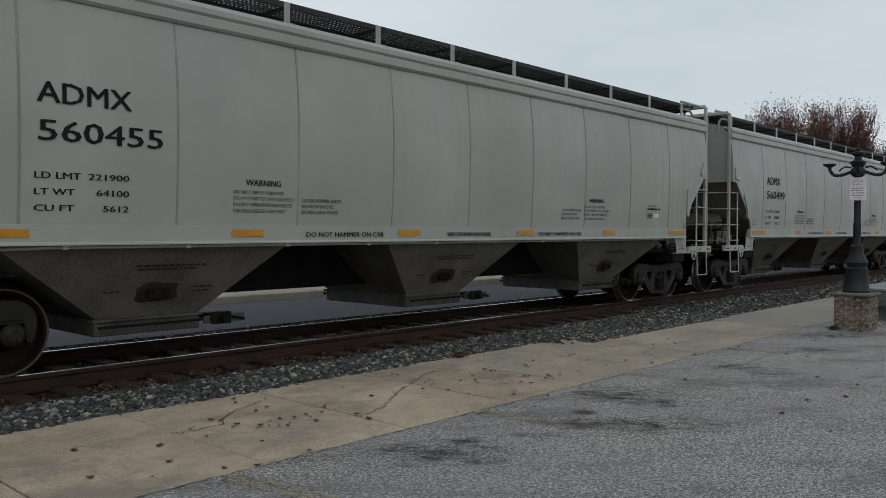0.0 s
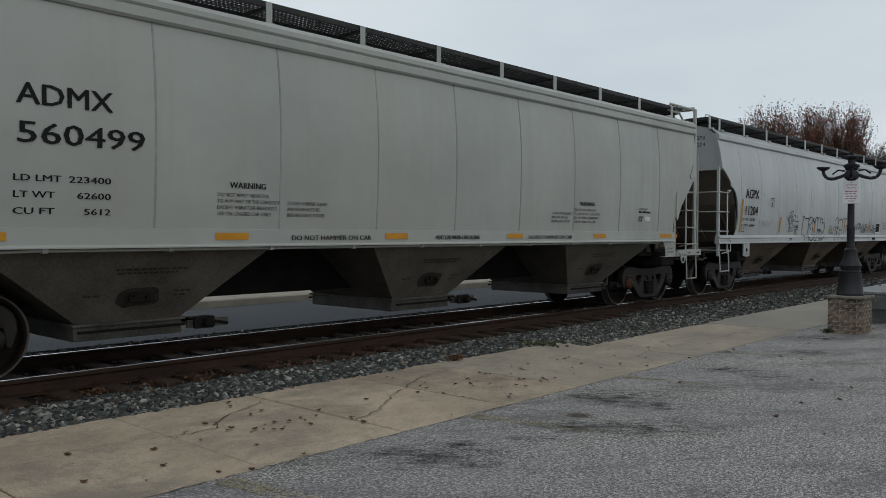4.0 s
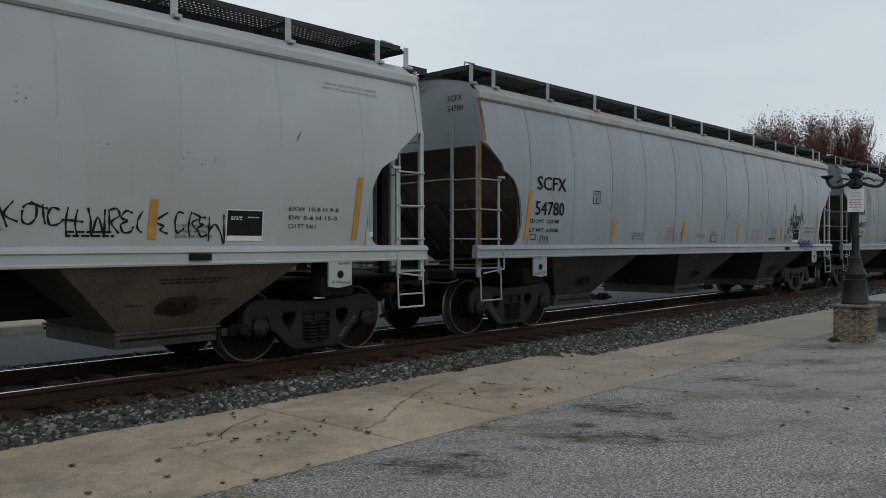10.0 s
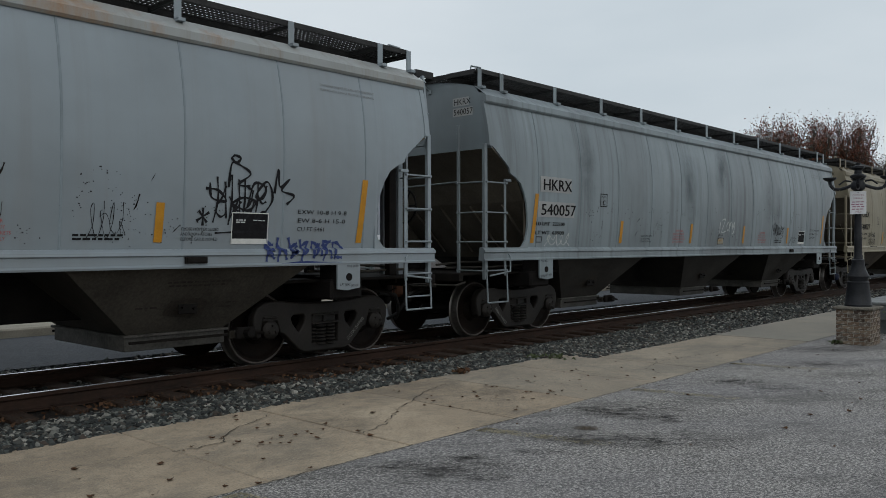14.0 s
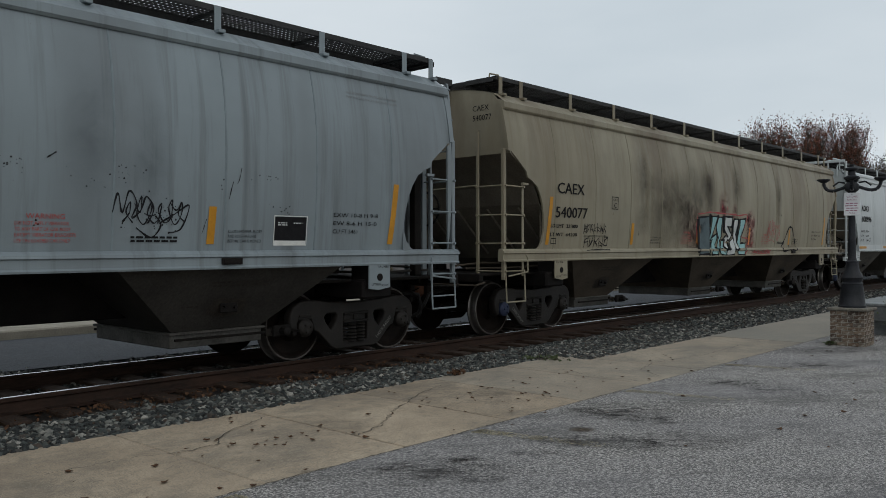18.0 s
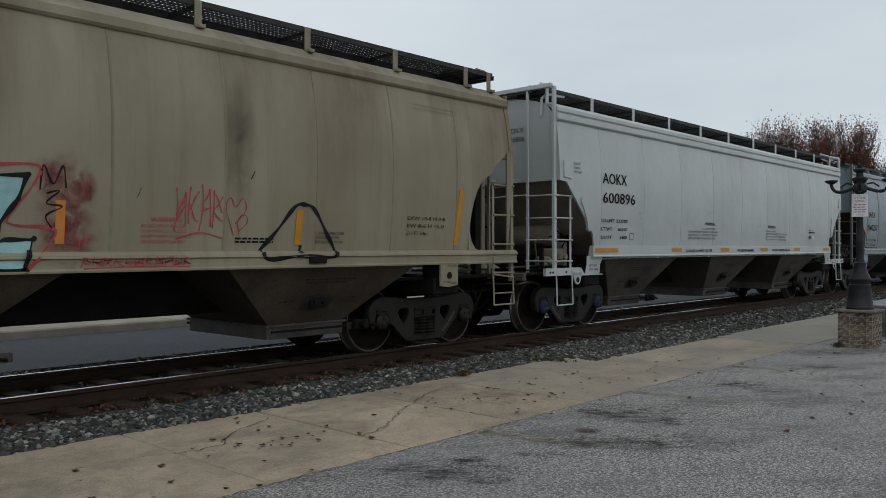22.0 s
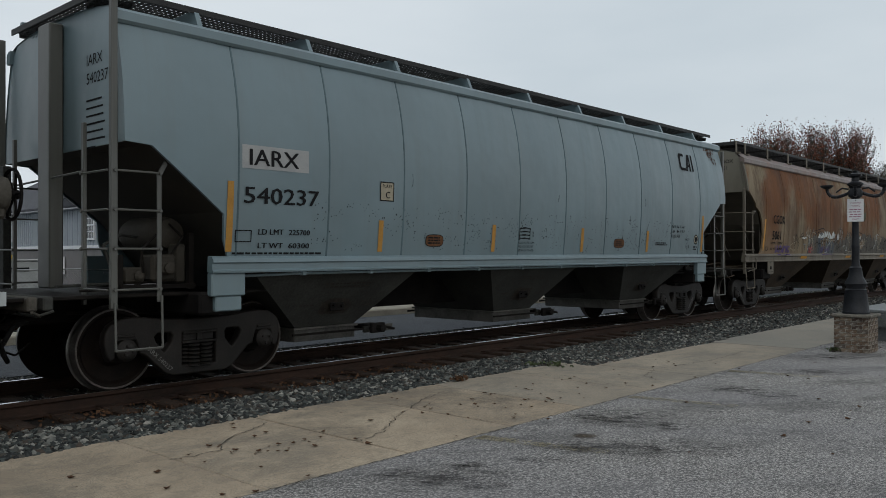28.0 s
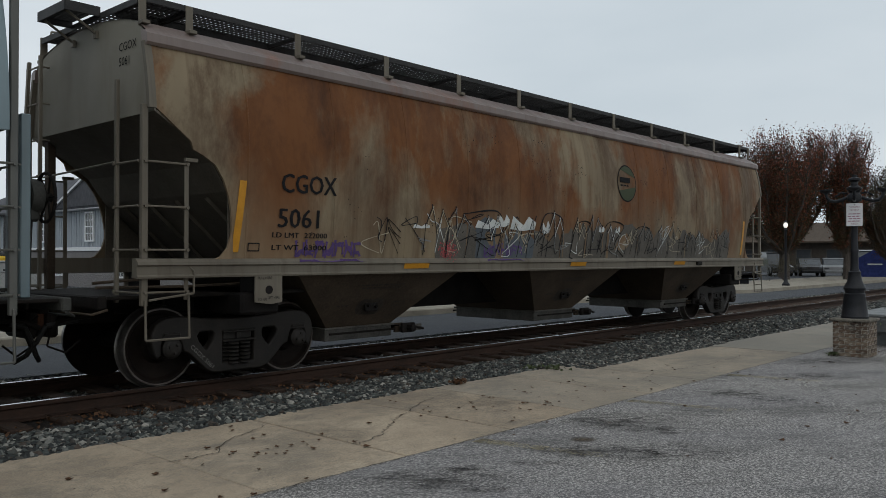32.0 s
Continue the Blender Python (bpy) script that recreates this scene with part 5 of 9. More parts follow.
def ladder(sh, car, X, sy, trim, kind, e):
    """The corner ladder: stiles, side rungs, end rungs and the stirrup under the sill."""
    ahead = 0.05 if e == 0 else 0.0       # the leading ladder stands a little closer to its truck
    tall = (e == 0) == (sy > 0)           # one corner of each end has a ladder up to the roof
    if kind == "round":
        xc, xin, top_c, top_in, yy, ye = -0.63 + ahead, -0.15 + ahead, 3.10, 2.55, 1.555, 1.02
        levels, low, end_top = (2.50, 2.03, 1.57, 1.12), 0.98, 4.02 if tall else 3.42
        step_low = 0.62
    elif kind == "slant":
        xc, xin, top_c, top_in, yy, ye = -0.36 + ahead, 0.10 + ahead, 4.30, 2.38, 1.545, 0.98
        levels, low, end_top = (2.42, 2.03, 1.65, 1.28), 1.05, 4.28
        step_low = 0.52
    else:
        xc, xin, top_c, top_in, yy, ye = -0.36, 0.13, 4.22 if e == 0 else 3.9, 2.36, 1.545, 0.95
        levels, low, end_top = (2.36, 1.96, 1.56, 1.14), 0.95, 2.9
        step_low = 0.52
    part("corner_post", Geo().box(X(xc - 0.035), X(xc + 0.035), sy * (yy - 0.06), sy * yy, low, top_c, 0.006), trim, car)
    if kind == "round":
        zs = [3.06 + 0.72 * k / 5 for k in range(6)]
        ring = [(sy * (sh.half(z) + 0.012), z) for z in zs] + [(sy * (sh.half(z) - 0.05), z) for z in reversed(zs)]
        part("corner_angle", Geo().prism(ring, X(sh.xe - 0.045), X(sh.xe + 0.035), "x"), trim, car)
        part("ladder_stile", Geo().box(X(xin - 0.025), X(xin + 0.025), sy * (yy - 0.02), sy * (yy + 0.0), low + 0.05, top_in, 0.004).box(X(xin - 0.03), X(xin + 0.12), sy * (yy - 0.018), sy * (yy + 0.03), top_in - 0.02, top_in + 0.02, 0.004), trim, car)
        if tall:
            for n in range(1, 4):
                z = levels[0] + 0.46 * n
                part("rung", Geo().rod((X(xc - 0.06), sy * (yy - 0.05 * n + 0.02), z), (X(xc - 0.06), sy * ye, z), 0.012, 6).rod((X(xc - 0.06), sy * ye, z), (X(sh.xe), sy * ye, z), 0.012, 6), trim, car)
            part("ladder_stile", Geo().prism([(sy * 1.38, 3.98), (sy * 1.33, 3.98), (sy * (yy - 0.1), 3.0), (sy * (yy - 0.05), 3.0)], X(xc - 0.08), X(xc - 0.04), "x"), trim, car)
    else:
        part("ladder_stile", Geo().box(X(xin - 0.025), X(xin + 0.025), sy * (yy - 0.02), sy * (yy + 0.0), low + 0.05, top_in, 0.004).prism([(X(xin - 0.025), top_in - 0.01), (X(xin + 0.025), top_in - 0.02), (X(xin + 0.09), top_in + 0.10), (X(xin + 0.06), top_in + 0.14)], sy * (yy - 0.02), sy * (yy + 0.002)), trim, car)
    part("ladder_stile", Geo().box(X(xc - 0.07), X(xc - 0.03), sy * (ye - 0.02), sy * (ye + 0.03), low + 0.02, end_top, 0.005), trim, car)
    for z in levels:
        part("rung", Geo().rod((X(xc), sy * (yy + 0.012), z), (X(xin), sy * (yy + 0.012), z), 0.012, 6).rod((X(xc), sy * yy, z), (X(xc), sy * (yy + 0.032), z), 0.02, 6).rod((X(xin), sy * yy, z), (X(xin), sy * (yy + 0.032), z), 0.02, 6), trim, car)
        part("rung", Geo().rod((X(xc - 0.06), sy * (yy - 0.03), z), (X(xc - 0.06), sy * ye, z), 0.012, 6).rod((X(xc - 0.05), sy * ye, z), (X(xc - 0.09), sy * ye, z), 0.02, 6), trim, car)
    if sy < 0:
        part("handrail", Geo().rod((X(xc - 0.07), -ye, levels[0] + 0.02), (X(xc - 0.05), 0.95, levels[0] - 0.02), 0.012, 6), trim, car)
    g = Geo().path([(X(xc), sy * (yy + 0.01), low + 0.06), (X(xc), sy * (yy + 0.03), step_low), (X(xin + 0.02), sy * (yy + 0.03), step_low), (X(xin + 0.02), sy * (yy + 0.01), low + 0.12)], 0.014, 6)
    if kind == "round" and e == 1:
        g.rod((X(xc), sy * (yy + 0.02), 0.80), (X(xin), sy * (yy + 0.02), 0.80), 0.012, 6)
    part("stirrup_step", g, trim, car)
    if kind == "round":
        part("grab_iron", Geo().path([(X(xin + 0.0), sy * (yy + 0.03), 1.40), (X(xin + 0.06), sy * (yy + 0.05), 1.34), (X(xin + 0.06), sy * (yy + 0.05), 1.1), (X(xc + 0.02), sy * (yy + 0.05), 1.04)], 0.013, 6), trim, car)


def slant_trim(sh, car, X, sy, trim, paint):
    """Corner plates, end sill and pull plate of the slant-ended cars."""
    part("corner_bracket", Geo().rod((X(-0.36), sy * 1.50, 4.28), (X(-0.05), sy * 1.05, 4.44), 0.03, 6), trim, car)
    if sy < 0:
        part("end_rail", Geo().box(X(-0.4), X(-0.32), -1.5, 1.5, 4.27, 4.35, 0.01), trim, car)
    def on_side(z):
        return sy * (sh.half(z) + 0.030)
    for poly in ([(0.40, 2.42), (0.70, 2.40), (0.74, 2.36), (0.74, 2.0), (0.72, 1.86), (0.67, 1.80), (0.62, 1.84), (0.58, 1.98), (0.46, 2.2), (0.36, 2.34), (0.36, 2.39)], [(-0.17, 3.02), (-0.06, 3.02), (-0.03, 2.98), (0.03, 2.86), (0.09, 2.80), (0.08, 2.74), (0.04, 2.72), (-0.17, 2.74)]):
        outer = [(X(x), on_side(z), z) for x, z in poly]
        inner = [(X(x), on_side(z) - sy * 0.05, z) for x, z in poly]
        n = len(poly)
        part("gusset_plate", Geo().add(outer + inner, [tuple(range(n)), tuple(range(2 * n - 1, n - 1, -1))] + [(i, (i + 1) % n, n + (i + 1) % n, n + i) for i in range(n)]), trim, car, "rounded gusset plate welded on the corner")
    part("step_sill", Geo().prism([(X(-0.62), 1.16), (X(0.46), 1.16), (X(0.57), 1.05), (X(0.57), 1.03), (X(-0.62), 1.03)], sy * 1.50, sy * 1.56), trim, car)
    for x in (-0.5, -0.42, -0.02):
        part("bolt", Geo().rod((X(x), sy * 1.555, 1.09), (X(x), sy * 1.575, 1.09), 0.018, 6), M["steel_black"], car)
    pull = part("pull_plate", Geo().prism([(X(0.16), 1.09), (X(0.46), 1.09), (X(0.46), 1.07), (X(0.40), 0.92), (X(0.37), 0.88), (X(0.31), 0.86), (X(0.26), 0.88), (X(0.23), 0.92), (X(0.16), 1.07)], sy * 1.565, sy * 1.585), trim, car, "pale pull plate with a round eye")
    part("eye_hole", Geo().turned((X(0.315), sy * 1.575, 0.945), [(0.05, -0.014), (0.05, 0.014)], 16), M["steel_black"], pull)
    part("jacking_plate", Geo().prism([(X(0.67), 1.36), (X(1.22), 1.36), (X(1.10), 1.20), (X(1.08), 1.04), (X(0.60), 1.04), (X(0.66), 1.2)], sy * 1.54, sy * 1.555).box(X(0.45), X(1.16), sy * 1.42, sy * 1.58, 1.015, 1.035, 0.004), trim, car)
    if sy < 0:
        for body, z, w in (("LIFT AND", 1.17, 0.26), ("JACK HERE", 1.10, 0.30)):
            vs, fs = letters(body, cap(0.04))
            k = w / max(v[0] for v in vs)
            x0 = min(X(0.73), X(1.03))
            part("lettering", Geo().add([(x0 + v[0] * k, -1.559, z + v[1]) for v in vs], fs), M["black"], car)["kind"] = "stuff"
        vs, fs = letters("PULL HERE", cap(0.04))
        k = 0.24 / max(v[0] for v in vs)
        part("lettering", Geo().add([(X(0.31) - 0.12 + v[0] * k, -1.589, 1.03 + v[1]) for v in vs], fs), M["black"], pull)["kind"] = "stuff"


def paints(key, base, grime, dark_col, seam=0.5, slope_k=1.0, **kw):
    p = car_paint(key + "_paint", base, grime, **kw)
    # dark coat of hoppers and end gear; its tone also carries under-car shade
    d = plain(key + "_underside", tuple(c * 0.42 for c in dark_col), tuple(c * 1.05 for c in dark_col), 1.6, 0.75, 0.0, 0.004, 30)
    # slope tone scaled by slope_k: light missing in the end recesses is painted in
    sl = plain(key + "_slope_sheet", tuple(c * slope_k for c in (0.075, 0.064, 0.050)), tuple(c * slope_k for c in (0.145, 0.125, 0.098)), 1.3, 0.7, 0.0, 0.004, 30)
    se = plain(key + "_seam", tuple(c * seam * 0.8 for c in base), tuple(c * (seam + 0.2 * (1 - seam) + 0.1) for c in base), 2.2, 0.75, 0.0, 0.002, 30, (1, 1, 0.3))
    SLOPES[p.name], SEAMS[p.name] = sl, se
    return p, d


SLOPES, SEAMS = {}, {}
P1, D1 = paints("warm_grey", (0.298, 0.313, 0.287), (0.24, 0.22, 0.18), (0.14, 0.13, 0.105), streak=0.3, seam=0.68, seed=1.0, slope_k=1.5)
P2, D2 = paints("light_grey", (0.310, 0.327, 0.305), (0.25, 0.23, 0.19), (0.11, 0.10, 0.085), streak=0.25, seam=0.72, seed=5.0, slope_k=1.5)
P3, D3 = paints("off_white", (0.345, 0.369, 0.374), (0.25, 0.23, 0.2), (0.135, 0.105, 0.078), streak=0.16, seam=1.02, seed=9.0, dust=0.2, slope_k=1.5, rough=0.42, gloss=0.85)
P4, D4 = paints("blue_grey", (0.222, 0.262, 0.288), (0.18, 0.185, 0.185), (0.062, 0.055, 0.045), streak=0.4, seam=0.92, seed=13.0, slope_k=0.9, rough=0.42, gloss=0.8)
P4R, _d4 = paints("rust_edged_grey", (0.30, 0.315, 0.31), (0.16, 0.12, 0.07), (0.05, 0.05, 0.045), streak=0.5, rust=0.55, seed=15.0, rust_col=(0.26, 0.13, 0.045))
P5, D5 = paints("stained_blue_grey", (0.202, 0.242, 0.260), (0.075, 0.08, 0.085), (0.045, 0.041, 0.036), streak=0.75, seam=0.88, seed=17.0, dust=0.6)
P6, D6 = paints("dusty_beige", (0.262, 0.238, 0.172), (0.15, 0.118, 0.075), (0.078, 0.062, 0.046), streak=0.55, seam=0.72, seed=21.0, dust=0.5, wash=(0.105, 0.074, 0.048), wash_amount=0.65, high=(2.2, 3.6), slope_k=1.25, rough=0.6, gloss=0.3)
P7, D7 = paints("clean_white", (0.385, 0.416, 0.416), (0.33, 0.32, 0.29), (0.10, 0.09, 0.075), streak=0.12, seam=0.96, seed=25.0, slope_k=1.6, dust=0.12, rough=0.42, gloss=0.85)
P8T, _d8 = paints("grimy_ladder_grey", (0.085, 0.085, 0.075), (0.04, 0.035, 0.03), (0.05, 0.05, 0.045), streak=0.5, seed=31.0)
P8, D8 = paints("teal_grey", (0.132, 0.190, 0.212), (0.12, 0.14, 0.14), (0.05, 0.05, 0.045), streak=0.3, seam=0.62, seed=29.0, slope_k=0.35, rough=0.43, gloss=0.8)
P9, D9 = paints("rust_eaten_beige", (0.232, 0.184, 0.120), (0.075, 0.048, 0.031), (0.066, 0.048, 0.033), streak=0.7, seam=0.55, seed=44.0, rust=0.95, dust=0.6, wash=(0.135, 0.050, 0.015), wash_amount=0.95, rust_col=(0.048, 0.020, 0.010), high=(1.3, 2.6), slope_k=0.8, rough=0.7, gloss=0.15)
P9T, _d9 = paints("grimy_tan_trim", (0.155, 0.138, 0.110), (0.06, 0.048, 0.036), (0.05, 0.043, 0.035), streak=0.6, seed=37.0, dust=0.5, rough=0.65, gloss=0.2)
P9E, _d9e = paints("faded_grey_tan", (0.185, 0.172, 0.138), (0.085, 0.065, 0.045), (0.05, 0.043, 0.035), streak=0.5, seed=39.0, dust=0.5, rough=0.65, gloss=0.2)
P9R, _d = paints("pinkish_roof", (0.17, 0.13, 0.115), (0.08, 0.05, 0.04), (0.05, 0.043, 0.035), streak=0.5, seed=35.0, rust=0.4)

c1, s1 = hopper_car("pale warm-grey covered hopper freight car with black stencilled writing", "slant", 1.24, 16.00, P1, D1, P1, P1)
c2, s2 = hopper_car("pale grey covered hopper freight car with amber sill reflectors", "slant", 19.22, 15.88, P2, D2, P2, P2, ("cap", "cap", "cap_rust", "cap"))
c3, s3 = hopper_car("off-white covered hopper freight car with black spray-painted graffiti", "round", 37.31, 15.42, P3, D3, P3, P3, weld=0.003)
c4, s4 = hopper_car("blue-grey covered hopper freight car with a rusty roof edge", "round", 55.22, 15.61, P4, D4, P4, P4, roof=P4R)
c5, s5 = hopper_car("streaked blue-grey covered hopper freight car with white lettering patches", "round", 73.32, 15.72, P5, D5, P5, P5)
c6, s6 = hopper_car("dusty beige covered hopper freight car with coloured graffiti", "round", 91.50, 15.85, P6, D6, P6, P6, ("cap_blue", "cap", "cap", "cap"))
c7, s7 = hopper_car("clean white covered hopper freight car with amber sill reflectors", "slant", 109.52, 14.83, P7, D7, P7, P7, ("cap_blue", "cap_blue", "cap", "cap"), weld=0.0025)
c8, s8 = hopper_car("teal-grey covered hopper freight car with ribbed curved sides", "step", 126.36, 14.09, P8, D8, P8, P8)
c9, s9 = hopper_car("rust-stained beige covered hopper freight car covered in old graffiti", "round", 142.67, 15.59, P9, D9, P9T, P9T, roof=P9R, seam=P9, end=P9E)

for sh_k, back in ((s1, 0.06), (s2, 0.07), (s3, 0.0), (s4, 0.0), (s6, 0.03), (s7, 0.04), (s8, 0.03), (s9, 0.03)):
    sh_k.slip = back

# ---- writing, reflectors and graffiti on the cars ----
def end_words(sh, car, lines, y, z, h):
    """Two small lines on the leading end wall, read from ahead of the car."""
    for i, body in enumerate(lines):
        vs, fs = letters(body, cap(h))
        x = sh.xe + 0.006
        for a, b in glyphs(vs, fs):
            part("letter", Geo().add([(x, y - v[0], z - i * h * 1.7 + v[1]) for v in a], b), M["black"], car)


def slant_writing(sh, car, mark, number, figures, x0, stripes, ends, warn, hammer, seed):
    k7 = sh.a4 / 15.96
    words(sh, car, mark, x0, 2.70, cap(0.20), wide=0.92 * k7)
    words(sh, car, number, x0 - 0.01, 2.34, cap(0.20), wide=1.27 * k7)
    for i, (a, b) in enumerate(zip(("LD LMT", "LT WT", "CU FT"), figures)):
        z = 1.985 - 0.155 * i
        words(sh, car, a, x0 - 0.03, z, cap(0.062), wide=(0.44, 0.38, 0.38)[i])
        vs, _ = letters(b, cap(0.062))
        w = (0.42, 0.34, 0.27)[i]
        words(sh, car, b, x0 + 0.90 - w, z, cap(0.062), wide=w)
    for x, w in stripes:
        patch(sh, car, x, 1.425, w, 0.078, M["yellow"], "reflector", "amber reflective strip", lift=0.006)
    for x, k in warn:
        words(sh, car, "WARNING", x + 0.16, 2.01, cap(0.07), wide=0.49)
        for i, body in enumerate(("DO NOT APPLY VIBRATOR", "TO ANY PART OF THE CAR BODY", "EXCEPT VIBRATOR BRACKETS", "USE ON LOADED CAR ONLY")):
            words(sh, car, body, x, 1.912 - 0.071 * i, cap(0.042), wide=(0.70, 0.86, 0.82, 0.74)[i])
        for i, body in enumerate(("CLOSE HOPPER SLIDES", "AND ROOF HATCHES", "BEFORE CAR IS MOVED")):
            words(sh, car, body, x + k, 1.841 - 0.071 * i, cap(0.042), wide=(0.62, 0.5, 0.58)[i])
    for x, body, w in hammer:
        words(sh, car, body, x, 1.415, cap(0.06), wide=w)
    xp = 13.6 if sh.a4 > 15.5 else 12.23
    words(sh, car, "EXTERIOR PAINT", xp, 1.98, cap(0.04), wide=0.36)
    bars(sh, car, xp, 1.92, 0.62, 0.036, 1, None, seed)
    bars(sh, car, xp, 1.83, 0.22, 0.022, 3, None, seed + 1)
    patch(sh, car, xp + 0.27, 1.77, 0.2, 0.08, M["white"], "paint_label", "small white sticker", 0.003)
    outline_box(sh, car, x0 + 1.0 if sh.a4 < 15 else 1.05, 1.66, 0.16, 0.13, 0.012, M["black"])
    end_words(sh, car, (mark, number), -0.44, 3.57, 0.095)


slant_writing(s1, c1, "ADMX", "560455", ("221900", "64100", "5612"), 1.87, ((0.93, 0.86), (3.97, 0.43), (6.59, 0.43), (9.28, 0.42), (11.9, 0.42), (14.47, 0.88)), 0, ((4.0, 0.97), (11.28, -0.72)),
              ((5.01, "DO NOT HAMMER ON CAR", 1.31), (7.59, "VENT CAR WHEN UNLOADING", 1.0), (9.85, "DO NOT HAMMER ON CAR", 1.31)), 1)
slant_writing(s2, c2, "ADMX", "560499", ("223400", "62600", "5612"), 1.88, ((0.93, 0.86), (3.97, 0.43), (6.59, 0.43), (9.28, 0.42), (11.9, 0.42), (14.47, 0.88)), 0, ((4.0, 0.97), (11.28, -0.72)),
              ((5.01, "DO NOT HAMMER ON CAR", 1.31), (7.59, "VENT CAR WHEN UNLOADING", 1.0), (9.85, "DO NOT HAMMER ON CAR", 1.31)), 2)
slant_writing(s7, c7, "AOKX", "600896", ("223700", "62300", "5400"), 1.14, ((0.86, 0.82), (3.84, 0.45), (6.27, 0.45), (8.64, 0.45), (11.0, 0.45), (13.4, 0.5)), 0, ((5.31, -0.66), (9.0, 0.9)),
              ((4.5, "DO NOT HAMMER ON CAR", 1.30), (7.18, "VENT CAR WHEN UNLOADING", 1.0), (9.4, "DO NOT HAMMER ON CAR", 1.25)), 3)
for i, (body, long) in enumerate((("HARLEM", 0.24), ("HORROR", 0.23), ("STORIES", 0.26))):
    words(s7, c7, body, 0.16 + 0.006 * i, 2.975 - 0.075 * i, cap(0.045), M["grey_pen"], long, "graffiti")


def round_writing(sh, car, mark, number, figures, seed, dx=0.0, dz=0.0, patches=False, stripes=(0.66, 3.32, 6.2, 9.1, 11.95, 14.82), plate=True, small=True, mat=None, nw=0.84, ex=13.68, panel=True, slip=0.0, th=1.0):
    """The usual writing of the round-ended cars."""
    mat = mat or M["yellow"]
    if patches:
        patch(sh, car, 0.76, 2.41, 0.92, 0.26, M["pale_patch"], "lettering_patch", "pale lettering patch", 0.003)
        patch(sh, car, 0.72, 1.99, 1.08, 0.26, M["pale_patch"], "lettering_patch", "pale lettering patch", 0.002)
    words(sh, car, mark, 0.82 + dx, 2.44 + dz - 0.2 * (th - 1), cap(0.19 * th), wide=0.86, lift=0.008)
    words(sh, car, number, 0.78 + dx, 2.02 + dz - 0.2 * (th - 1), cap(0.19 * th), wide=nw * 1.02, lift=0.008)
    for i, (a, b) in enumerate(zip(("LD LMT", "LT WT"), figures)):
        words(sh, car, a, 0.66 + dx * 1.2, 1.845 + dz * 0.9 - 0.15 * i, cap(0.062), wide=0.40)
        words(sh, car, b, 1.14 + dx * 1.2, 1.845 + dz * 0.9 - 0.15 * i, cap(0.062), wide=0.36)
    for i, x in enumerate(stripes):
        tall = i == 0 or i == len(stripes) - 1
        h = 0.82 if tall else 0.42
        lean = -0.08 if tall else -0.02
        n = 6
        pts = [(lean * (1 - j / n) + w, h * j / n) for j in range(n + 1) for w in (0, 0.095)]
        decal("reflector", sh, x - 0.04, 1.55, pts, [(2 * j, 2 * j + 1, 2 * j + 3, 2 * j + 2) for j in range(n)], mat, car, 0.005, "upright amber reflective strip")
    if plate:
        xq = 2.52 + slip * 0.45
        outline_box(sh, car, xq, 2.22, 0.24, 0.24, 0.014, M["black"])
        words(sh, car, "PLATE", xq + 0.04, 2.38, cap(0.04), wide=0.16)
        words(sh, car, "C", xq + 0.08, 2.25, cap(0.09))
    if small:
        words(sh, car, "WARNING", 10.02 + slip, 1.79, cap(0.05), M["red_ink"], wide=0.36)
        for i, body in enumerate(("DO NOT APPLY VIBRATOR", "TO ANY PART OF CAR BODY", "EXCEPT VIBRATOR BRACKETS", "USE ON LOADED CAR ONLY")):
            words(sh, car, body, 9.92 + slip, 1.73 - 0.055 * i, cap(0.034), M["red_ink"], (0.50, 0.52, 0.57, 0.52)[i])
            if car is not c3:
                words(sh, car, body, 5.32 + slip, 1.73 - 0.055 * i, cap(0.034), M["red_ink"], (0.50, 0.52, 0.57, 0.52)[i])
        if car is not c3:
            words(sh, car, "WARNING", 5.42 + slip, 1.79, cap(0.05), M["red_ink"], wide=0.36)
        for i, body in enumerate(("CLOSE HOPPER SLIDES", "AND ROOF HATCHES", "BEFORE CAR IS MOVED")):
            for x in (3.95, 12.2):
                words(sh, car, body, x + slip, 1.68 - 0.055 * i, cap(0.034), None, (0.46, 0.38, 0.45)[i])
        words(sh, car, "JOB 3218", 7.57 + slip, 1.72, cap(0.05), wide=0.27)
        bars(sh, car, 11.05 + slip, 1.61, 0.55, 0.022, 2, None, seed + 2)
        patch(sh, car, 7.56 + slip, 1.54, 0.31, 0.13, M["cream"], "paper_label", "framed cream label", 0.002)
        outline_box(sh, car, 7.55 + slip, 1.53, 0.33, 0.15, 0.012, M["black"])
        bars(sh, car, 7.6 + slip, 1.60, 0.22, 0.02, 1, M["ochre"], seed + 5)
        if panel:
            patch(sh, car, 12.84 + slip, 1.56, 0.47, 0.32, M["black"], "stencil_panel", "black data panel with white print", 0.003)
            outline_box(sh, car, 12.825 + slip, 1.535, 0.5, 0.36, 0.011, M["white"])
            patch(sh, car, 12.84 + slip, 1.54, 0.47, 0.055, M["white"], "stencil_panel", "white foot of the data panel", 0.005)
            bars(sh, car, 12.88 + slip, 1.80, 0.17, 0.014, 2, M["white_tag"], seed + 8).location = (0, -0.004, 0)
            bars(sh, car, 13.11 + slip, 1.80, 0.16, 0.014, 1, M["white_tag"], seed + 9).location = (0, -0.004, 0)
        for i, body in enumerate(("EXW 10-8 H 9-8", "EW 8-6 H 15-0", "CU FT 5461")):
            words(sh, car, body, ex, 1.90 - 0.105 * i, cap(0.052), wide=(0.78, 0.76, 0.42)[i])
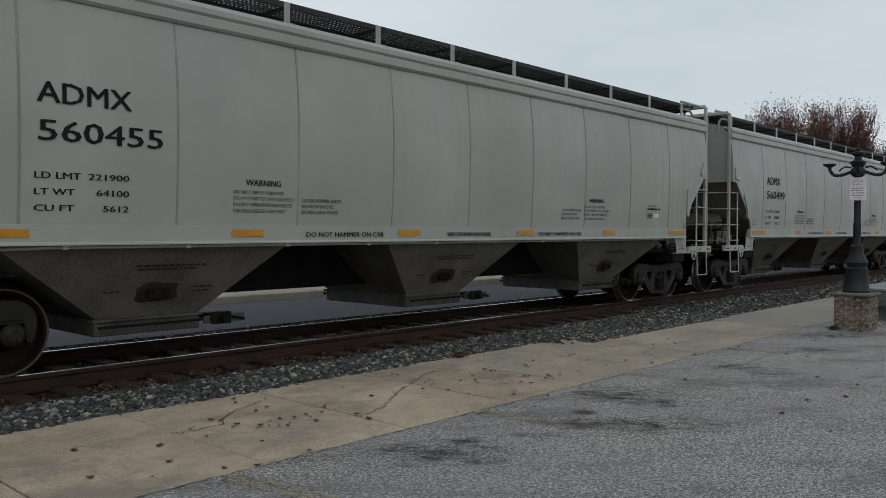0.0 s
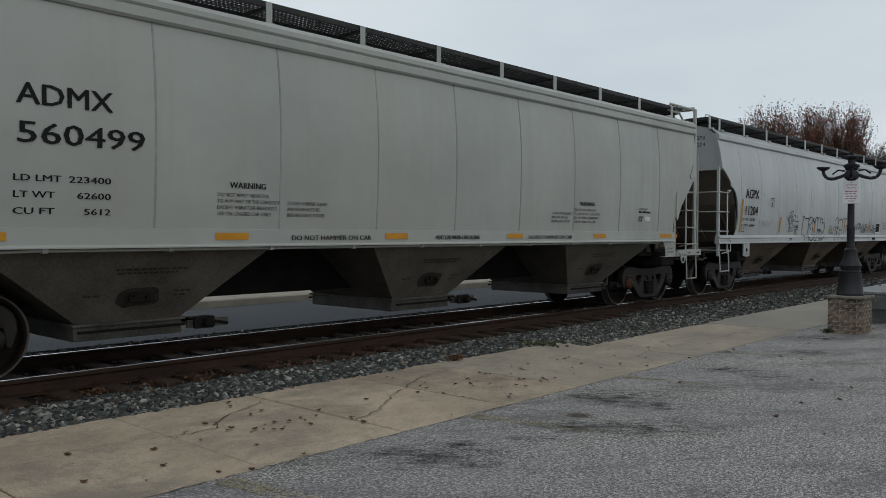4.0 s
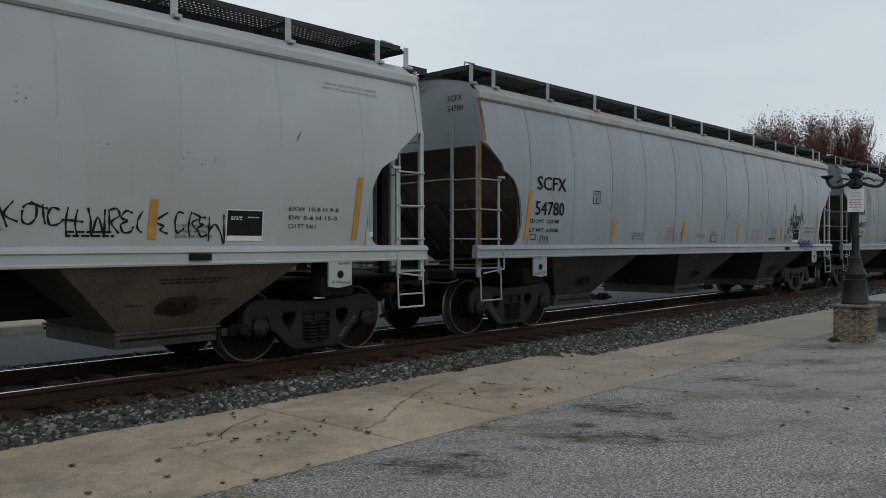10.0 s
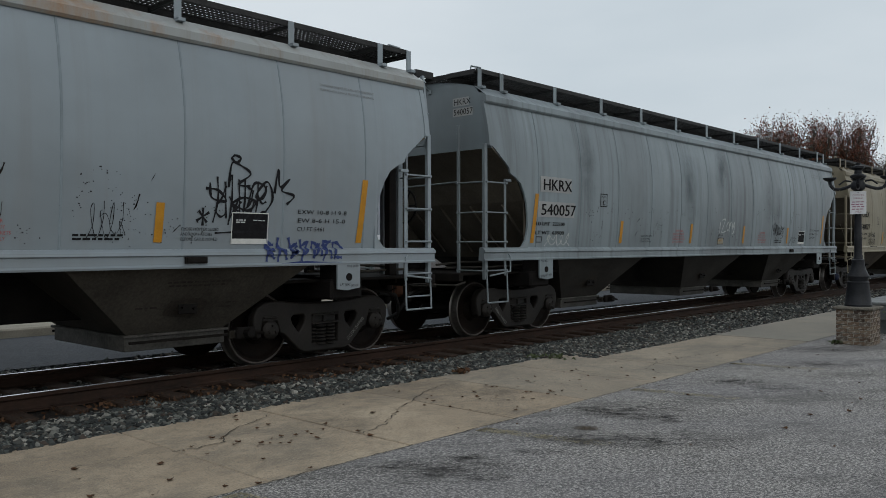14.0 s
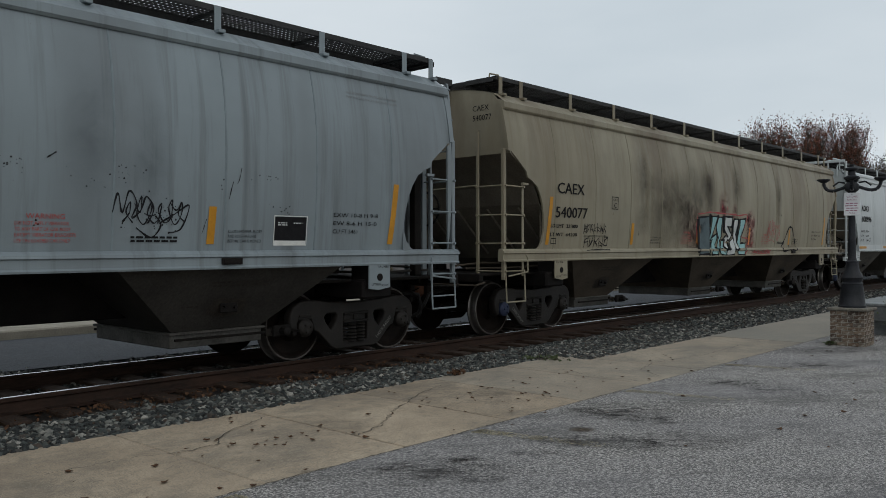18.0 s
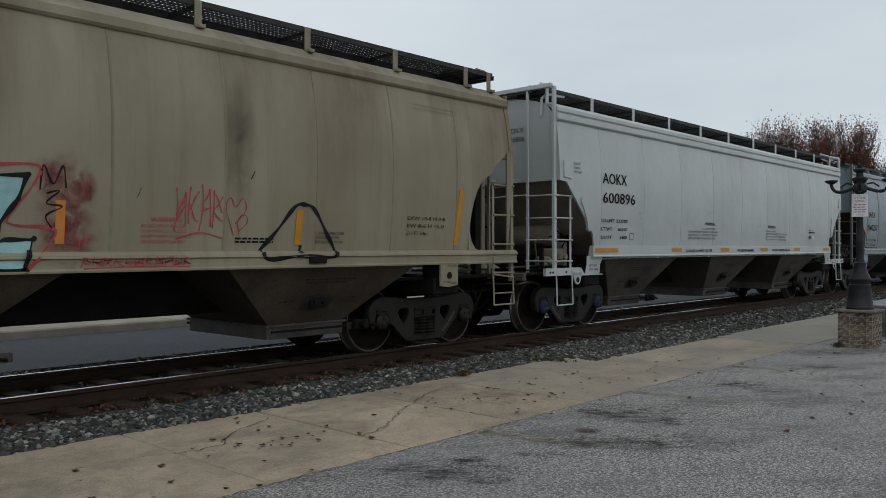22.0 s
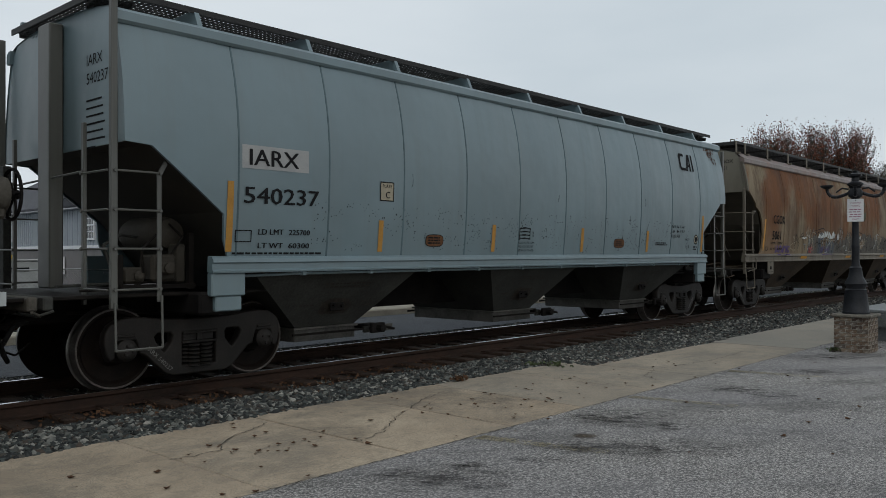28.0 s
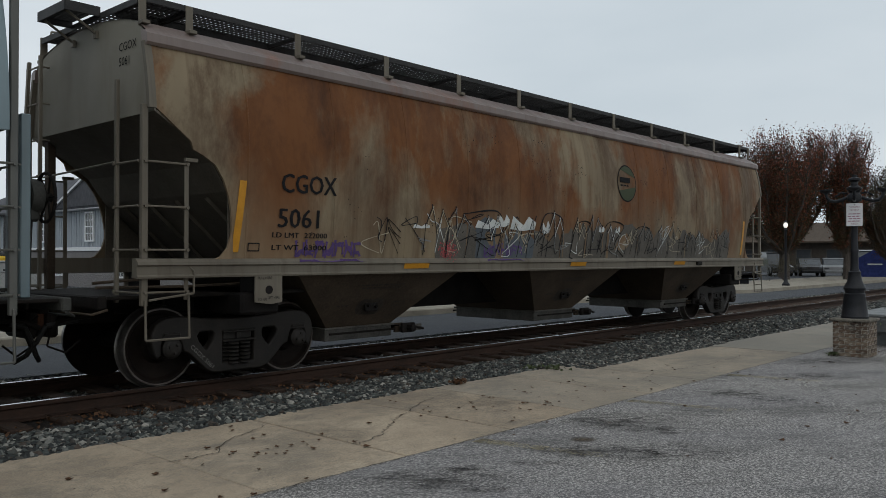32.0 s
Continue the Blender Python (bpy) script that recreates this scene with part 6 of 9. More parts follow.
        for i, body in enumerate(("OWNERSHIP SUBJECT TO A SECURITY AGREEMENT", "FILED WITH THE SURFACE TRANSPORTATION BOARD")):
            words(sh, car, body, 14.25, 3.52 - 0.06 * i, cap(0.028), M["grey_pen"], 0.92)
    outline_box(sh, car, 0.70, 1.56, 0.16, 0.10, 0.012, M["black"])
    part("placard_holder", Geo().box(12.35, 12.62, -1.60, -1.625, 1.32, 1.395, 0.006).box(12.37, 12.60, -1.62, -1.632, 1.335, 1.38), M["cast"], car, "small dark placard holder")
    end_words(sh, car, (mark, number), -0.82, 3.77, 0.095)


round_writing(s3, c3, "AGPX", "11204", ("222200", "63800"), 30, mat=M["ochre"], th=1.2)
round_writing(s4, c4, "SCFX", "54780", ("222100", "63900"), 40, th=1.2, ex=13.86, slip=0.12, stripes=(0.66, 3.36, 6.28, 9.2, 12.07, 14.94))
round_writing(s5, c5, "HKRX", "540057", ("222100", "63900"), 50, patches=True, nw=1.02, ex=13.98, stripes=(0.66, 3.45, 6.42, 9.28, 12.24, 15.08), slip=0.25)
round_writing(s6, c6, "CAEX", "540077", ("221800", "64200"), 60, nw=1.0, panel=False, ex=14.08, slip=0.3, stripes=(0.66, 3.5, 12.24, 15.2))
for x in (6.45, 9.36):
    patch(s6, c6, x, 1.55, 0.09, 0.42, M["orange_tag"], "reflector", "oversprayed amber strip", 0.003)
round_writing(s9, c9, "CGOX", "5061", ("222000", "63000"), 70, 0.30, -0.13, stripes=(0.60, 15.0), plate=False, small=False, nw=0.62, th=1.2)
for i, y in enumerate((-0.80, -0.80)):
    w = (0.34, 0.42)[i]
    part("lettering_patch", Geo().add([(s5.xe + 0.0105, y, 3.75 - 0.165 * i), (s5.xe + 0.0105, y - w, 3.75 - 0.165 * i), (s5.xe + 0.0105, y - w, 3.885 - 0.165 * i), (s5.xe + 0.0105, y, 3.885 - 0.165 * i)], [(0, 1, 2, 3)]), M["pale_patch"], c5, "pale lettering patch")
for x in (3.21, 7.35, 11.3):
    patch(s9, c9, x, 1.335, 0.5, 0.07, M["yellow"], "reflector", "amber reflective strip", lift=0.006)

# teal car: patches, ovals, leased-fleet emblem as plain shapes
patch(s8, c8, 1.13, 2.49, 0.95, 0.27, M["pale_patch"], "lettering_patch", "pale lettering patch", 0.002)
words(s8, c8, "IARX", 1.20, 2.53, cap(0.19), wide=0.72)
words(s8, c8, "540237", 1.14, 2.09, cap(0.19), wide=1.10)
for i, (a, b) in enumerate((("LD LMT", "225700"), ("LT WT", "60300"))):
    words(s8, c8, a, 1.36, 1.73 - 0.16 * i, cap(0.065), wide=0.36)
    words(s8, c8, b, 1.80, 1.73 - 0.16 * i, cap(0.065), wide=0.32)
bars(s8, c8, 1.03, 1.50, 1.35, 0.022, 1, None, 80)
outline_box(s8, c8, 1.06, 1.64, 0.22, 0.14, 0.012, M["black"])
for i, x in enumerate((0.94, 3.28, 5.70, 8.24, 10.65, 13.16)):
    patch(s8, c8, x, 1.53, 0.085, 0.80 if i in (0, 5) else 0.42, M["ochre"], "reflector", "upright faded orange reflective strip", 0.004)
for i, x in enumerate((4.20, 9.39)):
    n = 24
    for k, (a, b, mt, lf) in enumerate(((0.19, 0.09, M["black"], 0.003), (0.178, 0.08, M["badge"], 0.005))):
        pts = [(a * math.copysign(abs(math.cos(6.283 * j / n)) ** 0.6, math.cos(6.283 * j / n)), b * math.copysign(abs(math.sin(6.283 * j / n)) ** 0.6, math.sin(6.283 * j / n))) for j in range(n)]
        decal("emblem", s8, x + 0.19, 1.69, pts, [tuple(range(n))], mt, c8, lf, "rounded builder emblem")
    bars(s8, c8, x + 0.05, 1.72, 0.28, 0.022, 3, M["black"], 81).location = (0, -0.006, 0)
strokes(s8, c8, 6.42, 1.72, [[(0, 0.9), (0.5, 1.0), (1.0, 0.92)], [(0.0, 0.65), (0.5, 0.7), (1.0, 0.66)], [(0.02, 0.4), (0.5, 0.42), (0.98, 0.4)], [(0.05, 0.1), (0.5, 0.15), (0.95, 0.1)], [(0.0, 0.0), (0.02, 1.0)], [(1.0, 0.05), (0.98, 1.0)], [(1.3, 0.3), (1.28, 0.7)]], 0.028, M["black"], "stencil_panel", "worn black stencil block", sx=0.28, sz=0.2)
for i, body in enumerate(("CLOSE HOPPER SLIDES", "AND ROOF HATCHES", "BEFORE CAR IS MOVED")):
    words(s8, c8, body, 6.40, 1.66 - 0.062 * i, cap(0.034), None, (0.42, 0.40, 0.42)[i])
bars(s8, c8, 11.03, 1.70, 0.55, 0.022, 2, None, 84)
for i, (body, long) in enumerate((("EX W 10-8  H   4-8", 0.55), ("E W     8-4  H 15-1", 0.55), ("CU FT 5431", 0.36))):
    words(s8, c8, body, 11.72, 2.03 - 0.1 * i, cap(0.062), wide=long)
for body, x, z, long in (("READY", 12.36, 1.765, 0.2), ("2", 12.44, 1.695, 0.035), ("DYE", 12.39, 1.62, 0.17)):
    words(s8, c8, body, x, z, cap(0.052), M["spray"], long, "graffiti")
strokes(s8, c8, 12.36, 1.55, [[(0.10, 0.0), (0.10, 0.03), (0.10, 0.06)], [(0.10, 0.28), (0.10, 0.31), (0.10, 0.34)], [(0.06, 0.28), (0.05, 0.30), (0.04, 0.32)], [(0.14, 0.28), (0.15, 0.30), (0.16, 0.32)]], 0.008, M["spray"], "graffiti", "thin pen rays round the words")
n = 24
for a, mt, lf in ((0.11, "black", 0.003), (0.085, "cream", 0.005), (0.06, "black", 0.007)):
    decal("emblem", s8, 12.89, 1.80, [(a * math.cos(6.283 * k / n), a * math.sin(6.283 * k / n)) for k in range(n)], [tuple(range(n))], M[mt], c8, lf, "small round emblem")
bars(s8, c8, 12.78, 1.62, 0.22, 0.028, 2, None, 87)
patch(s8, c8, 3.29, 2.22, 0.24, 0.24, M["cream"], "plate_patch", "cream plate patch", 0.002)
outline_box(s8, c8, 3.28, 2.21, 0.26, 0.26, 0.014, M["black"])
words(s8, c8, "PLATE", 3.32, 2.39, cap(0.045), wide=0.18)
words(s8, c8, "C", 3.375, 2.25, cap(0.09))
mark = [[(0.0, 0.06), (0.065, 0.09), (0.065, 0.27), (0.0, 0.32)], [(0.0, 0.32), (0.065, 0.27), (0.10, 0.31), (0.24, 0.31), (0.24, 0.37), (0.05, 0.37)], [(0.0, 0.06), (0.05, 0.0), (0.24, 0.0), (0.27, 0.06), (0.09, 0.06), (0.065, 0.09)],
        [(0.27, 0.0), (0.345, 0.0), (0.455, 0.28), (0.455, 0.37), (0.42, 0.37)], [(0.455, 0.0), (0.52, 0.0), (0.52, 0.37), (0.455, 0.37)], [(0.39, 0.09), (0.455, 0.09), (0.455, 0.145), (0.41, 0.145)], [(0.59, 0.0), (0.66, 0.0), (0.66, 0.37), (0.59, 0.37)]]
at = [sum(len(m) for m in mark[:i]) for i in range(len(mark))]
decal("fleet_emblem", s8, 12.16, 3.29, [p for m in mark for p in m], [tuple(range(at[i], at[i] + len(m))) for i, m in enumerate(mark)], M["black"], c8, 0.006, "black painted fleet emblem")
for i, body in enumerate(("IARX", "540237")):
    vs, fs = letters(body, cap(0.12))
    for a, b in glyphs(vs, fs):
        part("letter", Geo().add([(s8.xe + 0.008, -0.72 - v[0], 3.55 - 0.2 * i + v[1]) for v in a], b), M["black"], c8)
g = Geo()
r = random.Random(5)
for i in range(7):
    y, w = -0.72, r.uniform(0.22, 0.46)
    g.add([(s8.xe + 0.008, y, 3.16 - i * 0.085), (s8.xe + 0.008, y - w, 3.16 - i * 0.085), (s8.xe + 0.008, y - w, 3.18 - i * 0.085), (s8.xe + 0.008, y, 3.18 - i * 0.085)], [(0, 1, 2, 3)])
part("small_print", g, M["black"], c8)["kind"] = "stuff"

def specks(sh, car, n, x0, x1, z0, z1, mat, seed, label, big=0.012):
    """Paint chips: tiny ragged flecks gathered in loose clusters."""
    r, pts, fs = random.Random(seed), [], []
    while len(fs) < n:
        cx, cz = r.uniform(x0, x1), r.uniform(z0, z1)
        for k in range(r.randrange(2, 16)):
            u, v, s = cx + r.gauss(0, 0.09) - x0, min(z1, cz + r.gauss(0, 0.06)) - z0, r.uniform(0.003, big)
            b = len(pts)
            pts += [(u - s, v - s * r.uniform(0.4, 1.2)), (u + s, v - s * 0.6), (u + s * 0.7, v + s * r.uniform(0.5, 1.4)), (u - s * 0.8, v + s * 0.8)]
            fs.append((b, b + 1, b + 2, b + 3))
    ob = decal("chipped_paint", sh, x0, z0, pts, fs, mat, car, 0.002, label)
    ob["kind"] = "stuff"
    return ob


# rust that has run down the leading corner of the blue-grey car
M["amber_rust"] = plain("amber_rust_run", (0.09, 0.045, 0.018), (0.24, 0.14, 0.05), 7.0, 0.8, 0.0, 0.002, 40, (1, 1, 0.3))
part("rust_run", Geo().box(-0.617, -0.544, -1.5585, -1.553, 1.15, 3.08), M["amber_rust"], c4, "amber rust run on the corner post")
part("rust_run", Geo().prism([(-s4.half(z) - 0.016, z) for z in (3.08, 3.3, 3.55, 3.76)] + [(-s4.half(z) - 0.006, z) for z in (3.76, 3.55, 3.3, 3.08)], -0.562, -0.490, "x"), M["amber_rust"], c4, "amber rust run on the corner post")

# ---- graffiti ----
# off-white car: a scribble, two throw-ups in black outline with pale fill, and a row of marks
def tagged_on(sh, car, lines, w, mat, label):
    """Spray strokes given in the car's own metres."""
    return strokes(sh, car, 0.0, 0.0, lines, w, M[mat], "graffiti", label)


tagged_on(s3, c3, [[(3.77, 1.99), (3.89, 1.9), (3.97, 1.78)], [(3.92, 2.03), (3.94, 1.9), (3.92, 1.83)], [(3.91, 1.9), (4.02, 1.96), (4.05, 1.66)],
                   [(4.02, 1.96), (3.99, 2.05), (4.19, 2.15), (4.27, 2.14), (4.22, 2.06), (4.07, 1.99), (4.02, 1.9), (4.07, 1.78), (4.19, 1.85), (4.15, 1.95), (4.25, 2.0), (4.25, 1.91), (4.19, 1.8)],
                   [(4.29, 1.91), (4.32, 1.76), (4.57, 1.73), (4.75, 1.69), (4.62, 1.81)]], 0.026, "spray", "black spray-painted scribble")
tagged_on(s3, c3, [[(4.34, 2.0), (4.43, 2.06), (4.47, 1.98), (4.42, 1.88), (4.33, 1.9), (4.34, 2.0)], [(4.57, 2.05), (4.62, 1.98), (4.62, 1.87)], [(4.46, 1.87), (4.76, 1.86)], [(4.47, 1.61), (4.53, 1.72), (4.51, 1.48)],
                   [(4.52, 1.72), (4.64, 1.72), (4.6, 1.61), (4.62, 1.45)], [(4.56, 1.62), (4.73, 1.64)], [(4.71, 1.52), (4.73, 1.53)]], 0.026, "spray", "black spray-painted scribble")
tagged_on(s3, c3, [[(3.99, 1.37), (4.1, 1.39), (4.2, 1.38)], [(4.0, 1.34), (4.12, 1.35), (4.18, 1.34)]], 0.03, "blue_tag", "dark smear on the sill")
# two rounded outlines with a pale fill
BUBBLES = (
    ([[(5.05, 2.01), (5.13, 1.97), (5.11, 1.77), (5.06, 1.61), (5.11, 1.47), (5.2, 1.45), (5.24, 1.49)], [(5.14, 2.04), (5.28, 1.97), (5.49, 1.96), (5.63, 1.98), (5.67, 2.02)],
      [(5.63, 1.98), (5.59, 1.85), (5.65, 1.72), (5.61, 1.55), (5.48, 1.46), (5.54, 1.41)], [(5.24, 1.41), (5.27, 1.31), (5.4, 1.26), (5.53, 1.29), (5.56, 1.38)]],),
    ([[(5.61, 1.87), (5.74, 1.99), (5.87, 2.0), (5.97, 1.9), (6.02, 1.72), (6.0, 1.51), (5.95, 1.37), (5.82, 1.32), (5.68, 1.34), (5.58, 1.41)], [(5.7, 1.82), (5.78, 1.72), (5.86, 1.64)], [(5.88, 1.85), (5.74, 1.73)],
      [(5.97, 1.9), (6.05, 1.99), (6.06, 1.95), (6.0, 1.88)], [(6.05, 1.86), (6.14, 1.9), (6.16, 1.99), (6.14, 1.82)]],),
    ([[(6.14, 1.83), (6.23, 1.98), (6.32, 2.01), (6.41, 1.95), (6.43, 1.69), (6.51, 1.64), (6.75, 1.64), (6.87, 1.55), (6.85, 1.4), (6.78, 1.34)], [(6.41, 1.92), (6.51, 2.01), (6.62, 1.99), (6.66, 1.84), (6.65, 1.75)],
      [(6.66, 1.92), (6.75, 1.99), (6.85, 1.94), (6.86, 1.81)], [(6.85, 1.81), (6.95, 1.87), (7.08, 1.81), (7.11, 1.7), (7.06, 1.59), (6.93, 1.53)]],),
    ([[(6.43, 1.51), (6.49, 1.62), (6.55, 1.61), (6.53, 1.4), (6.49, 1.32), (6.39, 1.28), (6.27, 1.31), (6.23, 1.37), (6.23, 1.51)], [(6.63, 1.51), (6.68, 1.61), (6.78, 1.59)], [(6.0, 1.37), (6.12, 1.32), (6.21, 1.33)],
      [(6.53, 1.37), (6.6, 1.37), (6.7, 1.28), (6.78, 1.38)]],),
    ([[(7.93, 1.43), (7.96, 1.59), (8.05, 1.71), (8.17, 1.74), (8.22, 1.67), (8.2, 1.47)], [(8.11, 1.63), (8.1, 1.51)], [(8.11, 1.75), (8.13, 1.94), (8.29, 2.03), (8.44, 1.98), (8.46, 1.84), (8.4, 1.72), (8.35, 1.55)],
      [(7.99, 1.39), (8.08, 1.27), (8.29, 1.28), (8.35, 1.37)]],),
    ([[(8.41, 1.39), (8.37, 1.55), (8.44, 1.72), (8.54, 1.74), (8.62, 1.65), (8.73, 1.62), (8.85, 1.68), (8.91, 1.85), (8.83, 1.91)], [(8.47, 1.95), (8.54, 1.94), (8.66, 1.98), (8.8, 1.98), (8.88, 1.89)],
      [(8.83, 1.94), (8.99, 2.02), (9.12, 1.99)], [(8.54, 1.47), (8.51, 1.54), (8.55, 1.57)], [(8.69, 1.55), (8.67, 1.47)], [(8.35, 1.35), (8.47, 1.26), (8.66, 1.29), (8.75, 1.39)]],),
    ([[(9.12, 1.97), (9.28, 2.02), (9.53, 1.98), (9.65, 1.82), (9.6, 1.6), (9.42, 1.45), (9.26, 1.43)], [(8.85, 1.38), (8.99, 1.28), (9.19, 1.3), (9.28, 1.38)],
      [(9.15, 1.74), (9.28, 1.8), (9.43, 1.75), (9.39, 1.66), (9.26, 1.64), (9.28, 1.56)], [(8.91, 1.6), (8.92, 1.43)]],))
for (lines,) in BUBBLES:
    tagged_on(s3, c3, lines, 0.034, "spray", "rounded spray outline in black")


def scribble(n, seed, slant=0.15):
    """Loose running loops of a fast pen, n waves long, with a few cross strokes."""
    r, out, line = random.Random(seed), [], []
    for i in range(n * 4 + 1):
        u, k = i / (n * 4), i % 4
        v = (r.uniform(0.0, 0.15), r.uniform(0.3, 0.6), r.uniform(0.75, 1.0), r.uniform(0.35, 0.7))[k]
        line.append((u + (0.0, 0.35, 0.1, -0.45)[k] / n + slant * v / n, v))
        if r.random() < 0.12 and len(line) > 4:
            out.append(line)
            line = [(u + 0.02, r.random())]
    out.append(line)
    for i in range(max(1, n // 3)):
        u, v = r.random() * 0.9, r.uniform(0.2, 0.8)
        out.append([(u, v), (u + 0.6 / n, v + r.uniform(-0.3, 0.3)), (u + 1.1 / n, v + r.uniform(-0.2, 0.2))])
    return [l for l in out if len(l) > 1]


def marks(n, seed, wild=0.12):
    """A row of n crowded angular spray marks, each a stem with a few short slanting strokes."""
    r, out = random.Random(seed), []
    j = lambda: r.uniform(-wild, wild)
    for i in range(n):
        x0, w = i / n, 0.8 / n
        base, top = r.uniform(-0.1, 0.15), r.uniform(0.85, 1.1)
        out.append([(x0 + j() * w, base), (x0 + (0.15 + j()) * w, (base + top) / 2), (x0 + (0.1 + j()) * w, top)])
        for k in range(r.choice((2, 3, 3))):
            ya, yb = r.uniform(0, 1), r.uniform(0, 1)
            out.append([(x0 + (0.1 + j()) * w, ya), (x0 + (0.6 + j()) * w, (ya + yb) / 2 + j()), (x0 + (1.0 + j()) * w, yb)])
        if r.random() < 0.4:
            out.append([(x0 + w * (1 + j()), base + 0.1), (x0 + w * (0.95 + j()), top - 0.1)])
    out.append([(0.02, -0.25), (0.5, -0.18 + j()), (0.97, -0.22)])
    return out


tagged_on(s3, c3, [[(10.45, 1.85), (10.48, 1.77), (10.52, 1.66)], [(10.57, 1.9), (10.49, 1.78), (10.61, 1.71)], [(10.65, 1.84), (10.7, 1.88), (10.77, 1.86), (10.77, 1.75), (10.71, 1.69), (10.65, 1.72), (10.65, 1.82)],
                   [(10.72, 1.9), (10.8, 1.86), (10.88, 1.84)], [(10.83, 1.88), (10.84, 1.78), (10.86, 1.69)], [(10.99, 1.83), (10.92, 1.85), (10.88, 1.78), (10.9, 1.69), (10.97, 1.69), (11.03, 1.74)],
                   [(11.07, 1.86), (11.05, 1.73), (11.06, 1.59)], [(11.16, 1.84), (11.14, 1.71), (11.16, 1.59)], [(11.01, 1.74), (11.12, 1.73), (11.22, 1.72)]], 0.026, "spray", "black spray-painted tag")
tagged_on(s3, c3, [[(11.26, 1.86), (11.29, 1.74), (11.3, 1.58), (11.36, 1.77), (11.43, 1.59), (11.43, 1.71), (11.43, 1.85)], [(11.47, 1.85), (11.48, 1.71), (11.48, 1.62)], [(11.47, 1.84), (11.55, 1.86), (11.58, 1.79), (11.5, 1.72), (11.58, 1.61)],
                   [(11.72, 1.82), (11.65, 1.84), (11.6, 1.77), (11.67, 1.74), (11.6, 1.7), (11.63, 1.62), (11.71, 1.63), (11.73, 1.68)], [(11.83, 1.84), (11.78, 1.75), (11.78, 1.66), (11.83, 1.62)], [(11.96, 1.85), (11.95, 1.69), (11.96, 1.59)],
                   [(12.12, 1.84), (11.98, 1.74), (12.07, 1.69), (12.03, 1.65), (12.12, 1.61)]], 0.026, "spray", "black spray-painted tag")
tagged_on(s3, c3, [[(12.3, 1.83), (12.23, 1.84), (12.2, 1.73), (12.23, 1.62), (12.31, 1.67)], [(12.39, 1.85), (12.36, 1.7), (12.38, 1.58)], [(12.4, 1.84), (12.5, 1.79), (12.4, 1.73), (12.49, 1.63)],
                   [(12.57, 1.79), (12.5, 1.79), (12.49, 1.73), (12.54, 1.71), (12.47, 1.67), (12.52, 1.58), (12.59, 1.61)], [(12.61, 1.8), (12.61, 1.64), (12.61, 1.53)], [(12.61, 1.64), (12.68, 1.72), (12.75, 1.64), (12.81, 1.5), (12.8, 1.67), (12.79, 1.83)]], 0.026, "spray", "black spray-painted tag")
strokes(s3, c3, 1.80, 1.70, marks(7, 8), 0.008, M["grey_pen"], "graffiti", "faint grey pen scribble", sx=0.85, sz=0.17)
strokes(s4, c4, 0.95, 1.50, scribble(4, 12), 0.012, M["spray"], "graffiti", "small pen scribble", sx=0.28, sz=0.16)
strokes(s5, c5, 0.95, 1.50, scribble(4, 14), 0.02, M["white_tag"], "graffiti", "pale scribble", sx=0.75, sz=0.24)
strokes(s5, c5, 7.81, 1.78, [[(0.05, 0.3), (0.1, 0.7), (0.08, 0.0)], [(0.2, 0.85), (0.4, 0.9), (0.2, 0.1), (0.45, 0.15)], [(0.5, 0.5), (0.6, 0.75), (0.7, 0.4), (0.58, 0.2), (0.5, 0.5)], [(0.72, 0.15), (0.75, 0.7), (0.84, 0.75)], [(0.86, 0.7), (0.9, 0.3), (1.0, 0.75), (0.98, 0.1), (0.88, 0.0)]], 0.03, M["white_tag"], "graffiti", "chalky white spray marks", sx=0.88, sz=0.36)
lo5 = [[(0.0, 0.5), (0.06, 0.9), (0.12, 0.5), (0.2, 0.95), (0.3, 0.7), (0.24, 0.4), (0.35, 0.55), (0.42, 0.85), (0.52, 0.6), (0.45, 0.3)], [(0.3, 0.2), (0.5, 0.0), (0.62, 0.25), (0.55, 0.45)], [(0.6, 0.3), (0.8, 0.5), (1.0, 0.7), (0.9, 0.2), (0.72, 0.1)]]
strokes(s5, c5, 11.1, 1.62, lo5, 0.022, M["spray"], "graffiti", "black spray scribble", sx=0.85, sz=0.5)
strokes(s5, c5, 11.2, 1.75, scribble(6, 19), 0.018, M["spray"], "graffiti", "black spray scribble", sx=0.7, sz=0.3)
# blue-grey car: a tall black tag with a crown dot, blue marks on the sill
tag4 = [[(0.36, 1.0), (0.42, 0.96), (0.38, 0.9), (0.33, 0.95), (0.36, 1.0)], [(0.30, 0.55), (0.33, 0.88), (0.42, 0.86), (0.52, 0.75), (0.40, 0.6), (0.52, 0.58)], [(0.12, 0.6), (0.14, 0.4), (0.28, 0.36), (0.2, 0.5), (0.08, 0.52)],
        [(0.5, 0.3), (0.56, 0.62), (0.68, 0.58), (0.66, 0.42), (0.58, 0.45), (0.7, 0.66), (0.76, 0.4), (0.62, 0.12)], [(0.78, 0.5), (0.82, 0.85), (0.84, 0.6), (0.95, 0.72), (0.86, 0.55), (1.0, 0.48), (0.92, 0.35)],
        [(0.34, 0.34), (0.46, 0.42), (0.58, 0.36), (0.5, 0.24), (0.34, 0.32)], [(0.0, 0.08), (0.12, 0.2)], [(0.02, 0.22), (0.1, 0.06)], [(0.06, 0.26), (0.06, 0.02)], [(0.66, 0.06), (0.68, 0.0)]]
strokes(s4, c4, 12.5, 1.72, tag4, 0.036, M["spray"], "graffiti", "black spray-painted tag", sx=1.3, sz=0.82)
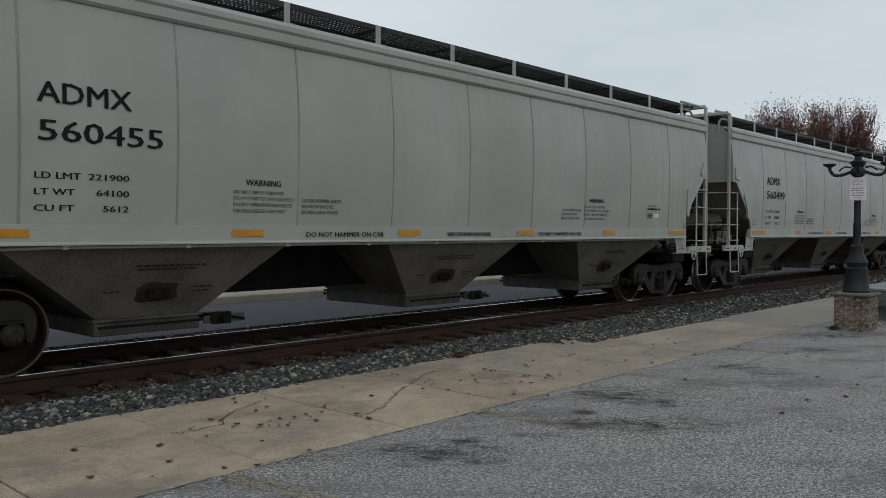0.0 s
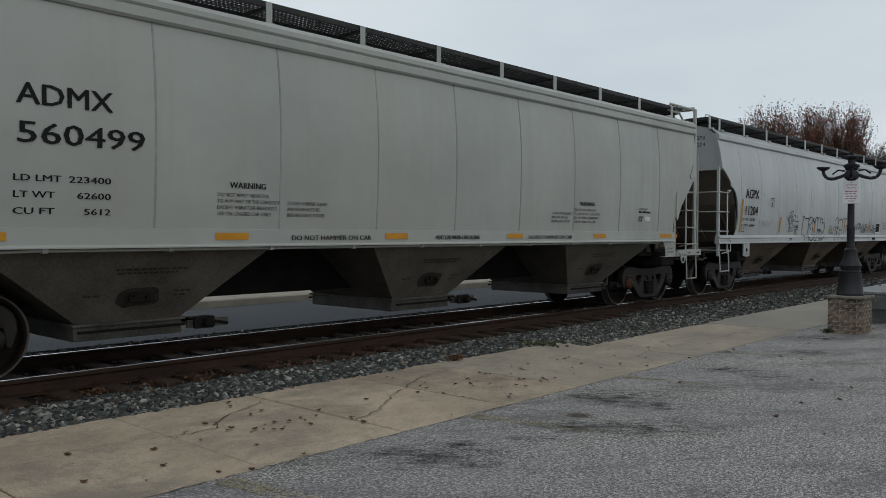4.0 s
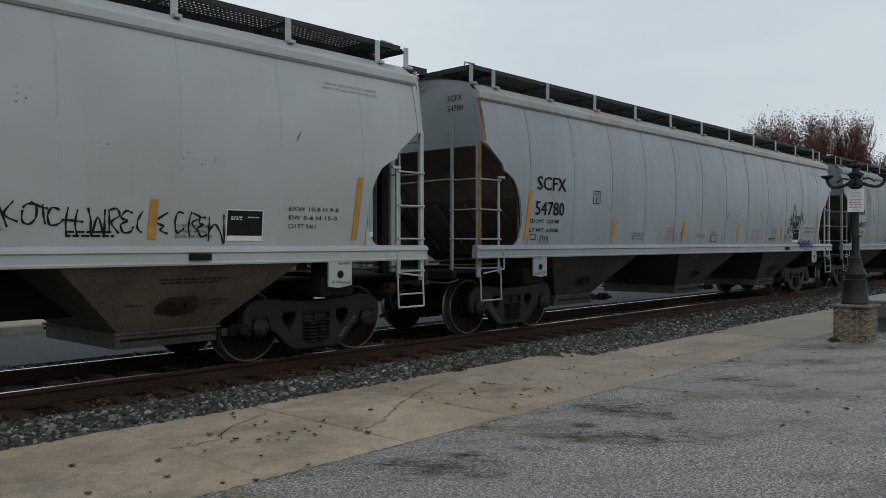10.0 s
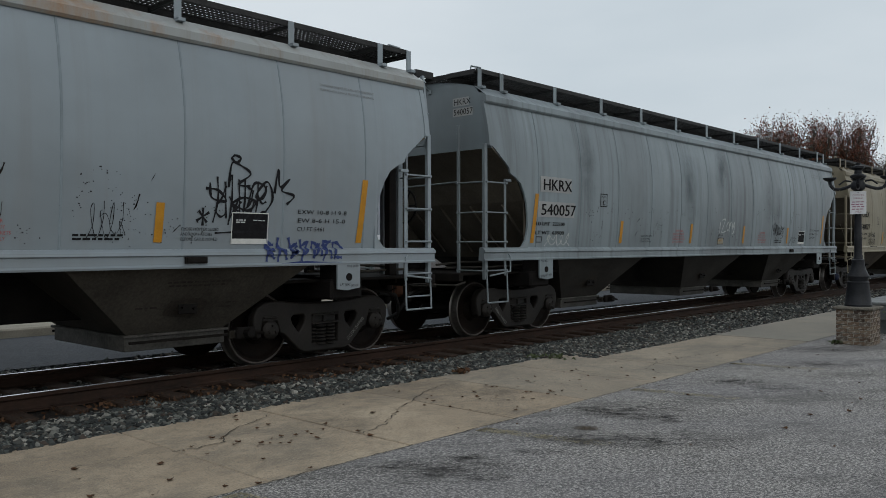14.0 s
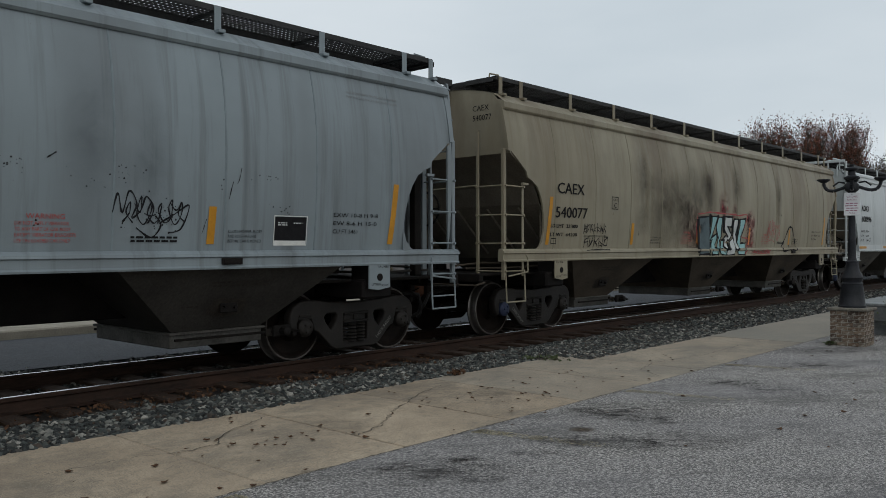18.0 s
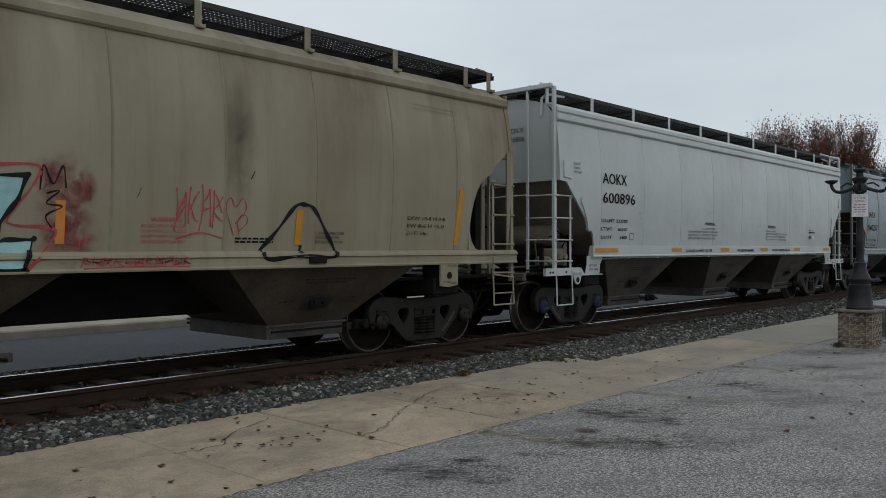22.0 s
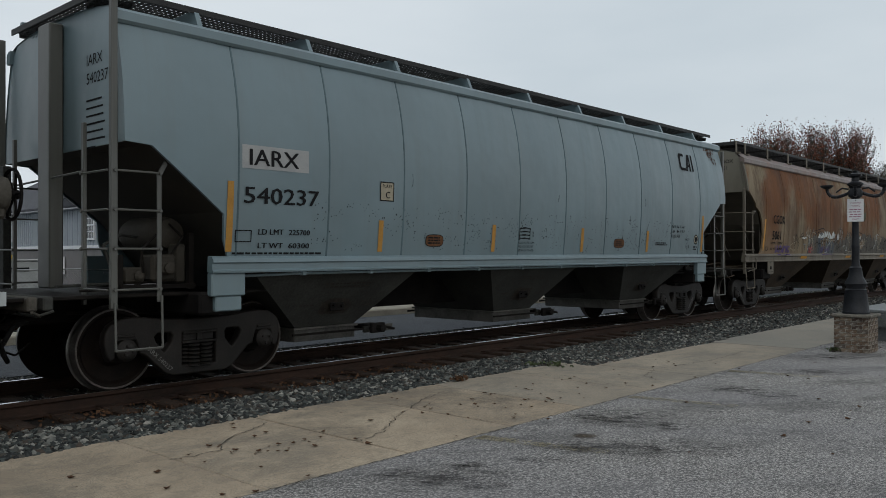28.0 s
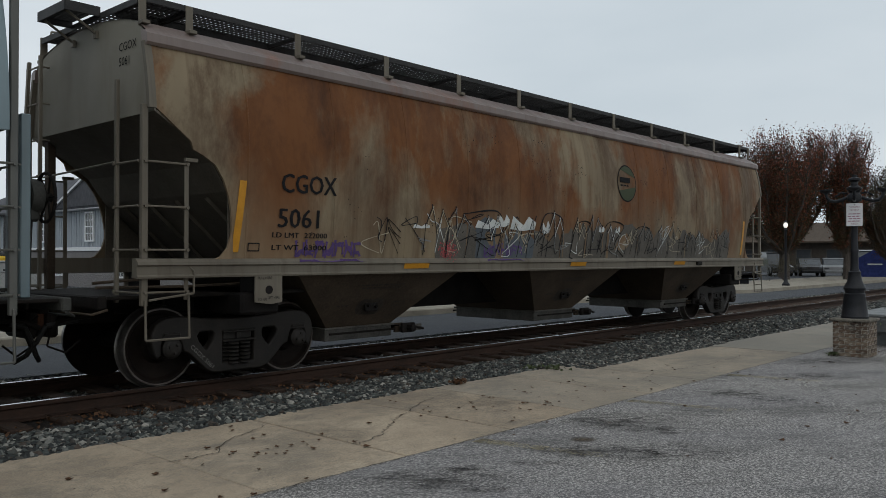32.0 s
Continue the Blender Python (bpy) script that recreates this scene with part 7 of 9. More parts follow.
strokes(s4, c4, 12.72, 1.78, marks(4, 71), 0.03, M["spray"], "graffiti", "black spray-painted tag", sx=0.72, sz=0.5)
strokes(s4, c4, 13.4, 1.34, marks(7, 21), 0.045, M["blue_tag"], "graffiti", "navy blue spray marks over the sill", sx=1.2, sz=0.25)
strokes(s4, c4, 11.3, 1.58, scribble(4, 31), 0.008, M["spray"], "graffiti", "thin pen doodle", sx=0.4, sz=0.4)
specks(s4, c4, 40, 11.1, 11.75, 1.6, 2.1, M["spray"], 15, "flicks of black paint", 0.007)
strokes(s4, c4, 6.9, 1.62, scribble(5, 33), 0.010, M["spray"], "graffiti", "thin pen doodle", sx=0.45, sz=0.10)
# beige car: lettered piece in turquoise and white, red haze, pen marks, an arch
strokes(s6, c6, 1.72, 1.75, marks(7, 41), 0.018, M["spray"], "graffiti", "black spray-painted tag", sx=0.8, sz=0.18)
strokes(s6, c6, 1.76, 1.50, marks(5, 43), 0.022, M["spray"], "graffiti", "black spray-painted tag", sx=0.85, sz=0.22)


def fill(sh, car, x, z, poly, mat, lift, label="", sx=1.0, sz=1.0, name="graffiti"):
    return decal(name, sh, x, z, [(u * sx, v * sz) for u, v in poly], [tuple(range(len(poly)))], mat, car, lift, label)


# the painted piece on the beige car: slate, turquoise and white forms edged in black, over plate and sill
FORMS = (("slate", [(6.45, 2.16), (6.99, 2.2), (7.04, 1.92), (7.03, 1.34), (6.52, 1.33), (6.53, 1.7)]),
         ("cyan_tag", [(7.15, 2.2), (7.47, 2.21), (7.18, 1.72), (7.43, 1.8), (7.49, 1.71), (7.36, 1.5), (7.51, 1.46), (7.5, 1.32), (7.16, 1.32), (7.19, 1.5), (7.22, 1.65), (7.06, 1.65), (7.07, 1.76), (7.14, 2.0)]),
         ("cyan_tag", [(7.50, 2.2), (7.72, 2.19), (7.69, 2.0), (7.7, 1.75), (7.56, 1.55), (7.69, 1.48), (7.71, 1.66), (7.86, 1.66), (7.87, 1.5), (7.97, 1.43), (7.96, 1.3), (7.73, 1.31), (7.54, 1.42), (7.53, 1.5), (7.56, 1.72), (7.43, 1.88), (7.41, 2.02)]),
         ("white_tag", [(7.86, 2.22), (8.29, 2.21), (8.27, 1.98), (8.05, 1.98), (8.29, 1.79), (8.19, 1.66), (8.08, 1.66), (8.01, 1.61), (8.01, 1.46), (7.91, 1.5), (7.90, 1.66), (7.82, 1.69), (7.93, 1.76), (8.07, 1.75), (7.85, 1.92)]),
         ("white_tag", [(8.19, 1.44), (8.22, 1.62), (8.39, 1.71), (8.45, 1.59), (8.46, 1.44), (8.42, 1.31), (7.99, 1.3), (8.01, 1.43)]),
         ("white_tag", [(8.4, 2.17), (8.65, 2.17), (8.64, 2.05), (8.54, 1.8), (8.59, 1.62), (8.66, 1.46), (8.50, 1.45), (8.48, 1.62), (8.38, 1.77), (8.37, 1.97)]),
         ("cyan_tag", [(8.76, 2.17), (9.09, 2.19), (9.02, 1.97), (8.87, 1.75), (8.83, 1.56), (8.92, 1.59), (9.15, 1.59), (9.07, 1.31), (8.69, 1.3), (8.62, 1.41), (8.70, 1.45), (8.68, 1.62), (8.69, 1.8), (8.77, 2.02)]))
M["slate"] = plain("dark_slate_spray", (0.05, 0.075, 0.085), (0.09, 0.12, 0.13), 5.0, 0.6, 0.0, 0.0)
for i, (mt, poly) in enumerate(FORMS):
    ring = [p for p in poly for _ in (0, 1)] + [poly[0]]
    fill(s6, c6, 0, 0, poly, M[mt], 0.004 + 0.0007 * i, "turquoise, slate and white painted piece")
    strokes(s6, c6, 0, 0, [ring], 0.052, M["spray"], "graffiti", "black edge of a painted piece", 0.0095 + 0.0004 * i)
# shadow blocks between the letters, and drips
for i, poly in enumerate(([(7.0, 2.26), (7.14, 2.24), (7.07, 1.8), (7.02, 1.9)], [(7.74, 2.24), (7.84, 2.24), (7.84, 1.95), (8.02, 1.80), (7.78, 1.84), (7.74, 2.0)], [(8.3, 2.16), (8.39, 2.14), (8.36, 1.8), (8.29, 1.83)], [(8.66, 2.18), (8.75, 2.17), (8.68, 1.75), (8.70, 1.5), (8.60, 1.75)], [(6.36, 2.12), (6.46, 2.14), (6.52, 1.36), (6.44, 1.36)], [(7.05, 1.6), (7.2, 1.62), (7.16, 1.48), (7.08, 1.34)])):
    fill(s6, c6, 0, 0, poly, M["spray"], 0.0032 + 0.0003 * i, "black shadow of a painted piece")
fill(s6, c6, 8.10, 1.52, [(0.07 * math.cos(6.283 * k / 14), 0.09 * math.sin(6.283 * k / 14)) for k in range(14)], M["spray"], 0.0115, "black dot in a painted piece")
tagged_on(s6, c6, [[(6.42, 2.24), (6.7, 2.26), (7.08, 2.3), (7.51, 2.29), (8.4, 2.28), (8.69, 2.26), (9.19, 2.29), (9.13, 2.07), (8.93, 1.75), (9.37, 1.68), (9.11, 1.31)], [(6.40, 2.26), (6.36, 2.0), (6.38, 1.75)], [(7.88, 2.29), (7.87, 2.2)], [(8.38, 2.29), (8.39, 2.2)]], 0.036, "red_tag", "crimson outline round the painted piece")
tagged_on(s6, c6, [[(7.72, 2.50), (7.71, 2.42)], [(7.98, 2.46), (7.97, 2.38)], [(8.02, 2.42), (8.01, 2.34)], [(8.52, 2.32), (8.53, 2.26)], [(9.60, 1.60), (9.59, 1.50)], [(9.66, 1.62), (9.65, 1.54)]], 0.03, "red_tag", "crimson drips")


SMUDGES = []


def smudge(sh, car, x, z, w, h, mat, label):
    """A soft cloud of paint or soot, centred on x, z."""
    n = 6
    SMUDGES.append(x)
    lift = 0.0004 + 0.00015 * len(SMUDGES)
    pts = [(w * (i / n - 0.5), h * (j / n - 0.5)) for i in range(n + 1) for j in range(n + 1)]
    return decal("overspray", sh, x, z, pts, [(i * (n + 1) + j, (i + 1) * (n + 1) + j, (i + 1) * (n + 1) + j + 1, i * (n + 1) + j + 1) for i in range(n) for j in range(n)], M[mat], car, lift, label)


def scuffs(sh, car, n, x0, x1, z0, z1, seed, mat="cast"):
    r = random.Random(seed)
    for i in range(n):
        x, z, l = r.uniform(x0, x1), r.uniform(z0, z1), r.uniform(0.06, 0.22)
        strokes(sh, car, x, z, [[(0, 0), (0.25, 0.4 + r.uniform(-0.2, 0.2)), (0.5 + r.uniform(-0.4, 0.4), 1.0)]], r.uniform(0.006, 0.02), M[mat], "scuff", "dark scuff in the paint", 0.003, 0.1, l)


for x, z, w, h in ((7.82, 2.50, 0.75, 0.75), (7.75, 2.42, 0.5, 0.4), (8.46, 2.36, 0.4, 0.35), (9.45, 1.95, 0.7, 1.2), (9.5, 1.6, 0.75, 0.7), (9.25, 2.2, 0.4, 0.4), (9.62, 2.1, 0.3, 0.4)):
    smudge(s6, c6, x, z, w, h, "crimson_mist", "crimson overspray")
smudge(s6, c6, 6.1, 1.95, 1.3, 1.25, "brown_mist", "maroon overspray")
smudge(s6, c6, 6.35, 1.75, 0.7, 0.8, "brown_mist", "maroon overspray")
for x, z, w, h in ((3.9, 2.6, 0.9, 2.0), (4.7, 2.35, 1.5, 1.9), (5.5, 2.3, 1.6, 1.9), (6.3, 2.5, 1.6, 2.0), (7.0, 2.8, 0.9, 1.6), (8.6, 2.9, 0.7, 1.4), (11.4, 2.7, 0.5, 1.8)):
    smudge(s6, c6, x, z, w, h, "soot_mist", "soot that has run down the plates")
for x, z, w, h in ((6.3, 2.9, 1.0, 1.7), (6.35, 2.5, 0.6, 1.9), (7.9, 2.9, 0.8, 1.6), (8.1, 3.3, 0.9, 0.9), (10.9, 2.7, 0.7, 1.8), (11.5, 2.4, 0.6, 1.6), (2.2, 2.8, 0.8, 1.8)):
    smudge(s5, c5, x, z, w, h, "soot_haze", "soot that has run down the plates")
specks(s4, c4, 200, 2.6, 13.0, 1.58, 2.3, M["cast"], 5, "scattered dark paint chips", 0.009)
specks(s5, c5, 420, 1.2, 13.4, 1.58, 2.35, M["cast"], 6, "scattered dark paint chips", 0.010)
specks(s8, c8, 900, 2.2, 12.6, 1.56, 2.15, M["cast"], 7, "clusters of chipped dark specks", 0.010)
specks(s7, c7, 60, 1.5, 13.0, 1.9, 2.3, M["cast"], 8, "few dark paint chips", 0.008)
specks(s3, c3, 60, 1.5, 13.0, 1.7, 3.0, M["cast"], 9, "few dark paint chips", 0.008)
specks(s8, c8, 130, 13.72, 14.05, 3.55, 3.92, M["rust_spot"], 11, "burst of rust where the paint has flaked", 0.028)
specks(s9, c9, 500, 1.2, 14.6, 1.6, 3.6, M["cast"], 12, "scattered dark paint chips", 0.010)
scuffs(s4, c4, 12, 3.0, 13.5, 1.6, 2.2, 3)
scuffs(s5, c5, 14, 2.0, 13.5, 1.6, 2.4, 4)
scuffs(s3, c3, 10, 2.0, 14.0, 1.7, 2.9, 5)
scuffs(s8, c8, 5, 3.0, 12.5, 1.7, 2.6, 6)
scuffs(s6, c6, 8, 2.0, 14.0, 1.6, 2.6, 7)



def haze(sh, car, x, z, w, h, n, mat, seed, label):
    """Overspray: a cloud of tiny specks."""
    r, pts, fs = random.Random(seed), [], []
    for i in range(n):
        u, v, s = r.gauss(0, 0.33) * w, r.gauss(0, 0.33) * h, r.uniform(0.004, 0.012)
        k = len(pts)
        pts += [(u - s, v - s), (u + s, v - s * 0.6), (u + s * 0.7, v + s), (u - s * 0.8, v + s * 0.8)]
        fs.append((k, k + 1, k + 2, k + 3))
    return decal("overspray", sh, x, z, pts, fs, mat, car, 0.0035, label)


fill(s6, c6, 6.38, 1.58, [(0, 0), (0.10, 0.0), (0.17, 0.3), (0.10, 0.53), (0.05, 0.5)], M["orange_tag"], 0.006, "orange spray patch")
strokes(s6, c6, 9.15, 1.7, [[(0.1, 0.6), (0.15, 1.0), (0.3, 0.7), (0.45, 1.0), (0.5, 0.65)], [(0.2, 0.55), (0.4, 0.6), (0.2, 0.4), (0.45, 0.35), (0.2, 0.2), (0.3, 0.0)]], 0.022, M["spray"], "graffiti", "dark pen loops", sx=0.6, sz=0.6)
strokes(s6, c6, 10.6, 1.72, marks(4, 51), 0.02, M["red_tag"], "graffiti", "dark red scribble", sx=0.6, sz=0.45)
strokes(s6, c6, 11.22, 1.66, [[(0.3, 0.0), (0.0, 0.7), (0.15, 1.0), (0.35, 0.75), (0.6, 1.0), (0.75, 0.7), (0.35, 0.3)], [(0.5, 0.0), (0.45, 0.4), (0.7, 0.55), (0.8, 0.35), (0.5, 0.1)]], 0.016, M["red_tag"], "graffiti", "thin heart-shaped doodle", sx=0.35, sz=0.42)
strokes(s6, c6, 11.68, 1.38, [[(0.0, 0.15), (0.2, 0.5), (0.42, 0.95), (0.55, 1.0), (0.68, 0.92), (0.85, 0.5), (0.98, 0.15), (0.9, 0.02), (0.5, 0.05), (0.1, 0.0), (0.02, 0.12)], [(0.5, 0.12), (0.52, 0.25)]], 0.06, M["spray"], "graffiti", "black sprayed arch", sx=1.16, sz=0.66)
strokes(s6, c6, 9.6, 1.33, marks(11, 57), 0.018, M["red_tag"], "graffiti", "crimson marks along the sill", sx=1.2, sz=0.09)
# rusty car: worn pale and dark fragments, violet tags, round leaf emblem
M["grey_spray"] = plain("worn_grey_spray", (0.055, 0.050, 0.043), (0.115, 0.104, 0.088), 2.2, 0.7, 0.0, 0.0)
M["slate_spray"] = plain("worn_slate_blue_spray", (0.05, 0.060, 0.070), (0.095, 0.108, 0.12), 3.0, 0.7, 0.0, 0.0)
rg = random.Random(77)
for i in range(13):
    x, w, h = 3.9 + i * 0.8, rg.uniform(0.55, 1.0), rg.uniform(0.45, 0.75)
    n = 9
    poly = [(0.0, 0.0)] + [(k / (n - 1) * w + rg.uniform(-0.02, 0.02), h * rg.uniform(0.6, 1.0)) for k in range(n)] + [(w, 0.0)]
    fill(s9, c9, x, 1.475, poly, M["slate_spray" if i in (1, 2) else "grey_spray"], 0.0005 + 0.0004 * i, "worn grey graffiti ground")
for i in range(46):
    x = 2.4 + i * 0.25
    hgt = 0.3 + 0.35 * rg.random()
    a = [(rg.random(), rg.random()) for _ in range(4)]
    b = [(rg.random(), rg.random()) for _ in range(3)]
    strokes(s9, c9, x, 1.48 + 0.1 * rg.random(), [a, b], 0.016, M[("cream", "spray", "cast", "spray", "grey_pen", "white_tag", "cream")[i % 7]], "graffiti", "worn fragments of old graffiti", 0.008, 0.55, hgt)
for x, z, w, h in ((4.75, 1.93, 0.6, 0.16), (5.3, 1.97, 0.3, 0.2), (5.62, 1.92, 0.7, 0.24), (6.5, 1.88, 0.22, 0.24), (3.4, 1.9, 0.35, 0.07), (8.3, 1.95, 0.2, 0.12), (8.9, 1.95, 0.16, 0.14)):
    r3 = random.Random(int(x * 10))
    fill(s9, c9, x, z, [(0, 0.1), (0.1, 0.7 + 0.3 * r3.random()), (0.3, 0.5 + 0.3 * r3.random()), (0.5, 0.4), (0.7, 1.0), (1.0, 0.6), (0.95, 0.15), (0.5, 0.0)], M["white_tag"], 0.0075, "worn pale graffiti fill", w, h)
for i in range(17):
    # pointed letter shapes, a dark outline with a worn pale one beside it
    x, hgt = 3.55 + i * 0.63 + rg.uniform(-0.1, 0.1), rg.uniform(0.48, 0.72)
    form = [(u + rg.uniform(-0.05, 0.05), v + rg.uniform(-0.08, 0.08)) for u, v in ((0.0, 0.05), (0.08, 0.72), (0.28, 1.0), (0.40, 0.52), (0.62, 0.98), (0.82, 0.70), (0.72, 0.08))]
    form = [p for p in form for _ in (0, 1)]
    strokes(s9, c9, x, 1.50, [form], 0.020, M["spray"], "graffiti", "worn dark pointed outline", 0.0088, 0.62, hgt)
    strokes(s9, c9, x + 0.03, 1.48, [form[3:12]], 0.013, M[("cream", "grey_pen", "white_tag")[i % 3]], "graffiti", "worn pale pointed outline", 0.0098, 0.58, hgt)
strokes(s9, c9, 4.5, 1.55, [[(0, 0.9), (0.3, 1.0), (0.35, 0.5), (0.1, 0.3)], [(0.4, 0.1), (0.5, 0.9), (0.6, 0.2), (0.7, 0.95)], [(0.72, 0.2), (0.8, 1.0), (1.0, 0.9), (0.98, 0.2)]], 0.028, M["spray"], "graffiti", "worn black spray outline", sx=2.6, sz=0.66)
strokes(s9, c9, 7.4, 1.5, [[(0, 0.0), (0.05, 0.9), (0.2, 0.95), (0.22, 0.1)], [(0.3, 0.1), (0.4, 1.0), (0.6, 0.95), (0.5, 0.4), (0.62, 0.0)], [(0.7, 0.1), (0.78, 0.9), (0.95, 0.85), (0.9, 0.1)]], 0.03, M["cast"], "graffiti", "worn dark spray outline", sx=3.0, sz=0.62)
strokes(s9, c9, 1.38, 1.50, marks(7, 61), 0.045, M["purple"], "graffiti", "violet spray tag", sx=1.1, sz=0.20)
strokes(s9, c9, 5.0, 1.50, marks(7, 63), 0.035, M["purple"], "graffiti", "violet spray tag", sx=1.0, sz=0.20)
haze(s9, c9, 4.15, 1.6, 0.25, 0.2, 300, M["red_tag"], 9, "red overspray")
disc = lambda rx, rz, k=28: [(rx * math.cos(6.283 * j / k), rz * math.sin(6.283 * j / k)) for j in range(k)]
fill(s9, c9, 9.3, 2.92, disc(0.36, 0.36), M["black"], 0.003, "round leaf emblem, black rim", name="emblem")
fill(s9, c9, 9.3, 2.92, disc(0.335, 0.335), P9, 0.005, "", name="emblem")
fill(s9, c9, 9.3, 2.92, [(0.335 * math.cos(a), 0.335 * math.sin(a)) for a in [math.pi * (1.15 + 0.8 * j / 16) for j in range(17)]], M["green_tag"], 0.007, "green lower leaf of the emblem", name="emblem")
fill(s9, c9, 9.3, 2.92, [(0.335 * math.cos(a), 0.335 * math.sin(a)) for a in [math.pi * (0.12 + 0.6 * j / 16) for j in range(17)]], M["green_tag"], 0.007, "green upper leaf of the emblem", name="emblem")
bars(s9, c9, 9.02, 2.93, 0.42, 0.1, 1, M["black"], 90, "emblem").location = (0, -0.006, 0)
bars(s9, c9, 9.04, 2.86, 0.36, 0.03, 1, M["black"], 91, "emblem").location = (0, -0.006, 0)
MARKS = {c1: "ADMX 560455", c2: "ADMX 560499", c3: "AGPX 11204", c4: "SCFX 54780", c5: "HKRX 540057", c6: "CAEX 540077", c7: "AOKX 600896", c8: "IARX 540237", c9: "CGOX 5061"}
for car in MARKS:
    # the car's mark and number in white on the outer leg of each near side frame
    for x, lead in ((0.889, True), (car["far_truck"], False)):
        vs, fs = letters(MARKS[car], cap(0.05))
        k = 0.40 / max(v[0] for v in vs)
        a = -0.76 if lead else 0.76
        x0, z0 = (-0.66, 0.45) if lead else (0.40, 0.215)
        pts = [(x + x0 + (v[0] * k) * math.cos(a) - v[1] * math.sin(a), -1.0715, z0 + (v[0] * k) * math.sin(a) + v[1] * math.cos(a)) for v in vs]
        part("frame_lettering", Geo().add(pts, fs), M["worn_white"], car, "small white stencil on the side frame")["kind"] = "stuff"


# ---- beside the track: brick pier with a cast-iron lamp post ----
def brick_material():
    m, nt, b, co = blank("weathered_tan_brick")
    info = nt.nodes.new("ShaderNodeObjectInfo")
    col = ramp_of(nt, info.outputs["Random"], [(0.0, (0.055, 0.038, 0.030)), (0.4, (0.13, 0.088, 0.062)), (0.75, (0.20, 0.155, 0.115)), (1.0, (0.085, 0.07, 0.06))])
    n = noise_of(nt, co, 14.0, 4, 0.65)
    col = mixed(nt, ramp_of(nt, n, [(0.5, (0, 0, 0)), (0.64, (0.75,) * 3)]), col, (0.36, 0.335, 0.295))
    d = noise_of(nt, co, 5.0, 4, 0.6, (1, 1, 1), (3, 3, 3))
    col = mixed(nt, ramp_of(nt, d, [(0.52, (0, 0, 0)), (0.7, (0.6,) * 3)]), col, (0.07, 0.065, 0.05))
    finish(nt, b, col, 0.9, 0.0, n, 0.006, 0.2)
    return m


M["brick"] = brick_material()
M["mortar"] = plain("pale_mortar", (0.27, 0.25, 0.215), (0.42, 0.40, 0.35), 12.0, 0.95, 0.0, 0.004, 60)
M["cap_stone"] = plain("mossy_cap_stone", (0.08, 0.07, 0.058), (0.20, 0.185, 0.155), 7.0, 0.9, 0.0, 0.005, 50)
M["iron"] = plain("black_painted_cast_iron", (0.007, 0.008, 0.010), (0.017, 0.018, 0.022), 6.0, 0.5, 0.0, 0.003, 40)
M["sign"] = plain("white_sign_face", (0.55, 0.55, 0.56), (0.66, 0.66, 0.67), 5.0, 0.5, 0.0, 0.0)
M["sign_ink"] = plain("dull_red_sign_ink", (0.24, 0.09, 0.14), (0.30, 0.13, 0.18), 5.0, 0.6, 0.0, 0.0)

PX, PY = 14.74, -5.50     # centre of the pier
pier = thing("brick_pier", "square tan brick pier with a stone cap on the pavement edge", "pier")
part("core", Geo().box(PX - 0.262, PX + 0.262, PY - 0.262, PY + 0.262, -0.4, 0.43), M["mortar"], pier)
br_a = Geo().box(-0.083, 0.083, -0.012, 0.05, -0.0285, 0.0285, 0.005).mesh("brick", M["brick"])
br_b = Geo().box(-0.012, 0.05, -0.083, 0.083, -0.0285, 0.0285, 0.005).mesh("brick", M["brick"])
br_c = Geo().box(-0.040, 0.040, -0.012, 0.05, -0.0285, 0.0285, 0.005).mesh("brick", M["brick"])
br_d = Geo().box(-0.012, 0.05, -0.040, 0.040, -0.0285, 0.0285, 0.005).mesh("brick", M["brick"])
rng = random.Random(3)
for row in range(9):
    z = GROUND + 0.032 + row * 0.0645
    us = [(-0.176, 0), (0.0, 0), (0.176, 0)] if row % 2 else [(-0.22, 1), (-0.088, 0), (0.088, 0), (0.22, 1)]
    for u, half in us:
        for s in (-1, 1):
            o = part("brick", br_c if half else br_a, None, pier)
            o.location, o.rotation_euler = (PX + u, PY + s * 0.262, z + rng.uniform(-0.002, 0.002)), (0, 0, 0 if s < 0 else math.pi)
            o = part("brick", br_d if half else br_b, None, pier)
            o.location, o.rotation_euler = (PX + s * 0.262, PY + u, z + rng.uniform(-0.002, 0.002)), (0, 0, 0 if s < 0 else math.pi)
part("cap_stone", Geo().box(PX - 0.31, PX + 0.31, PY - 0.31, PY + 0.31, 0.43, 0.48, 0.012), M["cap_stone"], pier, "mossy stone cap")

post = thing("lamp_post", "dark cast-iron lamp post with scrolled arms, standing on the brick pier", "lamp post")
part("base", Geo().turned((PX, PY, 0.48), [(0.215, 0.0), (0.215, 0.03), (0.205, 0.04), (0.185, 0.22), (0.165, 0.38), (0.17, 0.40), (0.15, 0.42), (0.155, 0.46), (0.175, 0.50), (0.15, 0.55), (0.115, 0.62), (0.095, 0.74), (0.10, 0.77), (0.075, 0.79), (0.07, 0.82)], 20, "z"), M["iron"], post, "fluted flared base", True)
part("shaft", Geo().turned((PX, PY, 1.28), [(0.07, 0.0), (0.062, 0.05), (0.06, 0.3), (0.066, 0.33), (0.056, 0.36), (0.05, 1.05), (0.065, 1.07), (0.055, 1.11), (0.05, 1.18)], 16, "z"), M["iron"], post, "", True)
part("hub", Geo().turned((PX, PY, 2.40), [(0.05, 0.0), (0.11, 0.05), (0.115, 0.13), (0.08, 0.18), (0.10, 0.22), (0.125, 0.24), (0.125, 0.265), (0.06, 0.30), (0.055, 0.36), (0.10, 0.39), (0.10, 0.42), (0.04, 0.44), (0.04, 0.48)], 16, "z"), M["iron"], post, "", True)
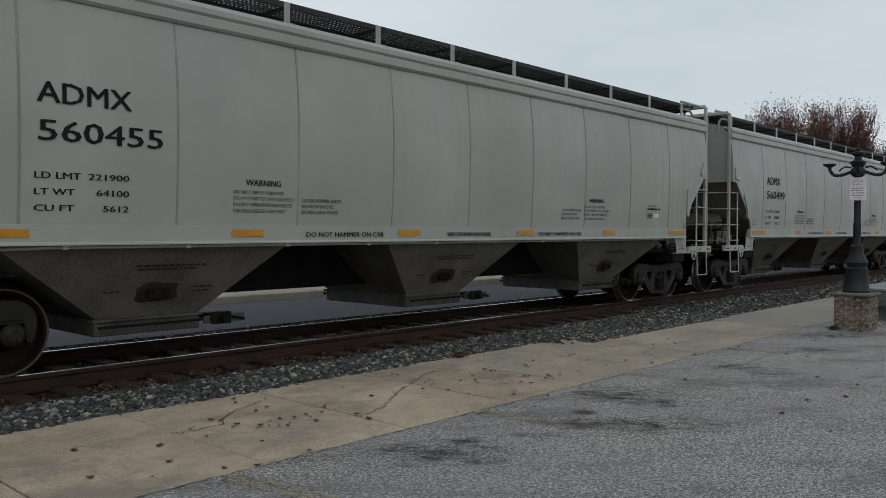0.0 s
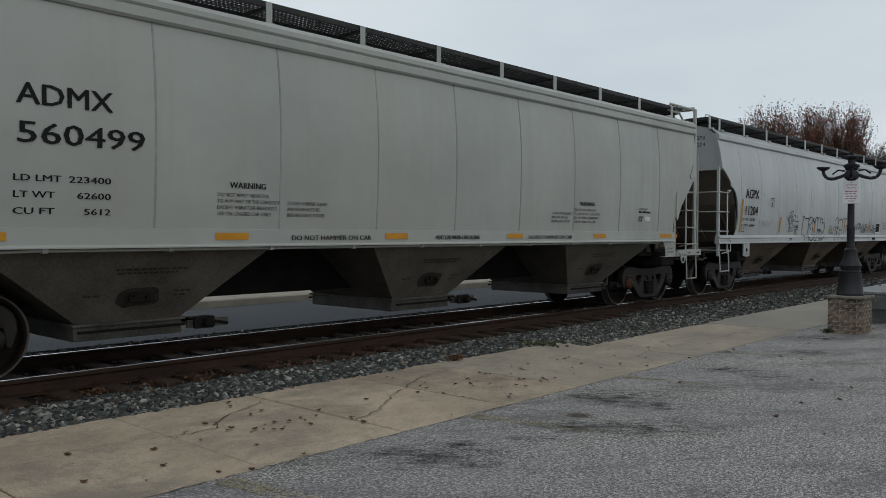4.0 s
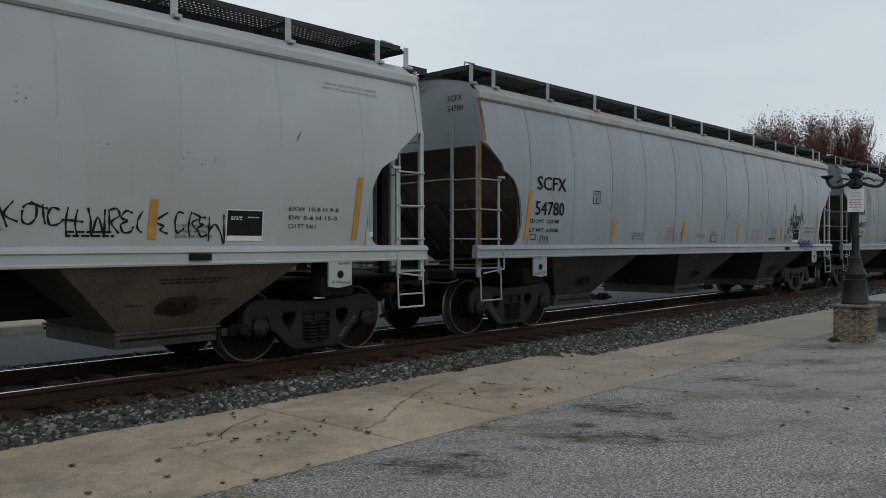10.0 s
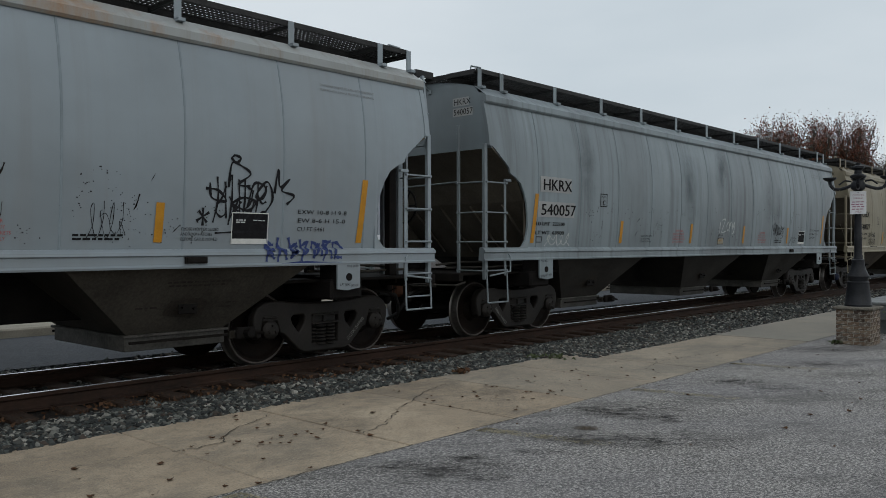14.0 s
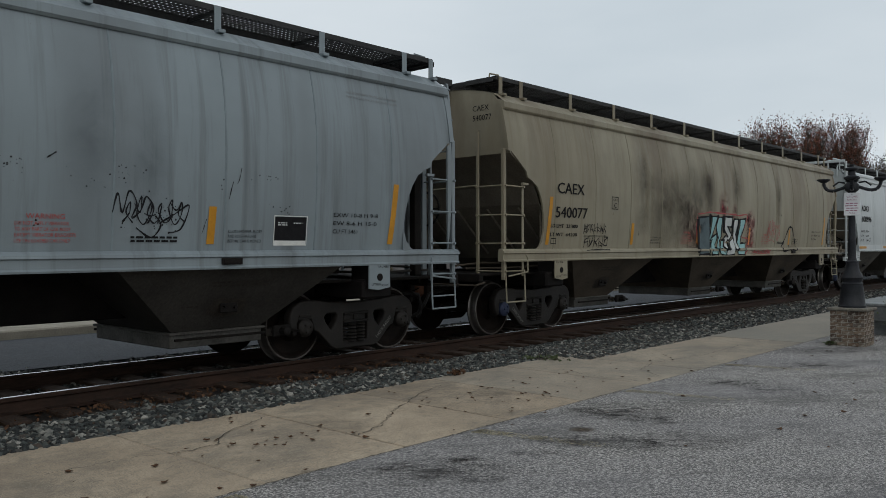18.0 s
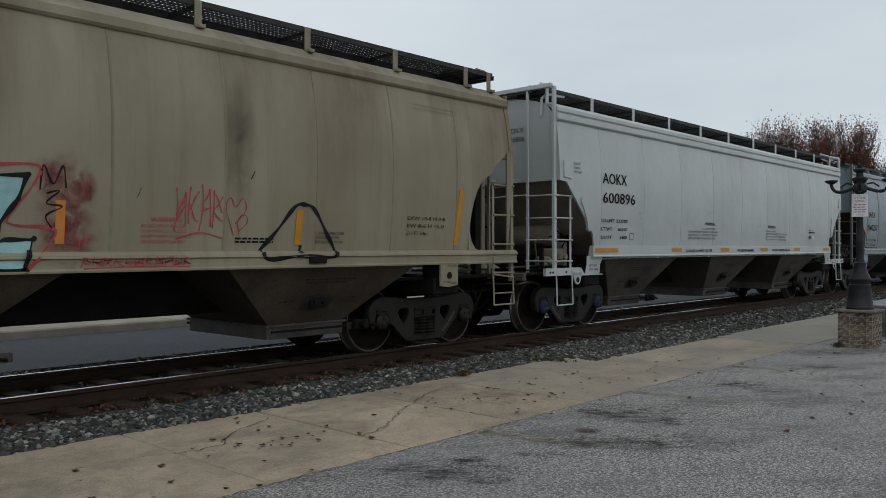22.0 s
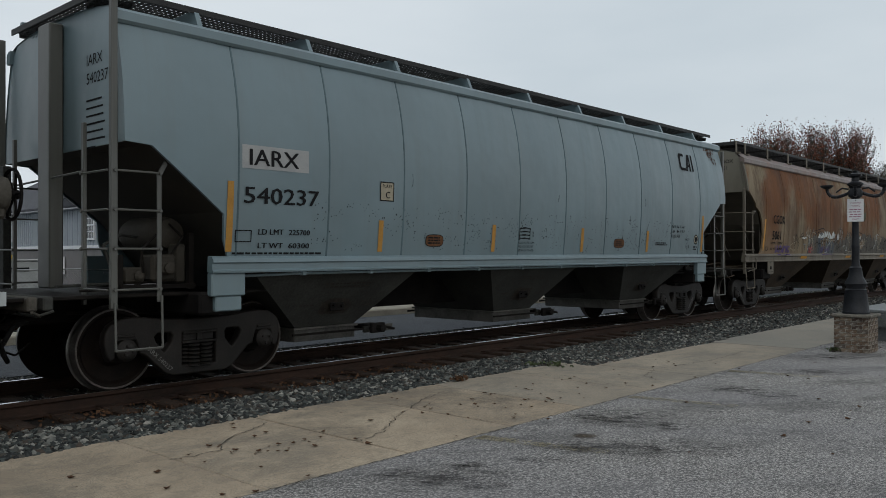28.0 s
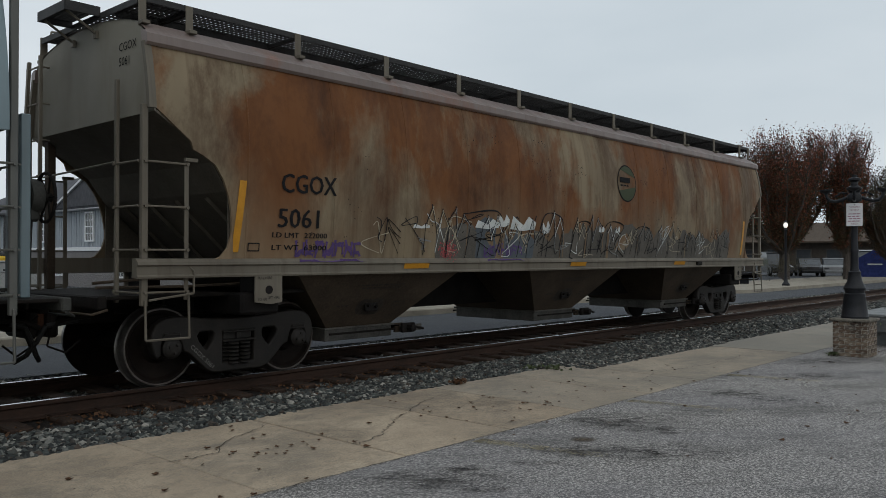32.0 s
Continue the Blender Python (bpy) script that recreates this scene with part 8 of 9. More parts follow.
for i in range(4):
    a = radians(15.3 + 90 * i)
    ca, sa = math.cos(a), math.sin(a)
    pts = [(PX + ca * d, PY + sa * d, z) for d, z in ((0.06, 2.52), (0.18, 2.47), (0.28, 2.44), (0.37, 2.455), (0.42, 2.52), (0.43, 2.58))]
    part("arm", Geo().path(pts, 0.028, 8).path([(PX + ca * d, PY + sa * d, z) for d, z in ((0.1, 2.57), (0.2, 2.59), (0.29, 2.52))], 0.014, 6), M["iron"], post, "scrolled arm", True)
    part("lamp_cup", Geo().turned((PX + ca * 0.43, PY + sa * 0.43, 2.58), [(0.03, 0.0), (0.07, 0.02), (0.105, 0.045), (0.105, 0.065), (0.05, 0.07)], 14, "z"), M["iron"], post, "empty lamp cup", True)
view = math.atan2(-9.54 - PY, -PX)
sx, sy_ = math.cos(view), math.sin(view)
tx, ty_ = -sy_, sx
sign = thing("parking_sign", "small white parking sign with red lettering strapped to the lamp post", "sign", Matrix.Translation((PX + sx * 0.075, PY + sy_ * 0.075, 2.21)) @ Matrix.Rotation(view + math.pi / 2, 4, "Z"))
part("sign_plate", Geo().box(-0.122, 0.122, -0.006, 0.006, -0.19, 0.19, 0.004), M["sign"], sign)
for zz, w, h in ((0.165, 0.04, 0.012),):
    part("bolt", Geo().rod((0, -0.012, zz), (0, 0, zz), 0.008, 6), M["iron"], sign)
for body, z, h, w in (("CUSTOMER", 0.11, 0.03, 0.17), ("PARKING", 0.06, 0.03, 0.14), ("ONLY", -0.165, 0.03, 0.10)):
    vs, fs = letters(body, cap(h))
    k = w / max(v[0] for v in vs)
    part("lettering", Geo().add([(v[0] * k - w / 2, -0.008, z + v[1]) for v in vs], fs), M["sign_ink"], sign)["kind"] = "stuff"
g = Geo()
for z, w in ((0.005, 0.18), (-0.035, 0.2), (-0.075, 0.17), (-0.115, 0.19)):
    u = -w / 2
    while u < w / 2 - 0.03:
        g.add([(u, -0.008, z), (u + 0.05, -0.008, z), (u + 0.05, -0.008, z + 0.015), (u, -0.008, z + 0.015)], [(0, 1, 2, 3)])
        u += 0.062
part("small_print", g, M["sign_ink"], sign)["kind"] = "stuff"

# grey steel planter with shrub behind the pier
M["galv"] = plain("grey_weathered_steel", (0.13, 0.14, 0.14), (0.24, 0.25, 0.25), 3.0, 0.6, 0.3, 0.003, 30)
M["leaf_green"] = plain("dull_green_leaf", (0.035, 0.05, 0.02), (0.085, 0.10, 0.045), 9.0, 0.7)
M["leaf_brown"] = plain("dead_brown_leaf", (0.038, 0.02, 0.012), (0.12, 0.06, 0.028), 14.0, 0.8, 0.0, 0.003)
M["leaf_red"] = plain("russet_leaf", (0.085, 0.027, 0.017), (0.25, 0.075, 0.04), 6.0, 0.75)
M["bark"] = plain("grey_brown_bark", (0.035, 0.028, 0.024), (0.085, 0.072, 0.062), 8.0, 0.9, 0.0, 0.01, 40, (1, 1, 0.3))
planter = thing("planter", "long grey steel trough planter behind the brick pier", "planter")
part("trough", Geo().prism([(16.4, 0.42), (19.6, 0.42), (19.6, 0.36), (19.5, 0.12), (16.5, 0.12), (16.4, 0.36)], -5.9, -5.0), M["galv"], planter)
part("rim", Geo().box(16.36, 19.64, -5.95, -4.95, 0.40, 0.45, 0.01), M["galv"], planter)
for x in (16.8, 19.2):
    part("foot", Geo().box(x - 0.1, x + 0.1, -5.85, -5.05, GROUND - 0.02, 0.14, 0.01), M["galv"], planter)


def leaves(name, spots, size, mat, parent, seed, label=""):
    """Many small bent leaves, one mesh. spots: an array of x, y, z."""
    r = np.random.RandomState(seed)
    n = len(spots)
    base = np.array([(-0.5, 0, 0), (0, -0.32, 0.06), (0.5, 0, 0), (0, 0.32, 0.06)])
    q = r.normal(size=(n, 4))
    q /= np.linalg.norm(q, axis=1)[:, None]
    w, x, y, z = q.T
    R = np.array([[1 - 2 * (y * y + z * z), 2 * (x * y - z * w), 2 * (x * z + y * w)], [2 * (x * y + z * w), 1 - 2 * (x * x + z * z), 2 * (y * z - x * w)], [2 * (x * z - y * w), 2 * (y * z + x * w), 1 - 2 * (x * x + y * y)]]).transpose(2, 0, 1)
    v = np.einsum("nij,kj->nki", R, base) * (size * r.uniform(0.6, 1.4, n))[:, None, None] + spots[:, None]
    f = (np.array([(0, 1, 2), (0, 2, 3)])[None] + (np.arange(n) * 4)[:, None, None]).reshape(-1, 3)
    me = bpy.data.meshes.new(name)
    me.from_pydata(v.reshape(-1, 3), [], f)
    me.materials.append(mat)
    ob = new(name, me)
    if parent is not None:
        ob.parent = parent
    if label:
        ob["label"] = label
    return ob


def shrub(x, y, z, w, h, n, mat, seed, label):
    sh_ = thing("shrub", label, "shrub")
    r = np.random.RandomState(seed)
    g = Geo()
    tips = []
    for i in range(14):
        a, t = r.uniform(0, 6.28), r.uniform(0.2, 1.0)
        tip = (x + w * t * math.cos(a) * 0.8, y + w * t * math.sin(a) * 0.8, z + h * r.uniform(0.5, 0.95))
        g.rod((x + r.uniform(-0.05, 0.05), y, z), tip, 0.012, 5, 0.004)
        tips.append(tip)
    part("stem_work", g, M["bark"], sh_)
    c = np.array(tips)[r.randint(0, 14, n)] + r.normal(0, 1, (n, 3)) * np.array([w * 0.3, w * 0.3, h * 0.22])
    c[:, 2] = np.maximum(c[:, 2], z + 0.03)
    leaves("foliage", c, 0.055, mat, sh_, seed)
    return sh_


shrub(16.2, -6.3, GROUND, 0.55, 0.75, 900, M["leaf_green"], 1, "scraggy green shrub by the planter")
shrub(17.3, -6.5, GROUND, 0.5, 0.55, 600, M["leaf_red"], 2, "low russet shrub by the planter")
shrub(15.6, -6.6, GROUND, 0.35, 0.35, 400, M["leaf_red"], 3, "low russet shrub by the brick pier")
shrub(14.38, -5.25, GROUND, 0.10, 0.06, 60, M["leaf_green"], 4, "weeds at the foot of the brick pier")
shrub(9.95, -2.62, -0.16, 0.35, 0.03, 60, M["leaf_green"], 6, "thin grass at the ballast edge")
shrub(7.95, -2.6, -0.16, 0.10, 0.06, 90, M["leaf_brown"], 7, "heap of dead brown leaves at the ballast edge")

# fallen leaves on the apron and the lot, each a curled thing
leaf_meshes = []
rng = random.Random(12)
for k in range(4):
    g = Geo()
    n = 7
    rim = [(0.05 * (0.55 + 0.5 * rng.random()) * math.cos(6.283 * i / n), 0.04 * (0.55 + 0.5 * rng.random()) * math.sin(6.283 * i / n), 0.006 + 0.022 * rng.random()) for i in range(n)]
    g.add([(0, 0, 0.004)] + rim, [(0, 1 + i, 1 + (i + 1) % n) for i in range(n)])
    leaf_meshes.append(g.mesh("fallen_leaf", M["leaf_brown"]))
for i in range(150):
    x = 2.3 + 9.5 * rng.random() ** 1.3 if i < 115 else rng.uniform(8, 16)
    y = rng.gauss(-3.95, 0.5) if i < 105 else rng.uniform(-8.0, -4.6)
    if not -8.2 < y < -2.6:
        continue
    if i < 14:
        x, y = rng.gauss(4.0, 0.3), rng.gauss(-3.75, 0.15)
    elif i < 40:
        x, y = rng.gauss(7.4, 0.8), rng.gauss(-3.9, 0.4)
    lf = tagged(new("fallen_leaf", leaf_meshes[i % 4]), "curled dead brown leaf lying on the pavement", "leaf", "fallen leaves")
    s = rng.uniform(0.3, 0.85)
    lf.matrix_world = Matrix.LocRotScale((x, y, GROUND + 0.002), Euler((0, 0, rng.uniform(0, 6.28))), (s, s, s))
r_ = np.random.RandomState(8)
leaves("leaf_litter", np.c_[r_.uniform(1.5, 9, 500), r_.normal(-1.25, 0.22, 500), np.full(500, -0.158)], 0.05, M["leaf_brown"], ties, 9, "dead leaves caught among the ties")["kind"] = "stuff"

# ---- across the street ----
solid("kerb", Geo().prism([(6.4, -0.5), (6.4, -0.03), (6.43, 0.0), (6.6, 0.0), (6.6, -0.5)], -130, 340, "x"), M["kerb"], "pale worn concrete kerb of the street", "kerb", "structure")
solid("sidewalk", Geo().box(-130, 340, 6.6, 10.5, -0.5, -0.01), M["kerb"], "pale concrete sidewalk across the street", "sidewalk", "structure")
solid("kerb_island", Geo().prism([(34, 6.4), (37, 5.0), (60, 4.9), (66, 6.4)], -0.4, -0.005, "z"), M["kerb"], "pale concrete kerb island jutting into the street", "kerb", "structure")
yard = solid("yard", Geo().box(-130, 340, 10.5, 60, -0.5, -0.05), M["street"], "grey yard behind the sidewalk", "yard", "structure")

M["siding"] = plain("blue_grey_siding", (0.27, 0.30, 0.33), (0.33, 0.36, 0.39), 2.0, 0.6, 0.0, 0.001, 20)
M["siding_low"] = plain("taupe_siding", (0.15, 0.14, 0.14), (0.19, 0.18, 0.175), 2.0, 0.7, 0.0, 0.001, 20)
M["trim_white"] = plain("white_painted_trim", (0.62, 0.63, 0.64), (0.74, 0.75, 0.76), 3.0, 0.5, 0.0, 0.0)
M["shingle"] = plain("dark_grey_shingle", (0.05, 0.052, 0.06), (0.10, 0.10, 0.11), 5.0, 0.9, 0.0, 0.008, 25)
M["glass"] = plain("dark_window_glass", (0.03, 0.035, 0.04), (0.05, 0.055, 0.06), 2.0, 0.08, 0.0, 0.0)
M["glass"].node_tree.nodes["Principled BSDF"].inputs["Specular IOR Level"].default_value = 0.8

HX, HY0, HY1 = 18.0, 14.0, 48.0
house = thing("house", "two-storey blue-grey house with vertical siding and white windows", "house")
part("wall", Geo().box(HX + 0.02, HX + 9, HY0, HY1, 1.95, 3.84), M["siding"], house, "blue-grey vertical board siding")
part("lower_wall", Geo().box(HX + 0.06, HX + 9, HY0 + 0.04, HY1, -0.4, 1.76), M["siding_low"], house, "taupe lower storey")
part("trim_band", Geo().box(HX - 0.03, HX + 9, HY0 - 0.04, HY1, 1.76, 1.95, 0.01), M["trim_white"], house, "white band between the storeys")
g = Geo()
for i in range(int((HY1 - HY0) / 0.3)):
    y = HY0 + i * 0.3
    g.box(HX - 0.004, HX + 0.03, y, y + 0.045, 1.95, 3.8)
for i in range(30):
    x = HX + 0.3 * i
    g.box(x, x + 0.045, HY0 - 0.02, HY0 + 0.02, 1.95, 3.8)
part("siding_relief", g, M["siding"], house)["kind"] = "stuff"
part("gutter", Geo().box(HX - 0.42, HX - 0.30, HY0 - 0.5, HY1 + 0.4, 3.80, 3.94, 0.02), M["trim_white"], house, "white gutter")
part("soffit", Geo().box(HX - 0.32, HX + 0.1, HY0 - 0.4, HY1 + 0.4, 3.80, 3.86), M["trim_white"], house)
part("roof", Geo().prism([(HX - 0.45, 3.86), (HX + 4.5, 6.3), (HX + 9.4, 3.86), (HX + 9.4, 3.98), (HX + 4.5, 6.44), (HX - 0.45, 3.98)], HY0 - 0.5, HY1 + 0.5), M["shingle"], house, "dark grey shingle roof")
part("gable", Geo().prism([(HX + 0.02, 3.84), (HX + 9, 3.84), (HX + 4.5, 6.2)], HY0 + 0.02, HY0 + 0.2), M["siding"], house)
gb = Geo().add([(HX - 0.5, 26.5, 3.95), (HX - 0.5, 33.5, 3.95), (HX - 0.5, 30.0, 5.3), (HX + 4.0, 30.0, 5.4)], [(0, 2, 3), (1, 3, 2), (0, 1, 2)])
part("porch_gable", gb, M["shingle"], house)
part("rake_trim", Geo().rod((HX - 0.55, 26.3, 3.9), (HX - 0.55, 30.0, 5.32), 0.07, 4).rod((HX - 0.55, 33.7, 3.9), (HX - 0.55, 30.0, 5.32), 0.07, 4), M["trim_white"], house, "white rake board")
for y, z0, h, w in ((18.3, 2.3, 1.32, 0.8), (22.6, 2.3, 1.32, 0.8), (26.9, 2.3, 1.32, 0.8), (30.45, 2.3, 1.32, 0.8), (36.1, 2.3, 1.32, 0.8), (41.0, 2.3, 1.32, 0.8), (45.5, 2.3, 1.32, 0.8), (20.0, 0.55, 0.75, 0.8), (27.0, 0.55, 0.75, 0.8), (34.0, 0.55, 0.75, 0.8)):
    win_ = part("window", Geo().box(HX - 0.03, HX + 0.04, y - w / 2, y + w / 2, z0, z0 + h), M["glass"], house, "white-framed sash window")
    g = Geo()
    for a, b, c, d in ((y - w / 2 - 0.09, y - w / 2, z0 - 0.09, z0 + h + 0.09), (y + w / 2, y + w / 2 + 0.09, z0 - 0.09, z0 + h + 0.09)):
        g.box(HX - 0.07, HX + 0.03, a, b, c, d, 0.008)
    g.box(HX - 0.07, HX + 0.03, y - w / 2, y + w / 2, z0 + h, z0 + h + 0.09, 0.008).box(HX - 0.08, HX + 0.03, y - w / 2, y + w / 2, z0 - 0.09, z0, 0.008)
    part("frame", g, M["trim_white"], win_)
    g = Geo().box(HX - 0.06, HX - 0.03, y - w / 2, y + w / 2, z0 + h / 2 - 0.03, z0 + h / 2 + 0.03)
    for k in (-1, 1):
        g.box(HX - 0.05, HX - 0.032, y + k * w / 6 - 0.012, y + k * w / 6 + 0.012, z0, z0 + h)
    for k in (1, 3):
        g.box(HX - 0.05, HX - 0.032, y - w / 2, y + w / 2, z0 + h * k / 4 - 0.012, z0 + h * k / 4 + 0.012)
    part("muntins", g, M["trim_white"], win_)

# low pale tank box and lift machine in the yard, and the chain-link fence
M["tank"] = plain("pale_grey_painted_steel", (0.26, 0.27, 0.26), (0.34, 0.35, 0.34), 3.0, 0.6)
M["machine"] = plain("dark_machine_steel", (0.02, 0.021, 0.023), (0.07, 0.072, 0.075), 4.0, 0.5, 0.2)
M["safety_yellow"] = plain("yellow_machine_paint", (0.48, 0.30, 0.02), (0.58, 0.38, 0.04), 4.0, 0.5)
box_ = thing("equipment_box", "long pale grey steel equipment box in the yard", "equipment")
part("body", Geo().box(10.3, 13.2, 23.6, 24.8, -0.05, 1.25, 0.03), M["tank"], box_)
part("lid", Geo().box(10.25, 13.25, 23.55, 24.85, 1.25, 1.32, 0.02), M["tank"], box_)
part("small_print", Geo().box(11.6, 12.5, 23.585, 23.6, 0.85, 1.0), M["black"], box_)
mach = thing("lift_machine", "dark lift machine with a yellow chassis in the yard", "machine")
part("chassis", Geo().box(10.6, 12.6, 25.2, 26.6, 0.5, 1.5, 0.08), M["safety_yellow"], mach, "yellow chassis")
part("cab", Geo().box(11.2, 12.3, 25.3, 26.5, 1.5, 1.62, 0.02).box(11.2, 11.28, 25.3, 25.38, 1.6, 3.1).box(12.22, 12.3, 25.3, 25.38, 1.6, 3.1).box(11.2, 11.28, 26.42, 26.5, 1.6, 3.1).box(12.22, 12.3, 26.42, 26.5, 1.6, 3.1).box(11.15, 12.35, 25.25, 26.55, 3.1, 3.2, 0.03), M["machine"], mach)
part("mast", Geo().box(10.1, 10.25, 25.4, 25.55, 0.2, 3.3).box(10.1, 10.25, 26.25, 26.4, 0.2, 3.3).box(10.05, 10.3, 25.4, 26.4, 2.2, 2.35).box(10.05, 10.3, 25.4, 26.4, 3.2, 3.3).rod((10.3, 25.9, 0.4), (11.2, 25.9, 2.9), 0.08, 8), M["machine"], mach, "dark lifting mast")
for x, y in ((10.9, 25.1), (12.3, 25.1), (10.9, 26.7), (12.3, 26.7)):
    part("tyre", Geo().turned((x, y, 0.35), [(0.2, -0.13), (0.38, -0.12), (0.4, -0.06), (0.4, 0.06), (0.38, 0.12), (0.2, 0.13)], 18), M["hose"], mach, "", True)
M["wire"] = plain("galvanised_wire", (0.20, 0.205, 0.21), (0.30, 0.305, 0.31), 6.0, 0.5, 0.6, 0.0)
fence = thing("fence", "low chain-link fence with top rails along the yard", "fence")
for i in range(24):
    x = -4 + i * 2.4
    part("post", Geo().rod((x, 11.0, -0.05), (x, 11.0, 1.15), 0.03, 8), M["wire"], fence)
part("top_rail", Geo().rod((-4, 11.0, 1.13), (51.2, 11.0, 1.13), 0.022, 6), M["wire"], fence)
part("mid_rail", Geo().rod((-4, 11.0, 0.6), (51.2, 11.0, 0.6), 0.018, 6), M["wire"], fence)
g = Geo()
for i in range(560):
    x = -4 + i * 0.1
    for s in (1, -1):
        x2 = x + s * 1.1
        if -4 <= x2 <= 51.2:
            g.add([(x, 11.0, 0.02), (x + 0.008, 11.0, 0.02), (x2 + 0.008, 11.0, 1.12), (x2, 11.0, 1.12)], [(0, 1, 2, 3)])
part("wire_mesh", g, M["wire"], fence, "galvanised chain-link mesh")["kind"] = "stuff"


# ---- the far right: trees, parked cars, street lamp, low buildings ----
def tree(x, y, height, spread, seed, n_leaf, leaf_mats, label):
    """A vase-shaped tree: short trunk, many rising limbs, twigs, sparse dead leaves above and a dense lower crown."""
    r = random.Random(seed)
    t = thing("tree", label, "tree")
    g = Geo()
    fork = height * 0.2
    g.rod((x, y, -0.3), (x + 0.05, y, fork), 0.24, 10, 0.17)
    part("trunk", g, M["bark"], t)
    g, tips = Geo(), []
    for i in range(22):
        a = 6.283 * i / 22 + r.uniform(-0.3, 0.3)
        reach = spread * r.uniform(0.25, 1.0)
        p = Vector((x, y, fork - 0.2))
        for k in range(6):
            u = (k + 1) / 6
            top = height * r.uniform(0.86, 1.0) if k == 5 else 0
            q = Vector((x + math.cos(a) * reach * u ** 0.6 + r.uniform(-0.15, 0.15), y + math.sin(a) * reach * u ** 0.6 + r.uniform(-0.15, 0.15), fork + (height * (1 - 0.22 * (reach / spread) ** 2) - fork) * u * r.uniform(0.96, 1.02)))
            g.rod(p, q, 0.10 * (1 - u) + 0.022, 6, 0.10 * (1 - u) * 0.8 + 0.014)
            tips.append((q, u))
            for j in range(9):
                b = r.uniform(0, 6.283)
                ln = r.uniform(0.4, 1.0)
                s = p.lerp(q, r.random())
                e = s + Vector((math.cos(b) * ln * 0.5, math.sin(b) * ln * 0.5, ln * r.uniform(0.6, 1.0)))
                g.rod(s, e, 0.018, 4, 0.006)
                tips.append((e, u))
                for m in range(3):
                    s2 = s.lerp(e, r.uniform(0.3, 1))
                    e2 = s2 + Vector((r.uniform(-0.22, 0.22), r.uniform(-0.22, 0.22), r.uniform(0.3, 0.75)))
                    g.rod(s2, e2, 0.010, 3, 0.004)
                    tips.append((e2, u))
            p = q
    part("branch_work", g, M["bark"], t)
    rr = np.random.RandomState(seed)
    pts = np.array([tuple(p) for p, _ in tips])
    w = np.array([1.2 - u for _, u in tips])
    w /= w.sum()
    for k, mt in enumerate(leaf_mats):
        n_each = int(2.6 * n_leaf) // len(leaf_mats)
        high = np.array([u for _, u in tips])
        wk = w * ((0.25 + high) if k == 0 else (1.25 - high))
        c = pts[rr.choice(len(pts), n_each, p=wk / wk.sum())] + rr.normal(0, 0.2, (n_each, 3))
        leaves("crown", c, 0.10, mt, t, seed + k)
    return t


M["leaf_olive"] = plain("olive_brown_leaf", (0.03, 0.028, 0.013), (0.07, 0.058, 0.028), 5.0, 0.8)
tree(55.5, 9.9, 9.4, 4.2, 1, 30000, (M["leaf_red"], M["leaf_brown"], M["leaf_olive"]), "vase-shaped street tree with sparse russet leaves")
tree(58.5, 7.0, 9.3, 2.3, 2, 20000, (M["leaf_red"], M["leaf_olive"]), "street tree with thinning red-brown leaves")
tree(62.0, 12.5, 9.4, 4.6, 3, 22000, (M["leaf_olive"], M["leaf_brown"]), "street tree with thin brown leaves")
tree(61.0, 5.0, 6.9, 2.4, 4, 16000, (M["leaf_olive"], M["leaf_brown"]), "bushy brown street tree")
tree(78.0, 2.2, 7.6, 4.5, 5, 9000, (M["leaf_green"], M["leaf_olive"]), "distant dull green tree")
tree(82.0, -3.0, 6.6, 4.5, 6, 8000, (M["leaf_green"],), "distant dull green tree")
tree(90.0, 26.0, 9.0, 5.0, 7, 8000, (M["leaf_green"], M["leaf_brown"]), "distant tree with mixed brown leaves")

sl = thing("street_lamp", "black street lamp with a lit globe beside the sidewalk", "street lamp")
part("column", Geo().turned((43.6, 5.75, -0.02), [(0.2, 0.0), (0.2, 0.1), (0.11, 0.2), (0.07, 0.45), (0.055, 2.9), (0.09, 2.95), (0.05, 3.05)], 12, "z"), M["iron"], sl, "", True)
glow = bpy.data.materials.new("lit_lamp_globe")
glow.use_nodes = True
gb_ = glow.node_tree.nodes["Principled BSDF"]
gb_.inputs["Base Color"].default_value = (0.8, 0.8, 0.76, 1)
gb_.inputs["Emission Color"].default_value = (1.0, 0.95, 0.85, 1)
gb_.inputs["Emission Strength"].default_value = 0.8
part("globe", Geo().turned((43.6, 5.75, 3.02), [(0.04, 0.0), (0.09, 0.05), (0.11, 0.15), (0.085, 0.25), (0.03, 0.3)], 14, "z"), glow, sl, "white lit globe", True)
part("finial", Geo().turned((43.6, 5.75, 3.3), [(0.12, 0.0), (0.06, 0.06), (0.02, 0.14)], 10, "z"), M["iron"], sl)


